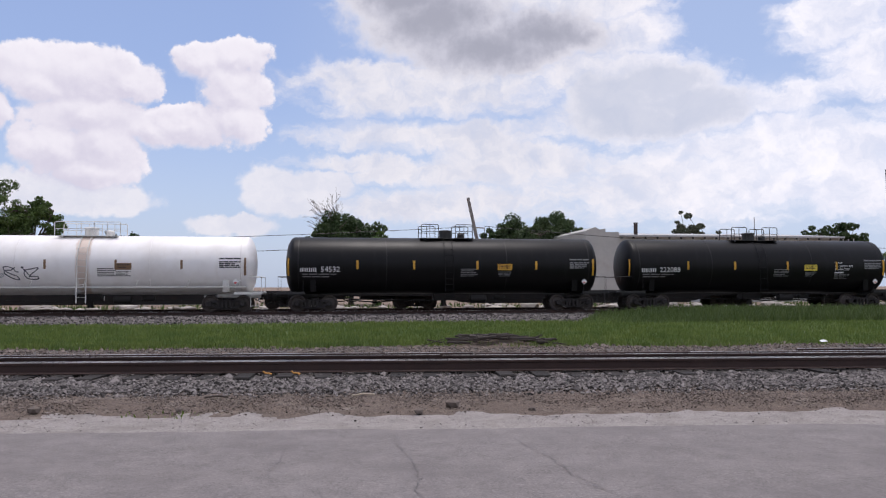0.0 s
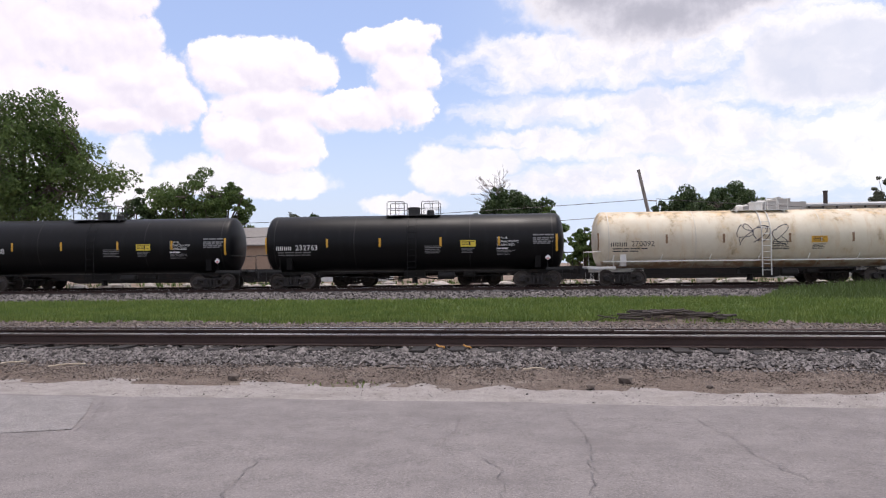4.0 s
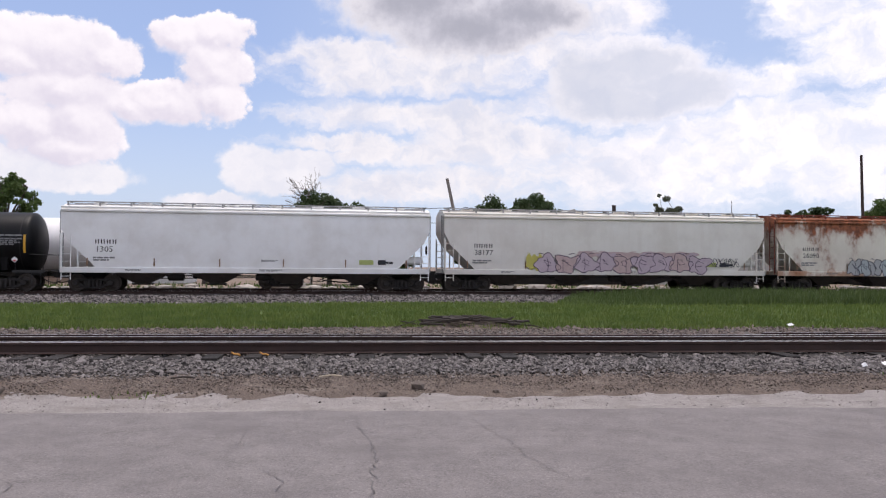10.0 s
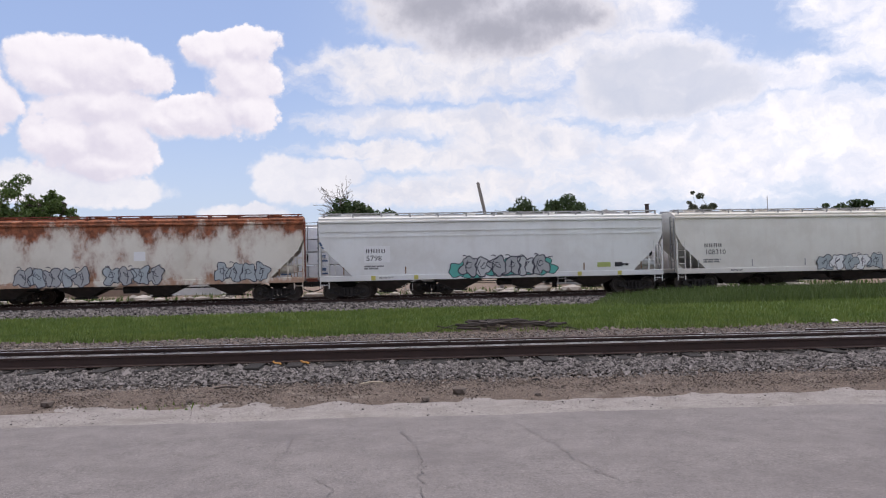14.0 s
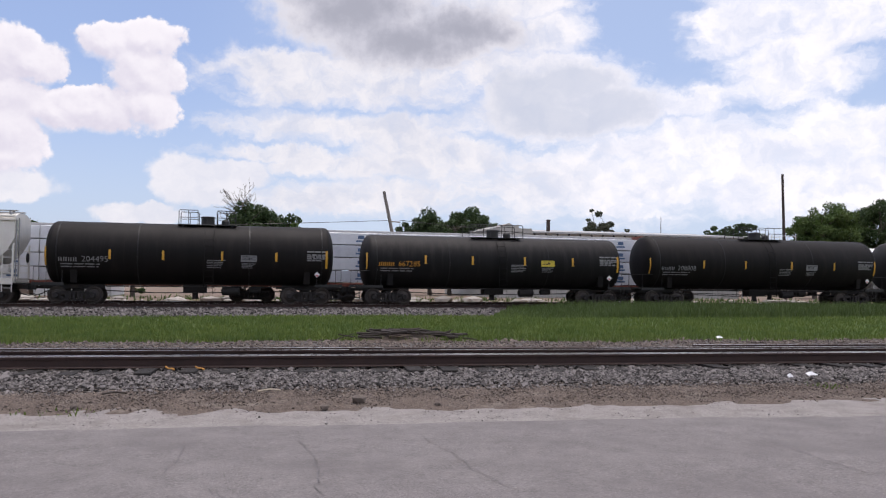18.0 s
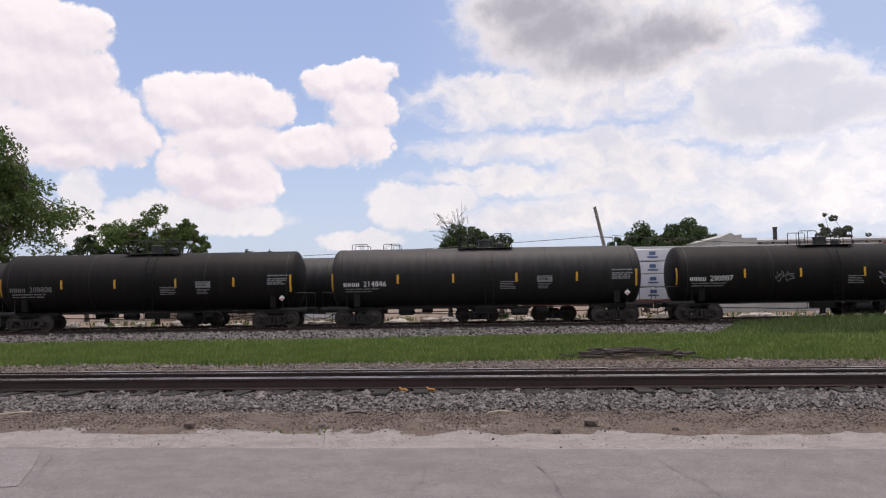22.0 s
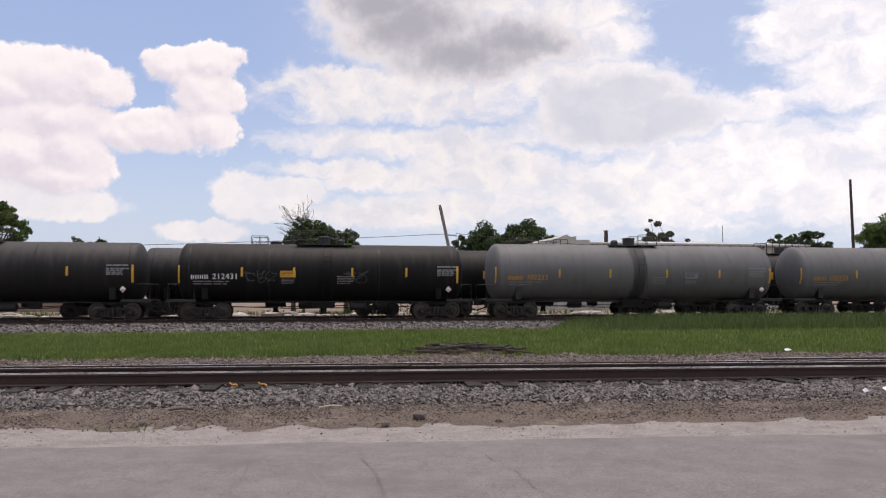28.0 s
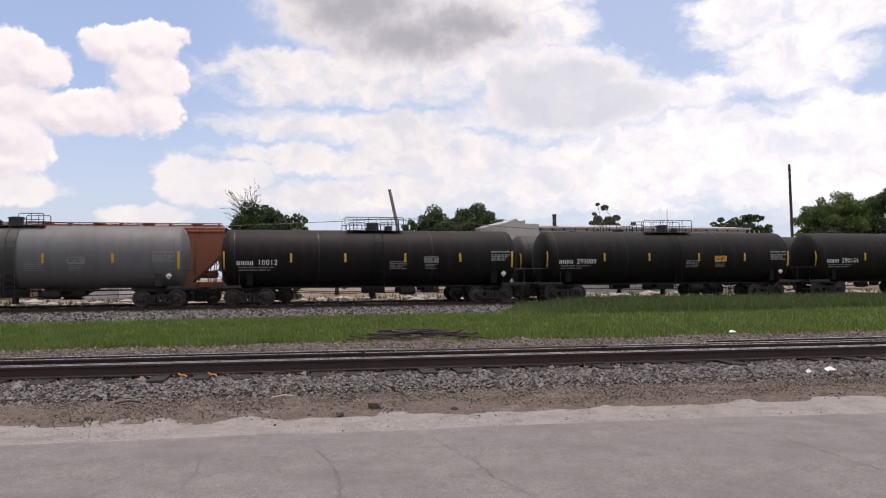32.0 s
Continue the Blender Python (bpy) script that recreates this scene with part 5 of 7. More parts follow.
def tree(x, y, height, radius, material, label, seed, count=7000, size=0.2, low=0.25, clumps=60, lean=0.0, squash=1.0, trunk=0.3, clump=1.0, name="tree", twig=0.035, uneven=1.0):
    """A tapered trunk, limbs that fork, and clumps of leaves at their ends."""
    rnd = random.Random(seed)
    ob = thing(name, label, "tree", at=(x, y, GB))
    zl = height * low
    top = Vector((lean, 0, height * 0.9))
    g = Geo()
    stem = [Vector((0, 0, -0.1)), Vector((lean * 0.1, 0.05, zl)), Vector((lean * 0.45, -0.1, height * 0.55)), top]
    g.tube(stem, trunk, 9, 0.04)
    part("trunk", g, bark, ob)
    centres, radii = [], []
    limbs = Geo()
    mid = Vector((lean * 0.5, 0, (zl + height) / 2))
    half = Vector((radius, radius * 0.85, (height - zl) / 2 * squash))
    tips = []
    for i in range(9):
        a = 2.4 * i + rnd.uniform(-0.3, 0.3)
        e = rnd.uniform(-0.5, 0.9)
        k = math.sqrt(1 - e * e * 0.8) * 0.7
        q = mid + Vector((math.cos(a) * k * half.x, math.sin(a) * k * half.y, e * 0.75 * half.z))
        base = Vector((lean * 0.3, 0, zl * 0.8 + (height * 0.6 - zl) * rnd.random()))
        bend = base.lerp(q, 0.5) + Vector((0, 0, 0.2 * radius * rnd.random()))
        limbs.tube([base, bend, q], trunk * 0.42, 6, 0.03)
        tips += [bend.lerp(q, 0.4), q]
    for i in range(int(clumps * 2.0)):
        d = Vector((rnd.gauss(0, 1), rnd.gauss(0, 1), rnd.gauss(0, 1))).normalized()
        reach = 0.86 + uneven * 0.5 * noise.noise(d * 1.6 + Vector((seed, seed * 0.7, 0))) + uneven * 0.25 * noise.noise(d * 4.0 + Vector((0, seed, 3)))
        e = mid + Vector((d.x * half.x, d.y * half.y, d.z * half.z)) * (reach * rnd.uniform(0.35, 1.0) ** 0.6)
        near = min(tips, key=lambda p: (p - e).length)
        limbs.tube([near, near.lerp(e, 0.6) + Vector((0, 0, -0.05)), e], twig, 4, twig * 0.4)
        centres.append(tuple(e))
        radii.append(clump * radius * rnd.uniform(0.10, 0.23))
    part("branching", limbs, bark, ob)
    count = int(count * 2.5)
    size *= 0.66
    if count:
        v, f = leaves(centres, radii, count, size, seed)
        part("crown", cloud_mesh("crown", v, f, material), material, ob)
    return ob


grey_twig = mat("grey_twig", (0.24, 0.215, 0.19), 0.9, vary=0.2)


def bare_tree(x, y, height, label, seed):
    """A leafless tree whose limbs fork into ever finer twigs."""
    rr = random.Random(seed)
    ob = thing("bare_tree", label, "tree", at=(x, y, GB))
    stem, twigs = Geo(), Geo()

    def grow(g, p, d, length, r, depth):
        q = p + d * length * 0.5 + Vector((rr.gauss(0, 0.05), rr.gauss(0, 0.05), 0)) * length
        e = q + (d + Vector((rr.gauss(0, 0.15), rr.gauss(0, 0.15), 0.05))).normalized() * length * 0.5
        g.tube([p, q, e], r, 5 if depth < 2 else 3, r * 0.6)
        if depth < 5:
            for _ in range(4 if depth < 3 else 3 if depth < 4 else 2):
                side = Vector((rr.gauss(0, 1), rr.gauss(0, 1), rr.gauss(0, 0.5)))
                grow(twigs, p.lerp(e, rr.uniform(0.55, 1.0)), (d + side * 0.55).normalized(), length * rr.uniform(0.5, 0.72), max(0.016, r * 0.58), depth + 1)

    grow(stem, Vector((0, 0, -0.1)), Vector((0.03, 0, 1)), height * 0.5, 0.14, 0)
    part("trunk", stem, grey_twig, ob)
    part("branching", twigs, grey_twig, ob)
    return ob


tree(-35.0, 56, 14.8, 6.6, leaf_green, "large spreading green tree with gaps in its crown", 3, 17000, 0.2, 0.2, 120, trunk=0.42, clump=1.0, uneven=1.0)
tree(-33.5, 82, 11.6, 4.6, leaf_green, "loose green tree behind the railway", 5, 7000, 0.22, 0.3, 60)
tree(-29.6, 84, 11.2, 3.4, leaf_green, "loose green tree beside a taller one", 6, 4500, 0.22, 0.35, 40)
tree(-37.8, 80, 9.2, 3.2, leaf_dark, "dark green bushy tree", 7, 5000, 0.22, 0.1, 40)
tree(-24.5, 90, 8.0, 2.4, leaf_grey, "thin grey-green young tree", 8, 1600, 0.2, 0.3, 30)
tree(-20.5, 86, 8.3, 2.6, leaf_dark, "rounded dark tree behind the houses", 9, 4500, 0.22, 0.1, 40)
tree(1.9, 70, 8.7, 3.9, leaf_dark, "dense rounded dark green tree", 11, 15000, 0.2, 0.06, 110, clump=1.1, uneven=0.35)
tree(-0.6, 70.5, 7.6, 2.4, leaf_dark, "dense dark green bush beside the tree", 12, 6000, 0.2, 0.05, 50, clump=1.15, uneven=0.6)
tree(3.7, 65, 6.2, 2.0, leaf_light, "small bright green tree in front of darker ones", 13, 5000, 0.2, 0.05, 40, clump=1.1)
bare_tree(0.3, 72, 8.4, "bare dead tree with fine grey twigs", 15)
tree(-9.0, 72, 4.9, 2.2, leaf_green, "low green bush by the white house", 16, 3500, 0.2, 0.05, 36, name="bush")
tree(20.3, 85, 9.5, 3.8, leaf_dark, "dark green tree behind the pole", 17, 9000, 0.22, 0.12, 90, clump=1.15, uneven=0.45)
tree(25.0, 86, 10.2, 3.8, leaf_dark, "open dark green tree beside the warehouse", 18, 8000, 0.22, 0.15, 90, clump=1.1, uneven=0.5)
tree(22.7, 85.5, 9.0, 3.0, leaf_dark, "low dark green tree between two taller ones", 35, 5000, 0.22, 0.1, 60, uneven=0.6)
tree(17.4, 85, 8.4, 2.3, leaf_dark, "small dark green tree behind the pole", 36, 3500, 0.22, 0.1, 50, uneven=0.6)
tree(8.5, 78, 5.4, 2.0, leaf_green, "low green bush far behind the train", 19, 3000, 0.22, 0.05, 36, name="bush")
tree(47.0, 98, 10.9, 2.9, leaf_grey, "thin grey half-bare tree over the roof", 20, 6000, 0.2, 0.35, 50)
tree(51.0, 99, 9.4, 2.2, leaf_grey, "thin grey half-bare small tree", 21, 2600, 0.2, 0.4, 36)
tree(63.5, 95, 10.0, 2.9, leaf_dark, "dark green tree beyond the warehouse", 22, 5000, 0.24, 0.15, 60, uneven=0.4)
tree(67.3, 95, 10.7, 3.2, leaf_dark, "rounded dark green tree beyond the warehouse", 23, 6000, 0.24, 0.12, 60, uneven=0.4)
tree(63.0, 76, 10.0, 3.6, leaf_green, "broad green tree behind the tall pole", 24, 9000, 0.22, 0.08, 80, clump=1.1, uneven=0.7)
tree(66.5, 77, 11.6, 4.6, leaf_green, "broad green tree in a row by the tracks", 25, 9000, 0.22, 0.08, 80, clump=1.1, uneven=0.7)
tree(72.0, 76, 12.3, 4.6, leaf_dark, "tall dark green tree in a row by the tracks", 26, 9000, 0.22, 0.08, 80, clump=1.1, uneven=0.7)
tree(79.0, 78, 12.0, 5.0, leaf_green, "broad green tree at the end of the row", 27, 8000, 0.24, 0.08, 80, clump=1.1, uneven=0.7)
tree(-46.0, 60, 12.0, 5.5, leaf_green, "green tree beside the large one", 28, 8000, 0.24, 0.12, 56)

# low weeds and rubble beyond the tracks
rubble_mat = mat("rubble", (0.34, 0.31, 0.275), 0.9, vary=0.3, scale=2.0, random_tint=0.3)
rnd = random.Random(31)


def rock_geo(r, seed, flat=0.7):
    rr = random.Random(seed)
    g = Geo()
    bm = bmesh.new()
    bmesh.ops.create_icosphere(bm, subdivisions=1, radius=r)
    for v in bm.verts:
        v.co *= rr.uniform(0.72, 1.2)
        v.co.z *= flat
    g.add([tuple(v.co) for v in bm.verts], [tuple(v.index for v in f.verts) for f in bm.faces])
    bm.free()
    return g


ROCKS = [rock_geo(1.0, s).mesh("rubble_rock", rubble_mat, 0) for s in range(5)]
for i in range(190):
    x = rnd.uniform(-45, 60)
    ob = new("rubble_rock", ROCKS[i % 5])
    s = rnd.uniform(0.15, 0.55) * (1.4 if rnd.random() < 0.15 else 1)
    ob.scale = (s * rnd.uniform(0.8, 1.6), s, s * 0.8)
    ob.location, ob.rotation_euler = (x, rnd.uniform(54.0, 60.0), GB + s * 0.2), (0, 0, rnd.uniform(0, 6.28))
    tagged(ob, "pale lump of broken concrete rubble on bare earth", "rubble", "rubble beyond the tracks")


def weeds(name, label, n, box, h, seed, material, wide=0.05):
    """Upright blades of grass or weeds over a box on the ground, thinned by noise."""
    rg = np.random.RandomState(seed)
    x = rg.uniform(box[0], box[1], n)
    y = rg.uniform(box[2], box[3], n)
    keep = np.array([noise.noise((a * 0.35, b * 0.35, seed)) > -0.12 for a, b in zip(x, y)]) if seed % 2 else np.ones(n, bool)
    x, y = x[keep], y[keep]
    k = len(x)
    hh = h * rg.uniform(0.45, 1.15, k)
    a = rg.uniform(0, 6.28, k)
    w = wide * rg.uniform(0.6, 1.3, k)
    lx, ly = rg.normal(0, 0.28, k) * hh, rg.normal(0, 0.28, k) * hh
    z = np.full(k, box[4])
    v = np.stack([np.stack([x - np.cos(a) * w, y - np.sin(a) * w, z], 1), np.stack([x + np.cos(a) * w, y + np.sin(a) * w, z], 1),
                  np.stack([x + lx * 0.4 + np.cos(a) * w * 0.6, y + ly * 0.4 + np.sin(a) * w * 0.6, z + hh * 0.6], 1), np.stack([x + lx, y + ly, z + hh], 1)], 1).reshape(-1, 3)
    f = np.arange(len(v)).reshape(-1, 4)
    return tagged(new(name, cloud_mesh(name, v, f, material)), label, "grass", kind="stuff")


grass_blade = leaf_mat("grass_blade", (0.158, 0.205, 0.05), (0.098, 0.150, 0.036), 0.14, 0.8)
grass_tall = leaf_mat("grass_tall", (0.098, 0.138, 0.042), (0.075, 0.108, 0.035), 0.16, 0.9)
weeds("far_weeds", "sparse green weeds on rough ground beyond the tracks", 5000, (-60, 80, 56.5, 66, GB), 0.4, 41, leaf_green, 0.05)


# ---- the passing train: middles of the cars along the track at the clip's start ----
GAPS = [-3.19, 16.08, 34.19, 52.6, 71.39, 89.7, 107.8, 127.81, 148.01, 168.18, 188.45, 208.32, 224.62, 241.98, 260.37, 279.21, 298.03, 315.99, 334.68, 351.84, 370.93, 389.63, 407.85, 426.16, 444.53]
TRAVEL = [0.0, 24.07, 48.14, 72.21, 96.37, 120.69, 145.17, 169.75, 194.39, 218.82, 243.63, 268.21, 292.81, 317.46, 341.95, 366.75, 391.85]
LEN = [GAPS[0] + 21.9] + [b - a for a, b in zip(GAPS, GAPS[1:])]
MID = [(-21.9 + GAPS[0]) / 2] + [(a + b) / 2 for a, b in zip(GAPS, GAPS[1:])]
LEN[0] = 19.02
CAR_SCALE = 0.973                     # the near train's cars are a little smaller than drawn
LEN = [v / CAR_SCALE for v in LEN]
MID[0] = GAPS[0] - 9.5

TRAIN = []
spray_grey = mat("spray_grey", (0.40, 0.41, 0.42), 0.6, vary=0.1)
spray_silver = mat("spray_silver", (0.52, 0.54, 0.54), 0.5, vary=0.15)
spray_pale = mat("spray_pale", (0.53, 0.43, 0.49), 0.6, vary=0.15)
spray_pink = mat("spray_pink", (0.55, 0.41, 0.40), 0.6, vary=0.15)
spray_blue = mat("spray_blue", (0.41, 0.46, 0.485), 0.6, vary=0.15)
spray_mint = mat("spray_mint", (0.10, 0.42, 0.36), 0.6, vary=0.1)
spray_yellow = mat("spray_yellow", (0.55, 0.50, 0.12), 0.6, vary=0.2)
spray_dark = mat("spray_dark", (0.04, 0.04, 0.06), 0.6, vary=0.1)
spray_violet = mat("spray_violet", (0.10, 0.07, 0.11), 0.6, vary=0.2)
field_white = mat("field_white", (0.8, 0.8, 0.8), 0.6, vary=0.05)


def black_tank(i, text, label, **k):
    TRAIN.append(tank_car(LEN[i], k.pop("paint", black_paint), label, text=text, **k))


TRAIN.append(tank_car(LEN[0], white_tank, "white tank car with rust runs below the dome and scrawled paint", style="white", rails="long", sill=True, plate=-1.2, text="", dome=0.0, panel=rust_brown))
black_tank(1, "54532", "plain black tank car with yellow reflectors and white number", rails="two", dome=0.1, panel=reflect_yellow)
black_tank(2, "222088", "glossy black tank car with cargo name stencilled in white", cargo=True, rails="two")
black_tank(3, "232763", "glossy black tank car with cargo name and yellow notice", cargo=True, rails="two")
TRAIN.append(tank_car(LEN[4], cream_tank, "cream tank car streaked with rust, white side rails", style="white", rails="one", sill=True, text="270092", ink=stencil_black, dome=0.4))
black_tank(5, "54799", "plain black tank car with orange notice panel", rails="one", panel=reflect_yellow)
black_tank(6, "234840", "glossy black tank car with cargo name before the hoppers", cargo=True, rails="two")
TRAIN.append(hopper_car(LEN[7], hopper_white, "clean white covered hopper car with small notices", text="1305"))
TRAIN.append(hopper_car(LEN[8], hopper_cream, "cream covered hopper car with pink and lilac spray paint", text="38177"))
TRAIN.append(hopper_car(LEN[9], hopper_rust, "white covered hopper car with rust creeping down from its roof", text="26090", roof_dark=True))
TRAIN.append(hopper_car(LEN[10], hopper_grey, "pale grey covered hopper car with green and silver spray paint", text="5798", number_plate=field_white, ribs=2))
TRAIN.append(hopper_car(LEN[11], hopper_cream, "cream covered hopper car with pale blue spray paint", text="108310", stripe=grey_steel))
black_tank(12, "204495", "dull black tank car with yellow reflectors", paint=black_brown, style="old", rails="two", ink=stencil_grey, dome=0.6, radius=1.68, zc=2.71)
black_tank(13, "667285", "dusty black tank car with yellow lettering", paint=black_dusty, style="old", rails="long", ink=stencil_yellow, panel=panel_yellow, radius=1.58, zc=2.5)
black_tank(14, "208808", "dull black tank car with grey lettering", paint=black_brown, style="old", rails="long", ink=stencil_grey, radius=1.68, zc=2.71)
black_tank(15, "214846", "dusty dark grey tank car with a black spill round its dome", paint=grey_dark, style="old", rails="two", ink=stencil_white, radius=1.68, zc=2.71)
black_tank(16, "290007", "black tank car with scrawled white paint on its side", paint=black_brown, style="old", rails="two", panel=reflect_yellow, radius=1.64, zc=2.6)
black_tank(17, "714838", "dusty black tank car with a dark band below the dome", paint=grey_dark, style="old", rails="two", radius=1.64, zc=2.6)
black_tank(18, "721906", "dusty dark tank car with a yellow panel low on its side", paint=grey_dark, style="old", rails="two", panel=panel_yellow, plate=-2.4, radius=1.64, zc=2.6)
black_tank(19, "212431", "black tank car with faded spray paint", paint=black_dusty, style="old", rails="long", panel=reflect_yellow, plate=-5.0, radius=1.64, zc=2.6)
black_tank(20, "102233", "grey tank car with a wide black spill below its dome", paint=grey_paint, style="old", rails="one", ink=stencil_yellow, radius=1.68, zc=2.71)
black_tank(21, "102233", "light grey tank car with a wide black spill below its dome", paint=grey_paint, style="old", rails="one", ink=stencil_yellow, radius=1.68, zc=2.71)
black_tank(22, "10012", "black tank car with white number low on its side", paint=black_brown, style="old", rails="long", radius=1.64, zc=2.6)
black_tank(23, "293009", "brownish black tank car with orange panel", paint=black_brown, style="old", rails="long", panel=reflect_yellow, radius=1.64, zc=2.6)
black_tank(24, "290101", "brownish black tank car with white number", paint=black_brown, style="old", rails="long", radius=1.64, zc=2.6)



def tag_flat(car, x0, x1, z0, z1, count, material, seed):
    """Thin sprayed handwriting on a flat side."""
    rr = random.Random(seed)
    w = (x1 - x0) / count
    for i in range(count):
        a, ph = x0 + w * (i + 0.5), rr.uniform(0, 6.28)
        g = Geo()
        ribbon(g, [(a + w * (0.05 * k - 0.5 + 0.3 * math.sin(k * 0.8 + ph)), (z0 + z1) / 2 + (z1 - z0) * 0.4 * math.sin(k * 0.55 + 2 * ph)) for k in range(20)], -1.668, 0.035)
        part("paint_line", g, material, car)


def tag_lines(car, x0, x1, z0, z1, count, material, seed, radius, zc, thick=0.05):
    """Loose sprayed line work on a tank's flank."""
    rr = random.Random(seed)
    for i in range(count):
        a = x0 + (x1 - x0) * (i + 0.5) / count
        w = (x1 - x0) / count
        ph = [rr.uniform(0, 6.28) for _ in range(3)]
        pts = [(a + w * (0.40 * math.sin(t * 1.9 + ph[0]) + 0.14 * math.sin(t * 4.3 + ph[1])), (z0 + z1) / 2 + (z1 - z0) * (0.38 * math.sin(t * 1.3 + i * 1.7) + 0.12 * math.sin(t * 3.7 + ph[2]))) for t in [k * 0.16 for k in range(40)]]
        g = Geo()
        for (xa, za), (xb, zb) in zip(pts, pts[1:]):
            d = math.hypot(xb - xa, zb - za) + 1e-6
            nx, nz = -(zb - za) / d * thick / 2, (xb - xa) / d * thick / 2
            g.add([(xa + nx, 0, za + nz), (xa - nx, 0, za - nz), (xb - nx, 0, zb - nz), (xb + nx, 0, zb + nz)], [(0, 1, 2, 3)])
        part("paint_line", wrap(g, radius, zc, 0.016), material, car)


scrawl_faded = mat("scrawl_faded", (0.055, 0.055, 0.058), 0.6, vary=0.3)
tag_lines(TRAIN[0], -3.9, -2.2, 1.75, 2.5, 2, spray_dark, 3, 1.63, 2.6)
tag_lines(TRAIN[0], -7.6, -3.9, 1.85, 2.15, 9, spray_grey, 4, 1.63, 2.6, 0.035)
tag_lines(TRAIN[4], -1.2, 1.6, 2.2, 3.4, 3, spray_dark, 5, 1.63, 2.6, 0.04)
tag_lines(TRAIN[16], -3.3, -2.2, 2.1, 2.7, 2, stencil_grey, 6, 1.64, 2.6, 0.025)
tag_lines(TRAIN[16], 2.4, 5.6, 1.9, 2.6, 4, spray_grey, 7, 1.64, 2.6, 0.022)
tag_lines(TRAIN[19], -4.4, -2.6, 2.0, 2.7, 3, scrawl_faded, 8, 1.64, 2.6, 0.035)
tag_lines(TRAIN[19], 1.0, 2.4, 2.0, 2.7, 2, scrawl_faded, 9, 1.64, 2.6, 0.035)
scrawl(TRAIN[8], -5.1, -4.2, 1.25, 2.2, 2, [spray_yellow], spray_yellow, -1.664, 23)
scrawl(TRAIN[8], -4.5, 6.2, 1.08, 2.25, 9, [spray_pale, spray_pink, spray_pale], spray_violet, -1.672, 3)
scrawl(TRAIN[8], -2.0, 5.4, 2.0, 2.4, 6, [spray_pink, spray_pale], spray_pink, -1.66, 26)
tag_flat(TRAIN[8], 6.5, 8.2, 1.45, 2.1, 5, spray_dark, 24)
scrawl(TRAIN[9], -5.1, -1.4, 1.0, 2.1, 5, [spray_grey, spray_blue], spray_dark, -1.672, 5)
scrawl(TRAIN[9], -0.6, 2.4, 1.05, 2.1, 4, [spray_blue, spray_grey], spray_dark, -1.672, 7)
scrawl(TRAIN[9], 5.2, 8.0, 1.1, 2.2, 4, [spray_blue], spray_dark, -1.672, 9)
scrawl(TRAIN[10], -2.6, 3.4, 1.02, 2.1, 5, [spray_mint], spray_dark, -1.664, 21)
scrawl(TRAIN[10], -2.0, 3.0, 1.1, 2.3, 6, [spray_grey, spray_silver, spray_grey], spray_dark, -1.676, 11, 0.06)
scrawl(TRAIN[11], -0.9, 3.3, 1.02, 2.0, 5, [spray_blue, field_white], spray_dark, -1.672, 13)

for x in (-7.0, -4.6, 4.9, 7.3):
    part("sill_mark", Geo().add([(x - 0.12, -1.655, 1.03), (x + 0.12, -1.655, 1.03), (x + 0.12, -1.655, 1.27), (x - 0.12, -1.655, 1.27)], [(0, 1, 2, 3)]), spray_yellow, TRAIN[10], "yellow paint mark")
part("blank_patch", Geo().add([(0.9, -1.592, 2.35), (1.5, -1.592, 2.35), (1.5, -1.592, 2.85), (0.9, -1.592, 2.85)], [(0, 1, 2, 3)]), field_white, TRAIN[9], "clean white painted-over patch")

# ---- the second train beyond, going the other way ----
wrap_white = mat("lumber_wrap", (0.80, 0.80, 0.82), 0.4, vary=0.12, scale=1.5)
wrap_grey = mat("lumber_wrap_grey", (0.64, 0.645, 0.68), 0.4, vary=0.2, scale=1.5)
wrap_print = mat("wrap_print", (0.10, 0.16, 0.28), 0.5, vary=0.1)


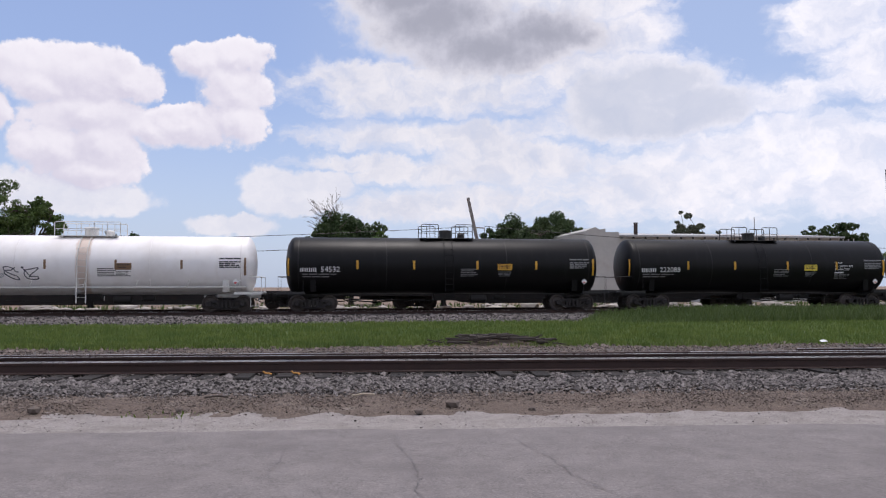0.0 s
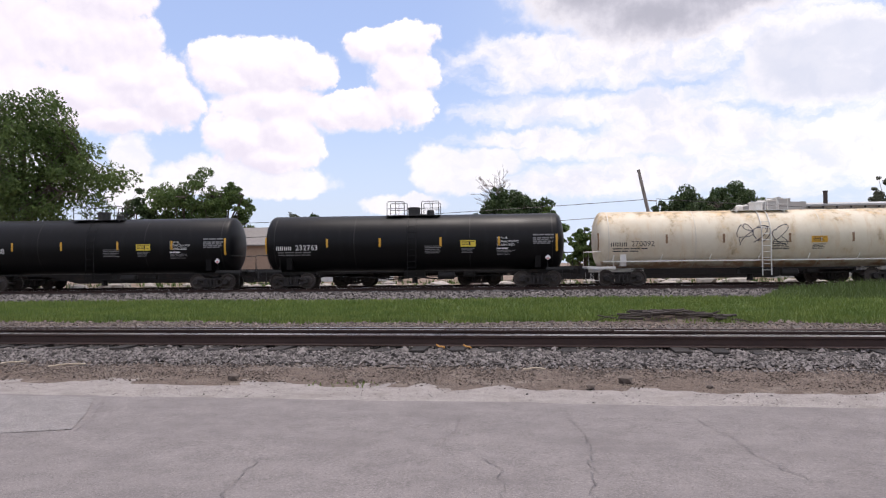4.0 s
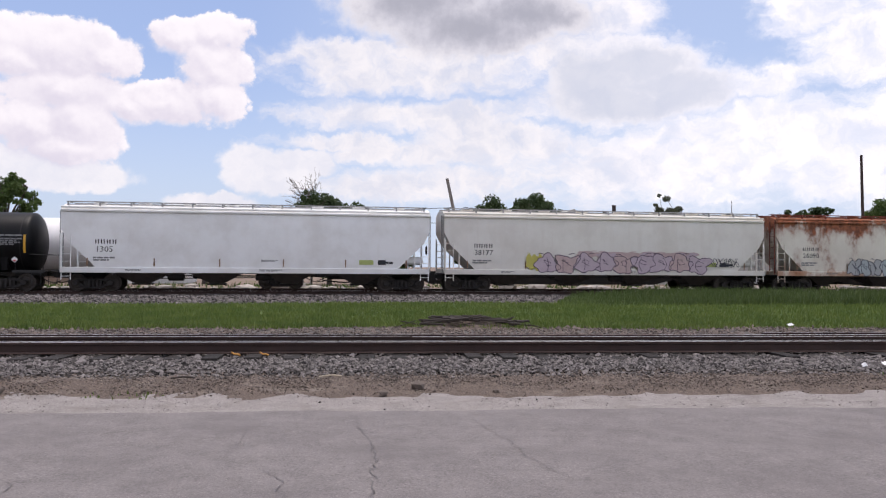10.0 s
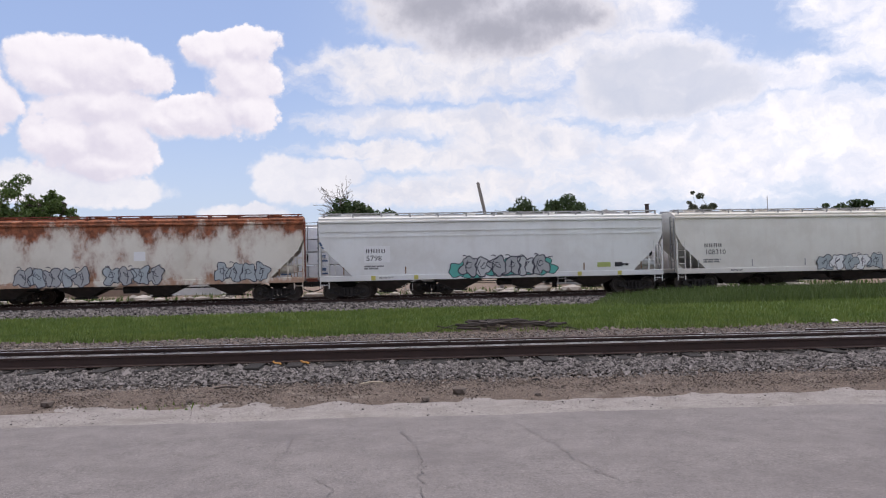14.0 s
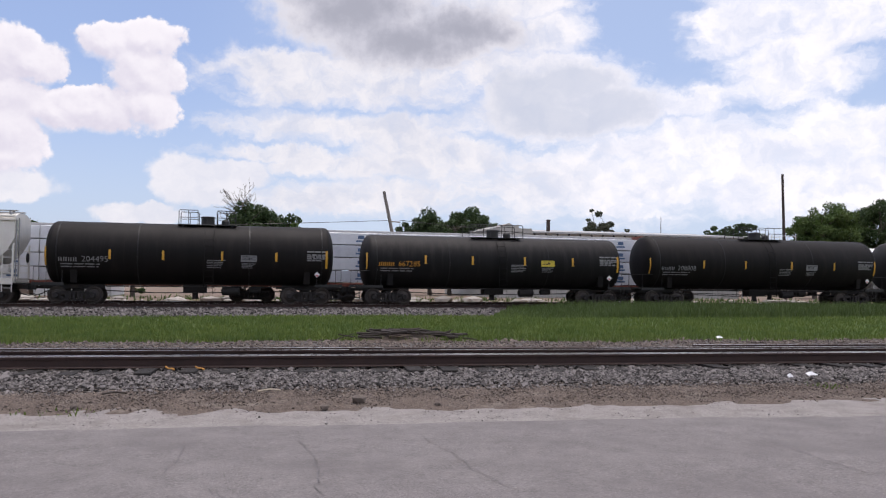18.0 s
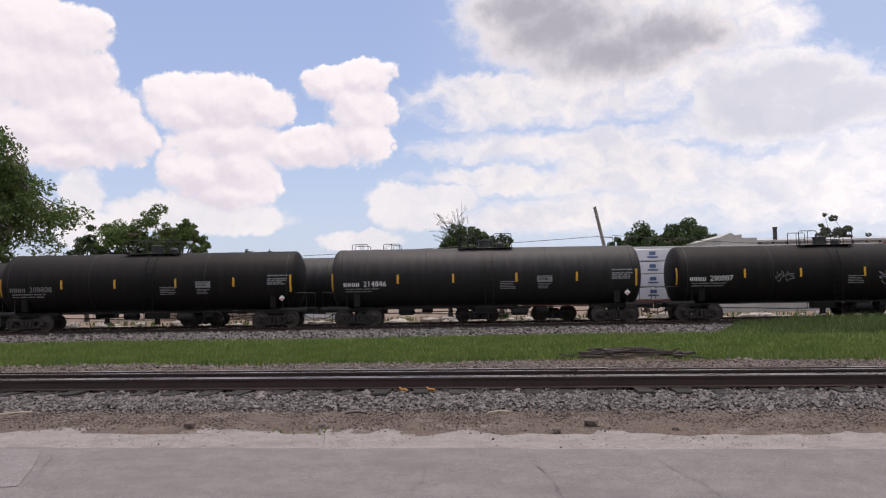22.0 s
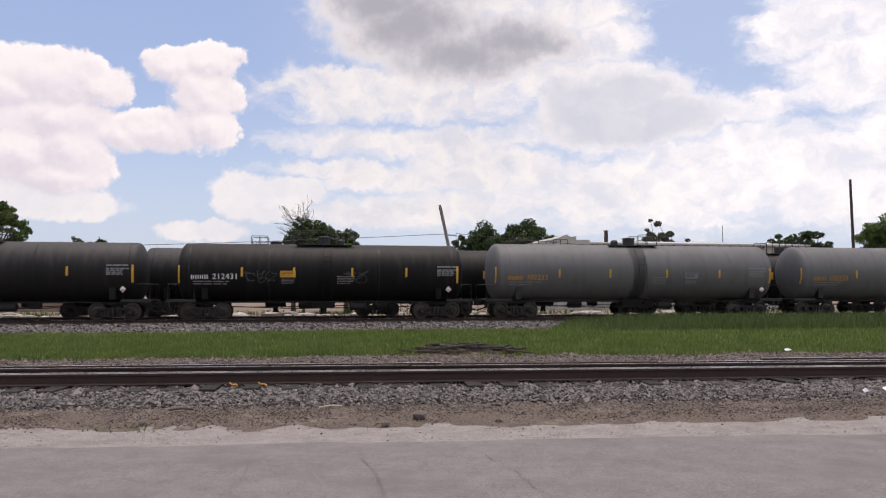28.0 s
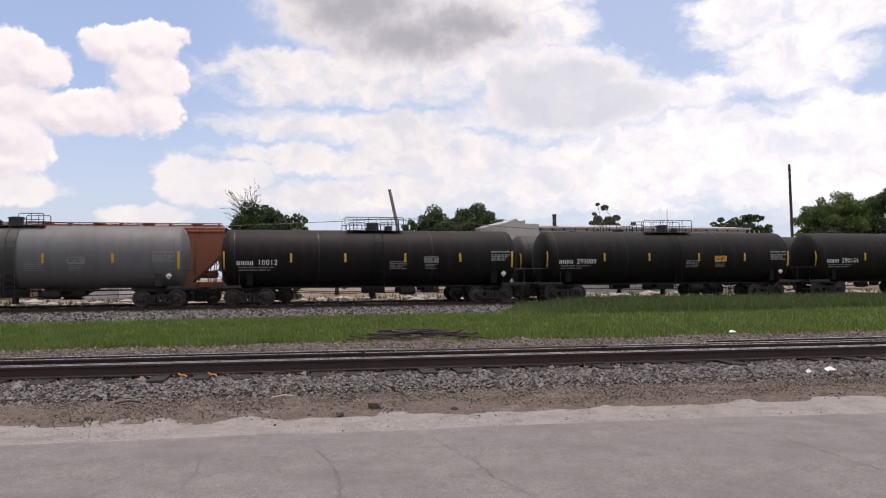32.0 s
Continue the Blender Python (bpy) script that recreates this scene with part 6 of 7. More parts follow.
def lumber_car(length):
    car = thing("lumber_car", "centre-beam flat car stacked with white-wrapped lumber", "flat car", group="cars of the far train")
    hl = length / 2 - 0.6
    part("deck", Geo().box(-hl, hl, -1.5, 1.5, 0.95, 1.2, 0.03), oxide_red, car)
    part("top_chord", Geo().box(-hl, hl, -0.35, 0.35, 4.42, 4.56, 0.02), grey_steel, car)
    for s in (-1, 1):
        part("bulkhead", Geo().box(min(s * hl, s * (hl - 0.25)), max(s * hl, s * (hl - 0.25)), -1.45, 1.45, 1.2, 4.6, 0.04), oxide_red, car)
        truck(car, s * (hl - 1.9))
        coupler(car, s * (hl + 0.05), s)
    for i in range(10):
        x = -hl + 0.6 + (2 * hl - 1.2) * i / 9
        part("centre_post", kept("centre_post", lambda: Geo().box(-0.08, 0.08, -0.2, 0.2, 1.2, 4.42), oxide_red), oxide_red, car, at=(x, 0, 0))
    cols = 5
    w = (2 * hl - 0.7) / cols
    mb = kept(("lumber_pack", round(w, 2)), lambda: Geo().box(-w / 2 + 0.03, w / 2 - 0.03, -0.58, 0.58, 0, 0.74, 0.03), wrap_white)
    mg = kept(("lumber_pack", round(w, 2)), lambda: Geo().box(-w / 2 + 0.03, w / 2 - 0.03, -0.58, 0.58, 0, 0.74, 0.03), wrap_grey)
    rr = random.Random(2)
    for i in range(cols):
        for j in range(4):
            for y in (-0.83, 0.83):
                b = part("lumber_pack", mb if rr.random() < 0.8 else mg, wrap_white, car, at=(-hl + 0.35 + w * (i + 0.5), y, 1.24 + j * 0.79))
                if y < 0:
                    for dx in (-0.3, 0.2):
                        part("print", kept("wrap_mark", lambda: Geo().box(-0.32, 0.32, -0.596, -0.59, 0.18, 0.28).box(-0.2, 0.2, -0.596, -0.59, 0.36, 0.58), wrap_print), wrap_print, b, at=(dx * w, 0, 0))
    return car


def flat_car(length):
    """A long empty flat car with fish-bellied side sills."""
    car = thing("flat_car", "long low empty flat car with dark fish-bellied side sills", "flat car", group="cars of the far train")
    hl, tx = length / 2 - 0.5, length / 2 - 4.0
    part("deck", Geo().box(-hl, hl, -1.42, 1.42, 1.0, 1.1, 0.02), oxide_red, car)
    for y in (-1.45, 1.45):
        ring = [(-hl, 1.14), (-hl, 0.84), (-tx + 1.5, 0.78), (-tx + 3.4, 0.34), (tx - 3.4, 0.34), (tx - 1.5, 0.78), (hl, 0.84), (hl, 1.14)]
        part("side_sill", Geo().prism_y(ring, y - 0.05, y + 0.05), flat_grime, car)
    for s in (-1, 1):
        part("end_beam", Geo().box(min(s * hl, s * (hl - 0.2)), max(s * hl, s * (hl - 0.2)), -1.4, 1.4, 0.7, 1.12, 0.03), flat_grime, car)
        part("draft_sill", Geo().box(min(s * (tx - 1.8), s * hl), max(s * (tx - 1.8), s * hl), -0.35, 0.35, 0.6, 1.0, 0.03), flat_grime, car)
        part("air_hose", Geo().tube([(s * (hl - 2.6), -1.0, 0.8), (s * (hl - 1.9), -1.05, 0.5), (s * (hl - 1.0), -1.05, 0.42), (s * hl, -0.9, 0.5), (s * (hl + 0.5), -0.8, 0.62)], 0.045), running_gear, car)
        part("brake_lever", Geo().box(min(s * (tx + 1.6), s * (tx + 2.3)), max(s * (tx + 1.6), s * (tx + 2.3)), -1.1, -0.5, 0.52, 0.8, 0.05), running_gear, car)
        truck(car, s * tx)
        coupler(car, s * (hl + 0.05), s)
    return car


flat_grime = mat("flat_grime", (0.02, 0.017, 0.016), 0.75, vary=0.3, stain=(0.045, 0.03, 0.024))
SECOND = [(flat_car(29.2), 29.2) for _ in range(4)] + [(tank_car(21.0, white_tank, "white tank car leading the far train", style="white", rails="long"), 21.0), (lumber_car(24.2), 24.2), (lumber_car(24.2), 24.2),
          (tank_car(17.4, grey_dark, "dusty dark tank car on the far track", style="old"), 17.4), (tank_car(17.4, black_dusty, "dusty black tank car on the far track", style="old"), 17.4),
          (tank_car(17.4, grey_dark, "dark grey tank car on the far track", style="old"), 17.4), (tank_car(17.4, black_brown, "brownish tank car on the far track", style="old"), 17.4),
          (hopper_car(18.0, hopper_brown, "rust-brown covered hopper car on the far track", bays=3, roof_dark=True), 18.0), (hopper_car(18.0, hopper_brown, "rust-brown covered hopper car on the far track", bays=3, roof_dark=True), 18.0)]
for car, _ in SECOND:
    car["group"] = "cars of the far train"
HEAD0 = -61.0                         # where the far train's head stands at the start
FAR_SPEED = [5.6, 5.7, 5.8, 5.9, 5.9, 5.9, 5.9, 6.0, 6.0, 6.1, 6.2, 6.3, 6.4, 6.5, 6.6, 6.7]


# ---- the black off-road car that drives by ----
car_paint = mat("car_black", (0.004, 0.004, 0.0045), 0.10, vary=0.1, scale=1.0, spec=0.4)
car_trim = mat("car_trim", (0.012, 0.012, 0.0125), 0.5, vary=0.3, scale=2.0, spec=0.3, stain=(0.02, 0.0195, 0.019), stain_at=(0.5, 0.8))
dusty_trim = mat("dusty_trim", (0.02, 0.0193, 0.019), 0.7, vary=0.4, scale=3.0, spec=0.3, stain=(0.06, 0.056, 0.053), stain_at=(0.52, 0.78))
tint_glass = mat("tinted_glass", (0.008, 0.008, 0.0082), 0.1, vary=0.0, spec=0.55)
tyre_rubber = mat("tyre_rubber", (0.018, 0.017, 0.017), 0.85, vary=0.25)
alloy = mat("alloy", (0.60, 0.595, 0.58), 0.35, 0.25, vary=0.08)
chrome = mat("chrome", (0.75, 0.75, 0.75), 0.15, 1.0, vary=0.03)
lamp_red = mat("lamp_red", (0.45, 0.012, 0.012), 0.2, vary=0.1)
lamp_orange = mat("lamp_orange", (0.75, 0.17, 0.02), 0.25, vary=0.1)
lamp_clear = mat("lamp_clear", (0.65, 0.67, 0.7), 0.12, vary=0.05)
plate_mat = mat("number_plate", (0.72, 0.74, 0.8), 0.4, vary=0.05)
print_mat = mat("plate_print", (0.08, 0.12, 0.4), 0.5, vary=0.05)


def bevelled(geo, name, material, width, seg=2):
    me = geo.mesh(name, material, 0)
    bm = bmesh.new()
    bm.from_mesh(me)
    bmesh.ops.remove_doubles(bm, verts=bm.verts, dist=0.0005)
    edges = [e for e in bm.edges if len(e.link_faces) == 2 and e.calc_face_angle(0) > 0.35]
    bmesh.ops.bevel(bm, geom=edges, offset=width, segments=seg, affect="EDGES", profile=0.6, clamp_overlap=True)
    bm.to_mesh(me)
    bm.free()
    me.polygons.foreach_set("use_smooth", [True] * len(me.polygons))
    me.set_sharp_from_angle(angle=radians(40))
    return me


def arch(cx, r, z0, n=9):
    """Points of a wheel arch from front to rear along the sill line."""
    return [(cx - r * math.cos(math.pi * i / n), z0 + r * 1.0 * math.sin(math.pi * i / n)) for i in range(n + 1)]


seal = mat("window_seal", (0.004, 0.004, 0.004), 0.8, vary=0.0, spec=0.1)


def off_roader():
    """Front towards -x, ground at z = 0, middle between the axles at the origin."""
    car = thing("off_road_car", "black boxy off-road car with tinted windows and silver wheels", "car")
    wb, hw, R = 1.3175, 0.87, 0.352
    nose = [(-2.0, 0.42), (-2.03, 0.62), (-2.02, 0.75), (-2.03, 0.98), (-1.96, 1.065), (-1.5, 1.125), (-1.02, 1.16), (1.86, 1.12), (1.95, 1.08), (1.97, 0.72), (1.99, 0.66), (1.98, 0.45), (1.8, 0.36)]
    under = arch(wb, 0.45, 0.34)[::-1] + arch(-wb, 0.45, 0.34)[::-1]
    ring = nose + [(x, z) for x, z in under]

    def plan(y, x):
        """The ends curve back towards the flanks."""
        return x - math.copysign(0.13 * max(0.0, (abs(y) - 0.45) / 0.42) ** 2.2, x) * (abs(x) > 1.85)

    def flank(z):
        """The flanks swell a little at the door's middle and draw in at the belt line."""
        return -0.035 * max(0.0, (z - 0.72) / 0.4) ** 2 - 0.02 * max(0.0, (0.6 - z) / 0.25)
    rows_y = [-hw, -0.72, -0.5, 0.0, 0.5, 0.72, hw]
    body, k = Geo(), len(ring)
    for y in rows_y:
        e = math.copysign(1, y) if abs(y) == hw else 0.0
        body.v += [(plan(y, x), y + e * flank(z), z) for x, z in ring]
    for r in range(len(rows_y) - 1):
        body.f += [(r * k + i, (r + 1) * k + i, (r + 1) * k + (i + 1) % k, r * k + (i + 1) % k) for i in range(k)]
    body.f += [tuple(range(k)), tuple(range(len(rows_y) * k - 1, (len(rows_y) - 1) * k - 1, -1))]
    part("body", bevelled(body, "body", car_paint, 0.03), car_paint, car)
    # greenhouse, tapering upwards
    base = [(-1.08, 1.13), (-0.56, 1.56), (-0.05, 1.625), (1.1, 1.635), (1.75, 1.60), (1.91, 1.11)]
    g = Geo()
    k = len(base)

    def half(z):
        return hw - 0.02 - 0.19 * max(0.0, (z - 1.1) / 0.5)
    g.add([(x, -half(z), z) for x, z in base] + [(x, half(z), z) for x, z in base],
          [(i, (i + 1) % k, k + (i + 1) % k, k + i) for i in range(k)] + [tuple(range(k - 1, -1, -1)), tuple(range(k, 2 * k))])
    part("cabin", bevelled(g, "cabin", car_paint, 0.03), car_paint, car)

    def pane(name, pts, side, off=0.006, material=None, label=""):
        g = Geo()
        q = [(x, side * (half(z) + off), z) for x, z in pts]
        q2 = [(x, side * (half(z) - 0.02), z) for x, z in pts]
        m = len(pts)
        g.add(q + q2, [tuple(range(m)), tuple(range(2 * m - 1, m - 1, -1))] + [(i, (i + 1) % m, m + (i + 1) % m, m + i) for i in range(m)])
        return part(name, g, material or tint_glass, car, label, smooth=0)
    for s in (-1, 1):
        pane("window_seal", [(-0.87, 1.085), (-0.42, 1.53), (0.29, 1.55), (0.29, 1.085)], s, 0.003, seal)
        pane("window_seal", [(0.33, 1.085), (0.33, 1.55), (1.06, 1.55), (1.09, 1.085)], s, 0.003, seal)
        pane("window_seal", [(1.13, 1.1), (1.1, 1.55), (1.67, 1.54), (1.76, 1.1)], s, 0.003, seal)
        pane("side_window", [(-0.78, 1.11), (-0.37, 1.5), (0.23, 1.52), (0.23, 1.11)], s)
        pane("side_window", [(0.38, 1.11), (0.38, 1.52), (0.99, 1.52), (1.03, 1.11)], s)
        pane("quarter_window", [(1.19, 1.15), (1.15, 1.51), (1.62, 1.50), (1.70, 1.15)], s)
        # doors: cut lines, handles, rub strips
        for x in (-0.86, 0.31, 1.02):
            part("door_gap", Geo().box(x - 0.006, x + 0.006, s * hw - 0.002, s * hw + 0.004, 0.36, 1.08), dark_steel, car)
        for x0, x1 in ((-0.83, 0.28), (0.34, 0.95)):
            part("rub_strip", Geo().box(x0, x1, min(s * hw, s * (hw + 0.02)), max(s * hw, s * (hw + 0.02)), 0.5, 0.545, 0.004), car_trim, car)
            part("door_crease", Geo().box(x0, x1, min(s * hw, s * (hw + 0.012)), max(s * hw, s * (hw + 0.012)), 0.655, 0.675, 0.003), car_paint, car)
        for x in (0.08, 0.87):
            part("door_handle", Geo().box(x - 0.11, x + 0.11, min(s * hw, s * (hw + 0.04)), max(s * hw, s * (hw + 0.04)), 0.96, 1.0, 0.01), car_paint, car)
        part("badge", bars(-0.62, 0.632, 0.33, 0.028, 1, 7, 1.0).moved(Matrix.Translation((0, s * (hw + 0.004), 0))), chrome, car)
        if s < 0:
            part("fuel_flap_mark", Geo().lathe([(-0.006, 0.001), (-0.006, 0.02), (0.0, 0.022)], "y", (1.716, -hw - 0.004, 0.945), 12), lamp_clear, car)
        # wheel arch flares
        for cx in (-wb, wb):
            g = Geo()
            n_a = 20
            for i in range(n_a + 1):
                a = math.pi * (0.02 + 0.96 * i / n_a)
                # squared-off arches, level along the top
                sq = 1 / max(abs(math.cos(a)), abs(math.sin(a))) ** 0.42
                for r, y in ((0.435, hw - 0.05), (0.435, hw + 0.04), (0.455, hw + 0.05), (0.50, hw + 0.045), (0.53, hw + 0.01), (0.535, hw - 0.04)):
                    q = r * (sq if r > 0.44 else 1 + (sq - 1) * 0.5)
                    g.v.append((cx - q * math.cos(a), s * y, 0.32 + min(0.555, q * math.sin(a) * 1.04)))
            for i in range(n_a):
                for j in range(5):
                    q = i * 6 + j
                    g.f.append((q, q + 1, q + 7, q + 6))
            part("arch_flare", g, car_trim, car, smooth=45)
        part("side_mirror", bevelled(Geo().box(-0.8, -0.6, min(s * (hw - 0.02), s * (hw + 0.2)), max(s * (hw - 0.02), s * (hw + 0.2)), 1.06, 1.25), "side_mirror", car_trim, 0.03), car_trim, car)
        part("sill", Geo().box(-0.86, 0.86, s * hw - 0.05, s * hw + 0.015, 0.25, 0.33, 0.02), dusty_trim, car)
        part("door_cladding", Geo().box(-0.83, 0.86, min(s * hw, s * (hw + 0.012)), max(s * hw, s * (hw + 0.012)), 0.345, 0.49, 0.006), dusty_trim, car)
        for cx, w0, w1 in ((-wb, 0.36, 0.5), (wb, 0.36, 0.47)):
            part("mud_flap", Geo().box(cx + w0, cx + w1, min(s * 0.66, s * 0.86), max(s * 0.66, s * 0.86), 0.24, 0.5, 0.02), dusty_trim, car)
        # lamps
        part("turn_signal", bevelled(Geo().box(-1.99, -1.87, s * 0.79 - 0.07, s * 0.79 + 0.07, 0.69, 0.745), "turn_signal", lamp_orange, 0.012), lamp_orange, car)
        part("tail_light", bevelled(Geo().box(1.86, 1.965, min(s * 0.70, s * 0.875), max(s * 0.70, s * 0.875), 0.78, 1.1), "tail_light", lamp_red, 0.015), lamp_red, car)
        part("reverse_light", Geo().box(1.87, 1.972, min(s * 0.74, s * 0.85), max(s * 0.74, s * 0.85), 0.88, 0.96), lamp_clear, car)
        part("headlight", Geo().lathe([(-2.055, 0.002), (-2.05, 0.05), (-2.03, 0.085), (-1.98, 0.1)], "x", (0, s * 0.62, 0.895), 20), lamp_clear, car)
        part("headlight_ring", Geo().lathe([(-2.035, 0.085), (-2.045, 0.1), (-2.04, 0.118), (-1.98, 0.122)], "x", (0, s * 0.62, 0.895), 20, caps=False), car_trim, car)
        part("fog_lamp", Geo().lathe([(-2.145, 0.02), (-2.145, 0.05), (-2.05, 0.055)], "x", (0, s * 0.6, 0.53), 12), lamp_clear, car)
        # roof rails
        g = Geo().tube([(0.3, s * 0.6, 1.625), (0.42, s * 0.6, 1.668), (0.6, s * 0.6, 1.675), (1.3, s * 0.6, 1.668), (1.55, s * 0.6, 1.65), (1.66, s * 0.6, 1.6)], 0.018)
        part("roof_rail", g, car_trim, car)
    part("windscreen", Geo().add([(-1.06, -0.76, 1.165), (-1.06, 0.76, 1.165), (-0.575, 0.64, 1.562), (-0.575, -0.64, 1.562)], [(0, 1, 2, 3)]).add([(-1.03, -0.76, 1.15), (-1.03, 0.76, 1.15), (-0.545, 0.64, 1.545), (-0.545, -0.64, 1.545)], [(3, 2, 1, 0)]),
         mat("windscreen", (0.02, 0.026, 0.027), 0.08, vary=0.0, spec=0.38), car)
    part("rear_window", Geo().box(-0.008, 0.008, -0.6, 0.6, -0.21, 0.2, 0.002).moved(pose(1.845, 0, 1.35, 0, -18, 0)), tint_glass, car)
    part("hood", bevelled(Geo().prism_y([(-1.93, 1.06), (-1.5, 1.125), (-1.06, 1.165), (-1.06, 1.185), (-1.5, 1.15), (-1.93, 1.085)], -0.66, 0.66), "hood", car_paint, 0.012), car_paint, car)
    gr = part("grille", Geo().box(-2.05, -2.015, -0.5, 0.5, 0.76, 1.02, 0.01), chrome, car)
    for i in range(7):
        part("grille_slot", Geo().box(-2.056, -2.045, -0.42 + i * 0.14 - 0.038, -0.42 + i * 0.14 + 0.038, 0.79, 0.99, 0.008), seal, gr)
    # bumpers wrap round the corners and rise towards the wheels underneath
    for nm, sx, prof in (("front_bumper", -1, [(1.86, 0.68), (2.07, 0.67), (2.15, 0.63), (2.16, 0.52), (2.11, 0.44), (1.98, 0.36), (1.86, 0.33)]),
                         ("rear_bumper", 1, [(1.80, 0.72), (2.02, 0.71), (2.09, 0.67), (2.09, 0.55), (2.04, 0.46), (1.90, 0.36), (1.80, 0.34)])):
        g, k = Geo(), len(prof)
        ys = [-0.885, -0.86, -0.78, -0.6, -0.3, 0.0, 0.3, 0.6, 0.78, 0.86, 0.885]
        for y in ys:
            c = 0.2 * (abs(y) / 0.885) ** 4
            g.v += [(sx * (x - c * (x > 1.87) * (0.35 + 0.65 * (x - 1.86) / 0.3)), y, z + 0.03 * (abs(y) / 0.885) ** 6 * (z < 0.5)) for x, z in prof]
        for r in range(len(ys) - 1):
            g.f += [(r * k + i, r * k + (i + 1) % k, (r + 1) * k + (i + 1) % k, (r + 1) * k + i) for i in range(k)]
        g.f += [tuple(range(k)), tuple(range(len(ys) * k - 1, (len(ys) - 1) * k - 1, -1))]
        part(nm, bevelled(g, nm, car_trim, 0.015), car_trim, car)
    for x, s in ((-2.18, -1), (2.03, 1)):
        pl = part("number_plate", Geo().box(x - 0.008, x + 0.008, -0.155, 0.155, 0.5 if s < 0 else 0.86, 0.66 if s < 0 else 1.01), plate_mat, car)
        for i in range(6):
            part("plate_mark", Geo().box(x + s * 0.006, x + s * 0.011, -0.12 + i * 0.042, -0.095 + i * 0.042, 0.55 if s < 0 else 0.9, 0.61 if s < 0 else 0.97), print_mat, pl)
    part("tailgate_gap", Geo().box(1.985, 2.002, -0.66, 0.66, 0.7, 0.71), dark_steel, car)
    part("tow_hitch", Geo().box(2.05, 2.2, -0.04, 0.04, 0.34, 0.42, 0.01), dark_steel, car)
    part("antenna", Geo().tube([(-1.0, 0.6, 1.12), (-0.92, 0.6, 1.75)], 0.006), dark_steel, car)
    for cx in (-wb, wb):
        for s in (-1, 1):
            part("wheel_well", Geo().box(cx - 0.44, cx + 0.44, min(s * 0.45, s * 0.84), max(s * 0.45, s * 0.84), 0.72, 0.84).box(cx - 0.44, cx + 0.44, s * 0.45 - 0.02, s * 0.45 + 0.02, 0.3, 0.84), dark_steel, car)
    part("underbody", Geo().box(-1.8, 1.85, -0.7, 0.7, 0.26, 0.42), dark_steel, car)
    part("exhaust", Geo().tube([(1.2, 0.4, 0.28), (2.12, 0.45, 0.28)], 0.03), chrome, car)
    for cx in (-wb, wb):
        for s in (-1, 1):
            w = part("wheel", kept("tyre", lambda: Geo().lathe([(-0.1, 0.235), (-0.112, 0.27), (-0.105, 0.325), (-0.085, R - 0.006), (-0.05, R), (0.05, R), (0.085, R - 0.006), (0.105, 0.325), (0.112, 0.27), (0.1, 0.235)], "y", (0, 0, 0), 36, caps=False), tyre_rubber),
                     tyre_rubber, car, at=(cx, s * 0.80, R))

            def rim_geo(s=s):
                g = Geo().lathe([(s * 0.1, 0.238), (s * 0.11, 0.232), (s * 0.105, 0.215), (s * 0.03, 0.2), (-s * 0.08, 0.205)], "y", (0, 0, 0), 36, caps=False)
                return g

            def spokes(s=s):
                g = Geo()
                for i in range(5):
                    a = 2 * math.pi * i / 5 + 0.3
                    ca, sa = math.cos(a), math.sin(a)
                    for t0, t1 in ((0.04, 0.222),):
                        ring = [(-0.026, t0), (0.026, t0), (0.03, t1 * 0.6), (0.044, t1), (0.0, t1 + 0.004), (-0.044, t1), (-0.03, t1 * 0.6)]
                        pts = [(u * ca - v * sa, u * sa + v * ca) for u, v in ring]
                        y0, y1 = s * 0.055, s * 0.1
                        g.prism_y(pts, min(y0, y1), max(y0, y1))
                g.lathe([(s * 0.05, 0.07), (s * 0.105, 0.065), (s * 0.11, 0.03), (s * 0.112, 0.002)], "y", (0, 0, 0), 16)
                return g
            part("rim", kept(("rim", s), rim_geo, alloy), alloy, w)
            part("spokes", kept(("spokes", s), spokes, alloy, 25), alloy, w)
            part("brake_disc", kept(("disc", s), lambda: Geo().lathe([(-0.02, 0.17), (0.0, 0.19), (0.02, 0.17)], "y", (0, 0, 0), 20), dark_steel), dark_steel, w)
            DRIVEN.append(w)
    return car


DRIVEN = []
suv = off_roader()
SUV_SPEED, SUV_TURN = 9.15, -2.0


def drive():
    """The car passes to the left; it is square before the camera just after eight seconds."""
    c, s = math.cos(radians(SUV_TURN)), math.sin(radians(SUV_TURN))

    def at(t):
        d = -SUV_SPEED * (t - 8.2)
        return pose(1.61 + d * c, 7.45 + d * s, -0.02, 0, 0, SUV_TURN)
    walk(suv, [(4.0 * k, at(4.0 * k)) for k in range(9)])
    R = 0.352
    total = SUV_SPEED * 32
    count = int(total / (R * 1.4)) + 1
    for w in DRIVEN:
        p = w.location.copy()
        walk(w, [(32.0 * i / count, Matrix.Translation(p) @ Matrix.Rotation(-total * i / count / R, 4, "Y")) for i in range(count + 1)])


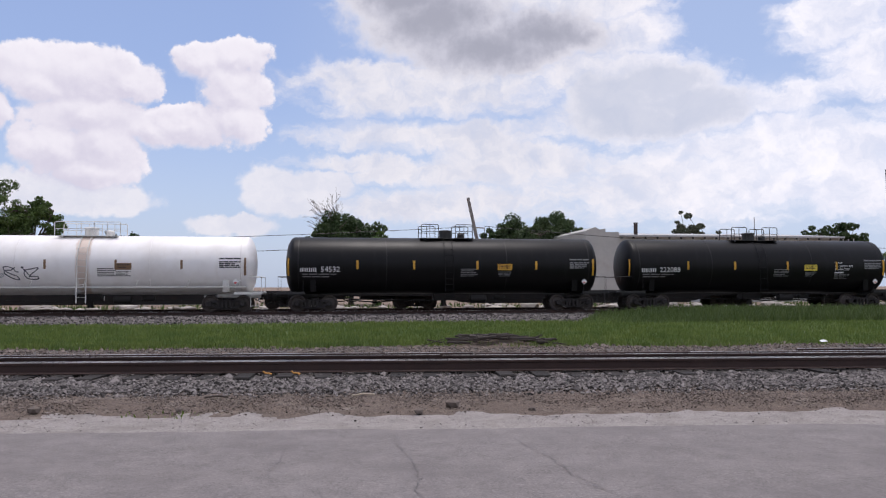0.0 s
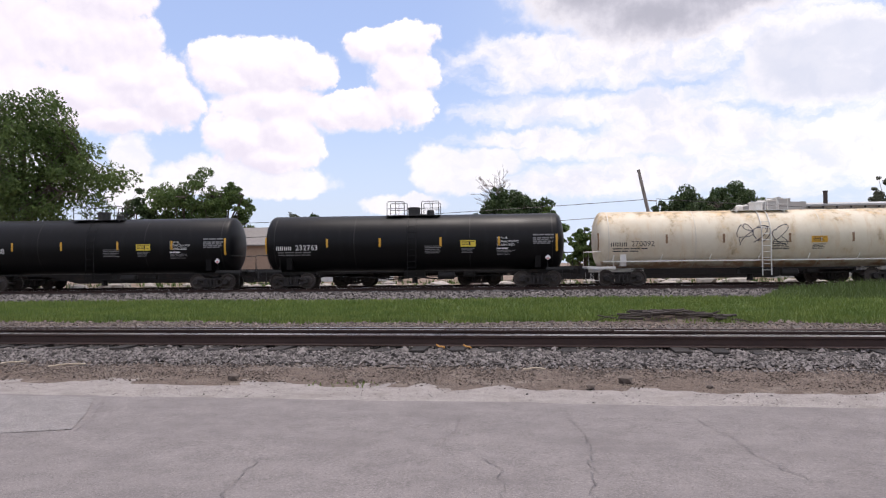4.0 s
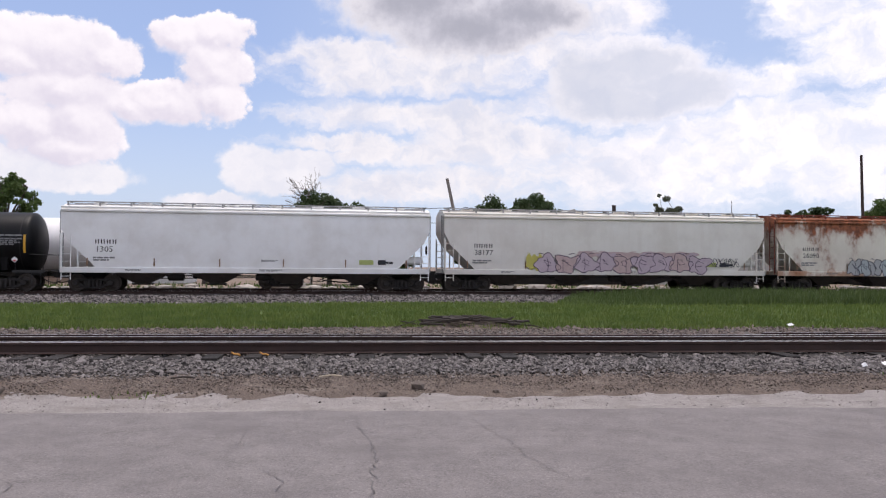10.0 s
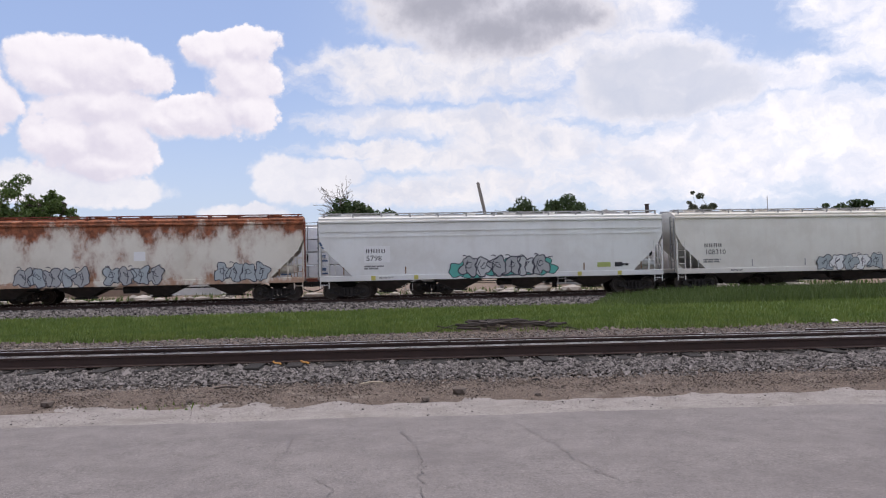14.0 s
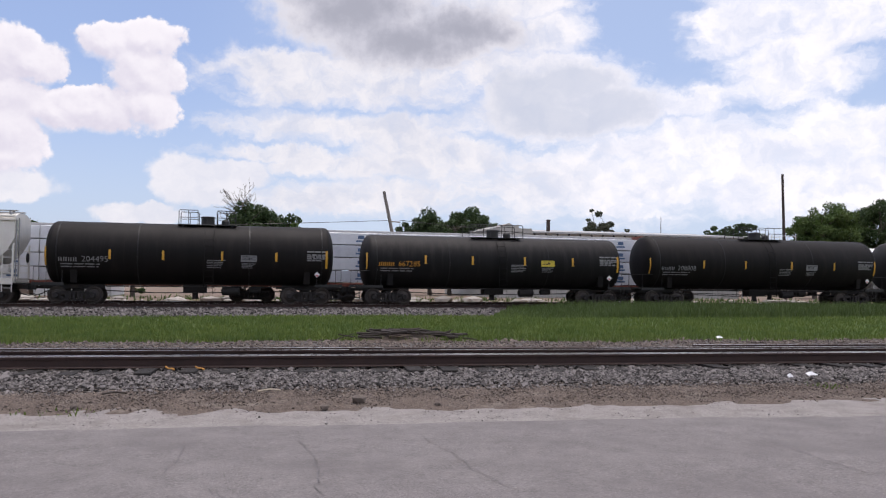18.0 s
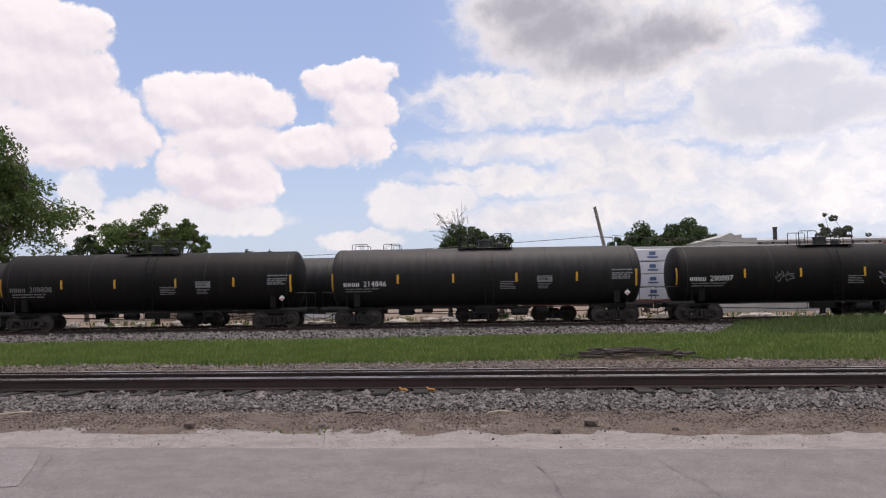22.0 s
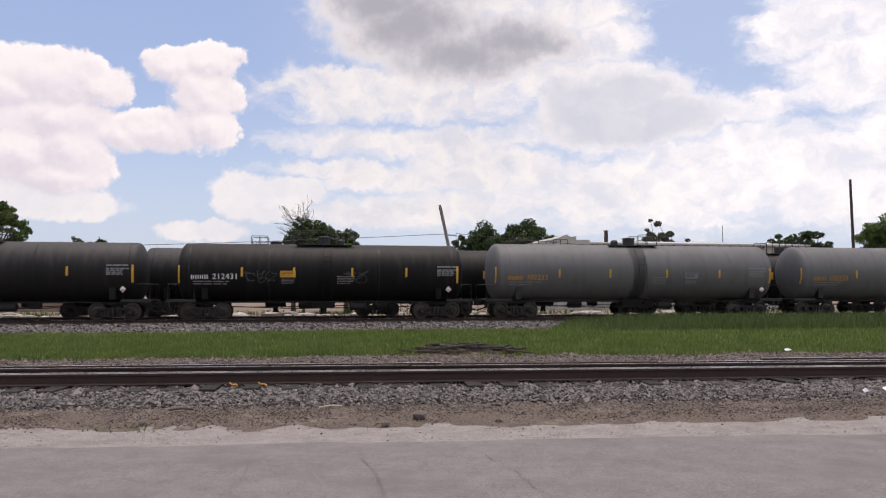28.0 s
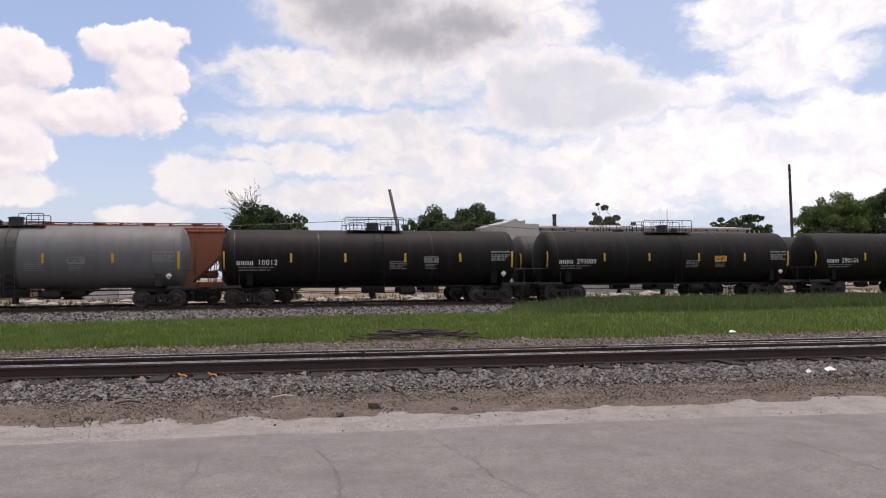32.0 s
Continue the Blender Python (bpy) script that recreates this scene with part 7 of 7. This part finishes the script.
# ---- grass between the tracks ----
def lawn_blades():
    rg = np.random.RandomState(51)
    n = 150000
    x = rg.uniform(-34, 42, n)
    k = rg.uniform(0, 1, n) ** 1.35
    near = 19.2 - 0.0835 * x + 0.45 * np.sin(x * 0.9) * np.sin(x * 0.37 + 1) + rg.normal(0, 0.12, n)
    far = 31.6 + 0.5 * np.sin(x * 0.31) + 10.0 * np.clip((x - 10.3) / 4.0, 0, 1)
    y = near + (far - near) * k
    tall = (x > 11.3 + rg.normal(0, 0.8, n)) & (y > 29 + 0.04 * x)
    h = np.where(tall, 0.5, 0.15) * rg.uniform(0.5, 1.2, n)
    h *= np.where(tall, np.clip((x - 10.5) / 7, 0.35, 1), 1)
    keep = (np.abs(x) < y * 0.95 + 4)
    out = []
    for sel in (keep & ~tall, keep & tall):
        xx, yy, hh = x[sel], y[sel], h[sel]
        m = len(xx)
        a = rg.uniform(0, 6.28, m)
        w = np.where(hh > 0.3, 0.03, 0.02) * rg.uniform(0.6, 1.5, m)
        lx, ly = rg.normal(0, 0.3, m) * hh, rg.normal(0, 0.3, m) * hh
        z = np.full(m, -0.03)
        v = np.stack([np.stack([xx - np.cos(a) * w, yy - np.sin(a) * w, z], 1), np.stack([xx + np.cos(a) * w, yy + np.sin(a) * w, z], 1),
                      np.stack([xx + lx, yy + ly, z + hh], 1)], 1).reshape(-1, 3)
        out.append((v, np.arange(len(v)).reshape(-1, 3)))
    return out


short, tall = lawn_blades()
tagged(new("lawn_grass", cloud_mesh("lawn_grass", *short, grass_blade)), "short bright green grass between the tracks", "grass", kind="stuff")
tagged(new("tall_grass", cloud_mesh("tall_grass", *tall, grass_tall)), "tall darker grass beside the far track", "grass", kind="stuff")
weeds("verge_weeds", "few small green weeds in the gravel", 34, (-2.4, -1.5, 9.3, 9.8, -0.05), 0.05, 52, grass_blade, 0.012)
weeds("verge_weeds", "few small green weeds in the gravel", 70, (8.2, 8.7, 9.6, 10.1, -0.05), 0.1, 54, grass_blade, 0.012)


# ---- loose stones ----
def stones(name, label, n, u0, u1, w0, w1, size, height, material, seed, dense=None):
    rg = np.random.RandomState(seed)
    u, w = rg.uniform(u0, u1, n), rg.uniform(w0, w1, n)
    if dense is not None:
        keep = rg.uniform(0, 1, n) < dense(u, w)
        u, w = u[keep], w[keep]
    n = len(u)
    c, s = math.cos(TURN), math.sin(TURN)
    x, y = u * c - w * s, u * s + w * c
    z = height(u, w)
    base = np.array([(1, 0, 0), (0, 1, 0), (-1, 0, 0), (0, -1, 0), (0, 0, 1), (0, 0, -1), (0.6, 0.6, 0.5), (-0.6, -0.5, 0.55)], float)
    faces = np.array([(0, 6, 4), (6, 1, 4), (0, 1, 6), (1, 2, 4), (2, 7, 4), (7, 3, 4), (2, 3, 7), (3, 0, 4), (1, 0, 5), (2, 1, 5), (3, 2, 5), (0, 3, 5)])
    r = size * rg.lognormal(0, 0.32, n)
    v = base[None] * rg.uniform(0.65, 1.3, (n, 8, 3)) * r[:, None, None]
    v[:, :, 2] *= 0.75
    a = rg.uniform(0, 6.28, n)
    ca, sa = np.cos(a)[:, None], np.sin(a)[:, None]
    v = np.stack([v[:, :, 0] * ca - v[:, :, 1] * sa, v[:, :, 0] * sa + v[:, :, 1] * ca, v[:, :, 2]], 2)
    v += np.stack([x, y, z + r * 0.25], 1)[:, None, :]
    f = (faces[None] + (np.arange(n) * 8)[:, None, None]).reshape(-1, 3)
    return tagged(new(name, cloud_mesh(name, v.reshape(-1, 3), f, material)), label, "stones", kind="stuff")


def bed_np(u, w):
    return np.where(w < 11.7, -0.02 + 0.09 * np.clip((w - 10.6) / 1.1, 0, 1), np.where(w < 14.7, 0.07, np.maximum(-0.02, 0.07 - 0.05 * (w - 14.7))))


stones("ballast_stones", "loose grey crushed stones beside the near rail", 60000, -13, 16, 10.5, 12.1, 0.019, bed_np, stone_mat, 61, lambda u, w: np.clip((w - 10.5) / 0.9, 0.0, 1))
stones("ballast_stones", "loose grey crushed stones around the ties", 22000, -15, 18, 12.1, 15.0, 0.024, bed_np, stone_mat, 62)
stones("ballast_stones", "loose grey and brown stones behind the near track", 24000, -20, 24, 14.8, 19.6, 0.028, bed_np, dirt_stone, 63)
stones("dirt_stones", "small brown stones scattered in the dirt", 46000, -12, 14, 9.2, 11.5, 0.011, lambda u, w: np.full(len(u), -0.035) + 0.02 * np.clip(w - 9.4, 0, 2), dirt_stone, 64, lambda u, w: np.clip((w - 9.3) / 0.9, 0.03, 1))
stones("shoulder_stones", "fine pale pebbles on the road's shoulder", 2500, -12, 13, 8.4, 9.5, 0.006, lambda u, w: np.full(len(u), -0.045), stone_mat, 65)
stones("far_stones", "grey stones of the far ballast", 20000, -34, 40, 33.0, 45.0, 0.05, lambda u, w: np.full(len(u), -0.1), stone_mat, 66)


# ---- cracks and patches in the asphalt ----
crack_mat = mat("crack", (0.128, 0.117, 0.115), 0.95, vary=0.2)
patch_mat = mat("asphalt_patch", (0.205, 0.19, 0.187), 0.9, vary=0.3, scale=3.0, grain=0.4, grain_scale=55.0, stain=(0.152, 0.14, 0.139), bump=0.3, bump_scale=60, spec=0.2)
rnd = random.Random(71)


def road_z(y):
    return -0.012 * max(0, y - 5)


def crack(points, wide=0.014):
    g = Geo()
    pts = []
    for (x0, y0), (x1, y1) in zip(points, points[1:]):
        m = max(2, int(math.hypot(x1 - x0, y1 - y0) / 0.07))
        for i in range(m):
            t = i / m
            pts.append((x0 + (x1 - x0) * t + rnd.gauss(0, 0.02), y0 + (y1 - y0) * t + rnd.gauss(0, 0.02)))
    pts.append(points[-1])
    for i, (x, y) in enumerate(pts):
        a, b = pts[max(0, i - 1)], pts[min(len(pts) - 1, i + 1)]
        d = math.hypot(b[0] - a[0], b[1] - a[1]) + 1e-6
        nx, ny = -(b[1] - a[1]) / d, (b[0] - a[0]) / d
        w = wide * 0.3 * rnd.uniform(0.25, 1.2) * (0.3 if i in (0, len(pts) - 1) else 1)
        z = road_z(y * 0.9965 + x * 0.083) + 0.009
        g.v += [(x + nx * w, y + ny * w, z), (x - nx * w, y - ny * w, z)]
    g.f += [(2 * i, 2 * i + 1, 2 * i + 3, 2 * i + 2) for i in range(len(pts) - 1)]
    tagged(new("road_crack", g.mesh("road_crack", crack_mat, 0)), "dark crack in the worn asphalt", "crack", "cracks in the road", kind="structure")


crack([(0.63, 7.83), (0.63, 7.19), (0.7, 6.72), (0.68, 6.02), (0.59, 5.38), (0.58, 4.7)], 0.016)
crack([(1.77, 7.7), (1.82, 7.09), (1.88, 6.52), (1.88, 6.05), (1.98, 5.3)])
crack([(-0.39, 7.44), (-0.43, 6.69), (-0.48, 6.37)], 0.01)
crack([(-1.85, 5.96), (-1.8, 5.46), (-1.77, 4.6)])
crack([(-0.26, 5.99), (0.0, 5.51), (0.01, 4.6)], 0.01)
crack([(-2.32, 7.07), (-2.08, 7.34), (-1.73, 7.24), (-1.24, 6.91), (-0.55, 7.1)], 0.008)
crack([(4.04, 7.36), (4.54, 7.45), (5.43, 7.39)], 0.008)
crack([(5.06, 7.05), (4.94, 6.08), (4.9, 5.0)])
crack([(-4.4, 8.5), (-3.95, 7.4), (-3.8, 6.75), (-4.4, 6.2)], 0.01)
crack([(3.2, 7.5), (3.1, 6.6), (3.3, 5.7)], 0.008)
crack([(-3.1, 6.6), (-2.2, 6.55), (-1.2, 6.4), (0.6, 6.45), (1.9, 6.3)], 0.006)
g = Geo()
ring = [(-8.5, 9.0), (-4.6, 8.62), (-4.15, 7.6), (-3.85, 6.8), (-4.6, 6.55), (-6.5, 6.7), (-9, 6.9)]
g.add([(x, y, road_z(y) + 0.012) for x, y in ring], [tuple(range(len(ring)))])
tagged(new("road_patch", g.mesh("road_patch", patch_mat, 0)), "paler patch in the asphalt", "road patch", kind="structure")

# ---- litter along the near track ----
wood_grey = mat("weathered_wood", (0.055, 0.044, 0.038), 0.9, vary=0.4, scale=5, stretch=(1, 6, 6))
anchor_orange = mat("anchor_orange", (0.55, 0.27, 0.06), 0.6, vary=0.2)
pale_wood = mat("pale_stick", (0.42, 0.36, 0.28), 0.9, vary=0.2)
clod_mat = mat("clod", (0.13, 0.105, 0.09), 0.95, vary=0.3, scale=8)
paper_mat = mat("paper", (0.78, 0.78, 0.8), 0.7, vary=0.05)
cx, cy = 4.1, 19.2
mound = Geo()
for i in range(9):
    for j in range(13):
        x, y = -1.9 + 3.8 * j / 12, -0.7 + 1.4 * i / 8
        mound.v.append((x, y, -0.03 + 0.2 * math.exp(-(x / 0.9) ** 2 - (y / 0.45) ** 2) + 0.03 * noise.noise((x * 3, y * 3, 5))))
for i in range(8):
    for j in range(12):
        a = i * 13 + j
        mound.f.append((a, a + 1, a + 14, a + 13))
ob = new("gravel_mound", mound.mesh("gravel_mound", dirt, 60))
ob.location = (cx, cy, 0.0)
tagged(ob, "low mound of gravel under old timber", "gravel")
for i in range(24):
    L = rnd.uniform(0.25, 1.1)
    g = Geo().box(-L / 2, L / 2, -0.035, 0.035, -0.025, 0.03, 0.012)
    ob = new("timber_scrap", g.mesh("timber_scrap", wood_grey))
    x = rnd.uniform(-1.2, 1.3)
    ob.location = (cx + x, cy + rnd.uniform(-0.45, 0.3), 0.05 + 0.17 * math.exp(-(x / 0.9) ** 2) + 0.02 * (i % 3))
    ob.rotation_euler = (rnd.uniform(-0.2, 0.2), rnd.uniform(-0.12, 0.12), rnd.uniform(-0.35, 0.5))
    tagged(ob, "dark weathered piece of broken timber", "timber", "timber scraps on the mound")
for i in range(34):
    L = rnd.uniform(0.2, 0.8)
    a, e = rnd.uniform(-0.6, 0.6), rnd.uniform(-0.25, 0.35)
    x = rnd.gauss(0.1, 0.75)
    p = Vector((cx + x, cy + rnd.uniform(-0.55, 0.3), 0.03 + 0.2 * math.exp(-(x / 0.9) ** 2)))
    d = Vector((math.cos(a) * math.cos(e), math.sin(a) * math.cos(e), math.sin(e))) * L / 2
    g = Geo().tube([p - d, p + Vector((0, 0, 0.02)), p + d], 0.018, 5, 0.01)
    tagged(new("broken_branch", g.mesh("broken_branch", wood_grey)), "dark broken branch lying on the gravel mound", "branch", "branches on the mound")
for x, y in ((-0.92, 12.2), (-0.5, 12.17)):
    g = Geo().tube([(-0.07, 0, 0.03), (-0.03, 0, 0.0), (0.03, -0.02, 0.0), (0.06, -0.03, -0.02)], 0.014)
    ob = new("rail_anchor", g.mesh("rail_anchor", anchor_orange))
    ob.location = (x, y, 0.15)
    tagged(ob, "small orange steel rail anchor lying on a tie", "rail anchor", "rail anchors")
for a, b, m in (((0.3, 10.5), (0.6, 10.56), pale_wood), ((-7.49, 11.0), (-7.2, 11.5), pale_wood), ((-6.5, 10.9), (-6.1, 11.2), pale_wood), ((-1.6, 10.6), (-1.3, 10.62), wood_grey)):
    g = Geo().tube([(a[0], a[1], 0.02), ((a[0] + b[0]) / 2, (a[1] + b[1]) / 2 + 0.02, 0.035), (b[0], b[1], 0.02)], 0.013)
    tagged(new("stick", g.mesh("stick", m)), "thin dry stick lying in the gravel", "stick", "sticks")
for x, y, r in ((1.49, 9.6, 0.1), (1.03, 9.22, 0.06), (-3.44, 9.93, 0.075), (-1.77, 9.78, 0.05), (2.4, 9.25, 0.05)):
    ob = new("dirt_clod", rock_geo(r, int(x * 50 + 500)).mesh("dirt_clod", clod_mat, 0))
    ob.location = (x, y, -0.03 + r * 0.4)
    tagged(ob, "brown clod of earth on the gravel", "clod", "clods")
for x, y, s in ((8.82, 10.6, 0.09), (8.32, 10.46, 0.045), (12.3, 18.3, 0.09)):
    g = Geo()
    g.add([(-s, -s * 0.6, 0.0), (s, -s * 0.5, 0.02), (s * 0.8, s * 0.6, 0.05), (-s * 0.9, s * 0.5, 0.04), (0, 0, 0.07)], [(0, 1, 4), (1, 2, 4), (2, 3, 4), (3, 0, 4)])
    ob = new("paper_scrap", g.mesh("paper_scrap", paper_mat, 0))
    ob.location = (x, y, 0.04)
    tagged(ob, "crumpled scrap of white paper on the gravel", "litter", "paper scraps")


def motions():
    for car, mid in zip(TRAIN, MID):
        car.scale = (CAR_SCALE,) * 3
        walk(car, [(2.0 * k, pose(mid - s, Y1, Z1)) for k, s in enumerate(TRAVEL)])
    head = [HEAD0]
    for v in FAR_SPEED:
        head.append(head[-1] + 2.0 * v)
    back = -4 * 29.2 - 4.0
    for car, length in SECOND:
        walk(car, [(2.0 * k, pose(h - back - length / 2, Y2, Z2)) for k, h in enumerate(head)])
        back += length
    # wheels: one turning for all front and one for all rear wheelsets of each train
    near = [TRAVEL, {}, -1.0 / CAR_SCALE]
    far = [[h - HEAD0 for h in head], {}, 1.0]
    for w, s in WHEELSETS:
        top = w.parent.parent
        plan = near if top["group"] == "cars of the passing train" else far
        if s not in plan[1]:
            rows, total, sign = [], plan[0][-1], plan[2]
            count = int(total / (WHEEL_R * 1.4)) + 1
            for i in range(count + 1):
                d = total * i / count
                k = max(j for j in range(len(plan[0])) if plan[0][j] <= d + 1e-9)
                k = min(k, len(plan[0]) - 2)
                t = 2.0 * (k + (d - plan[0][k]) / (plan[0][k + 1] - plan[0][k]))
                rows.append((min(t, 32.0), Matrix.Translation((s * 0.89, 0, WHEEL_R)) @ Matrix.Rotation(sign * d / WHEEL_R, 4, "Y")))
            walk(w, rows)
            plan[1][s] = w
        else:
            src = plan[1][s].animation_data
            w.rotation_mode = "QUATERNION"
            w.animation_data_create()
            w.animation_data.action = src.action
            w.animation_data.action_slot = src.action_slot
    drive()


motions()
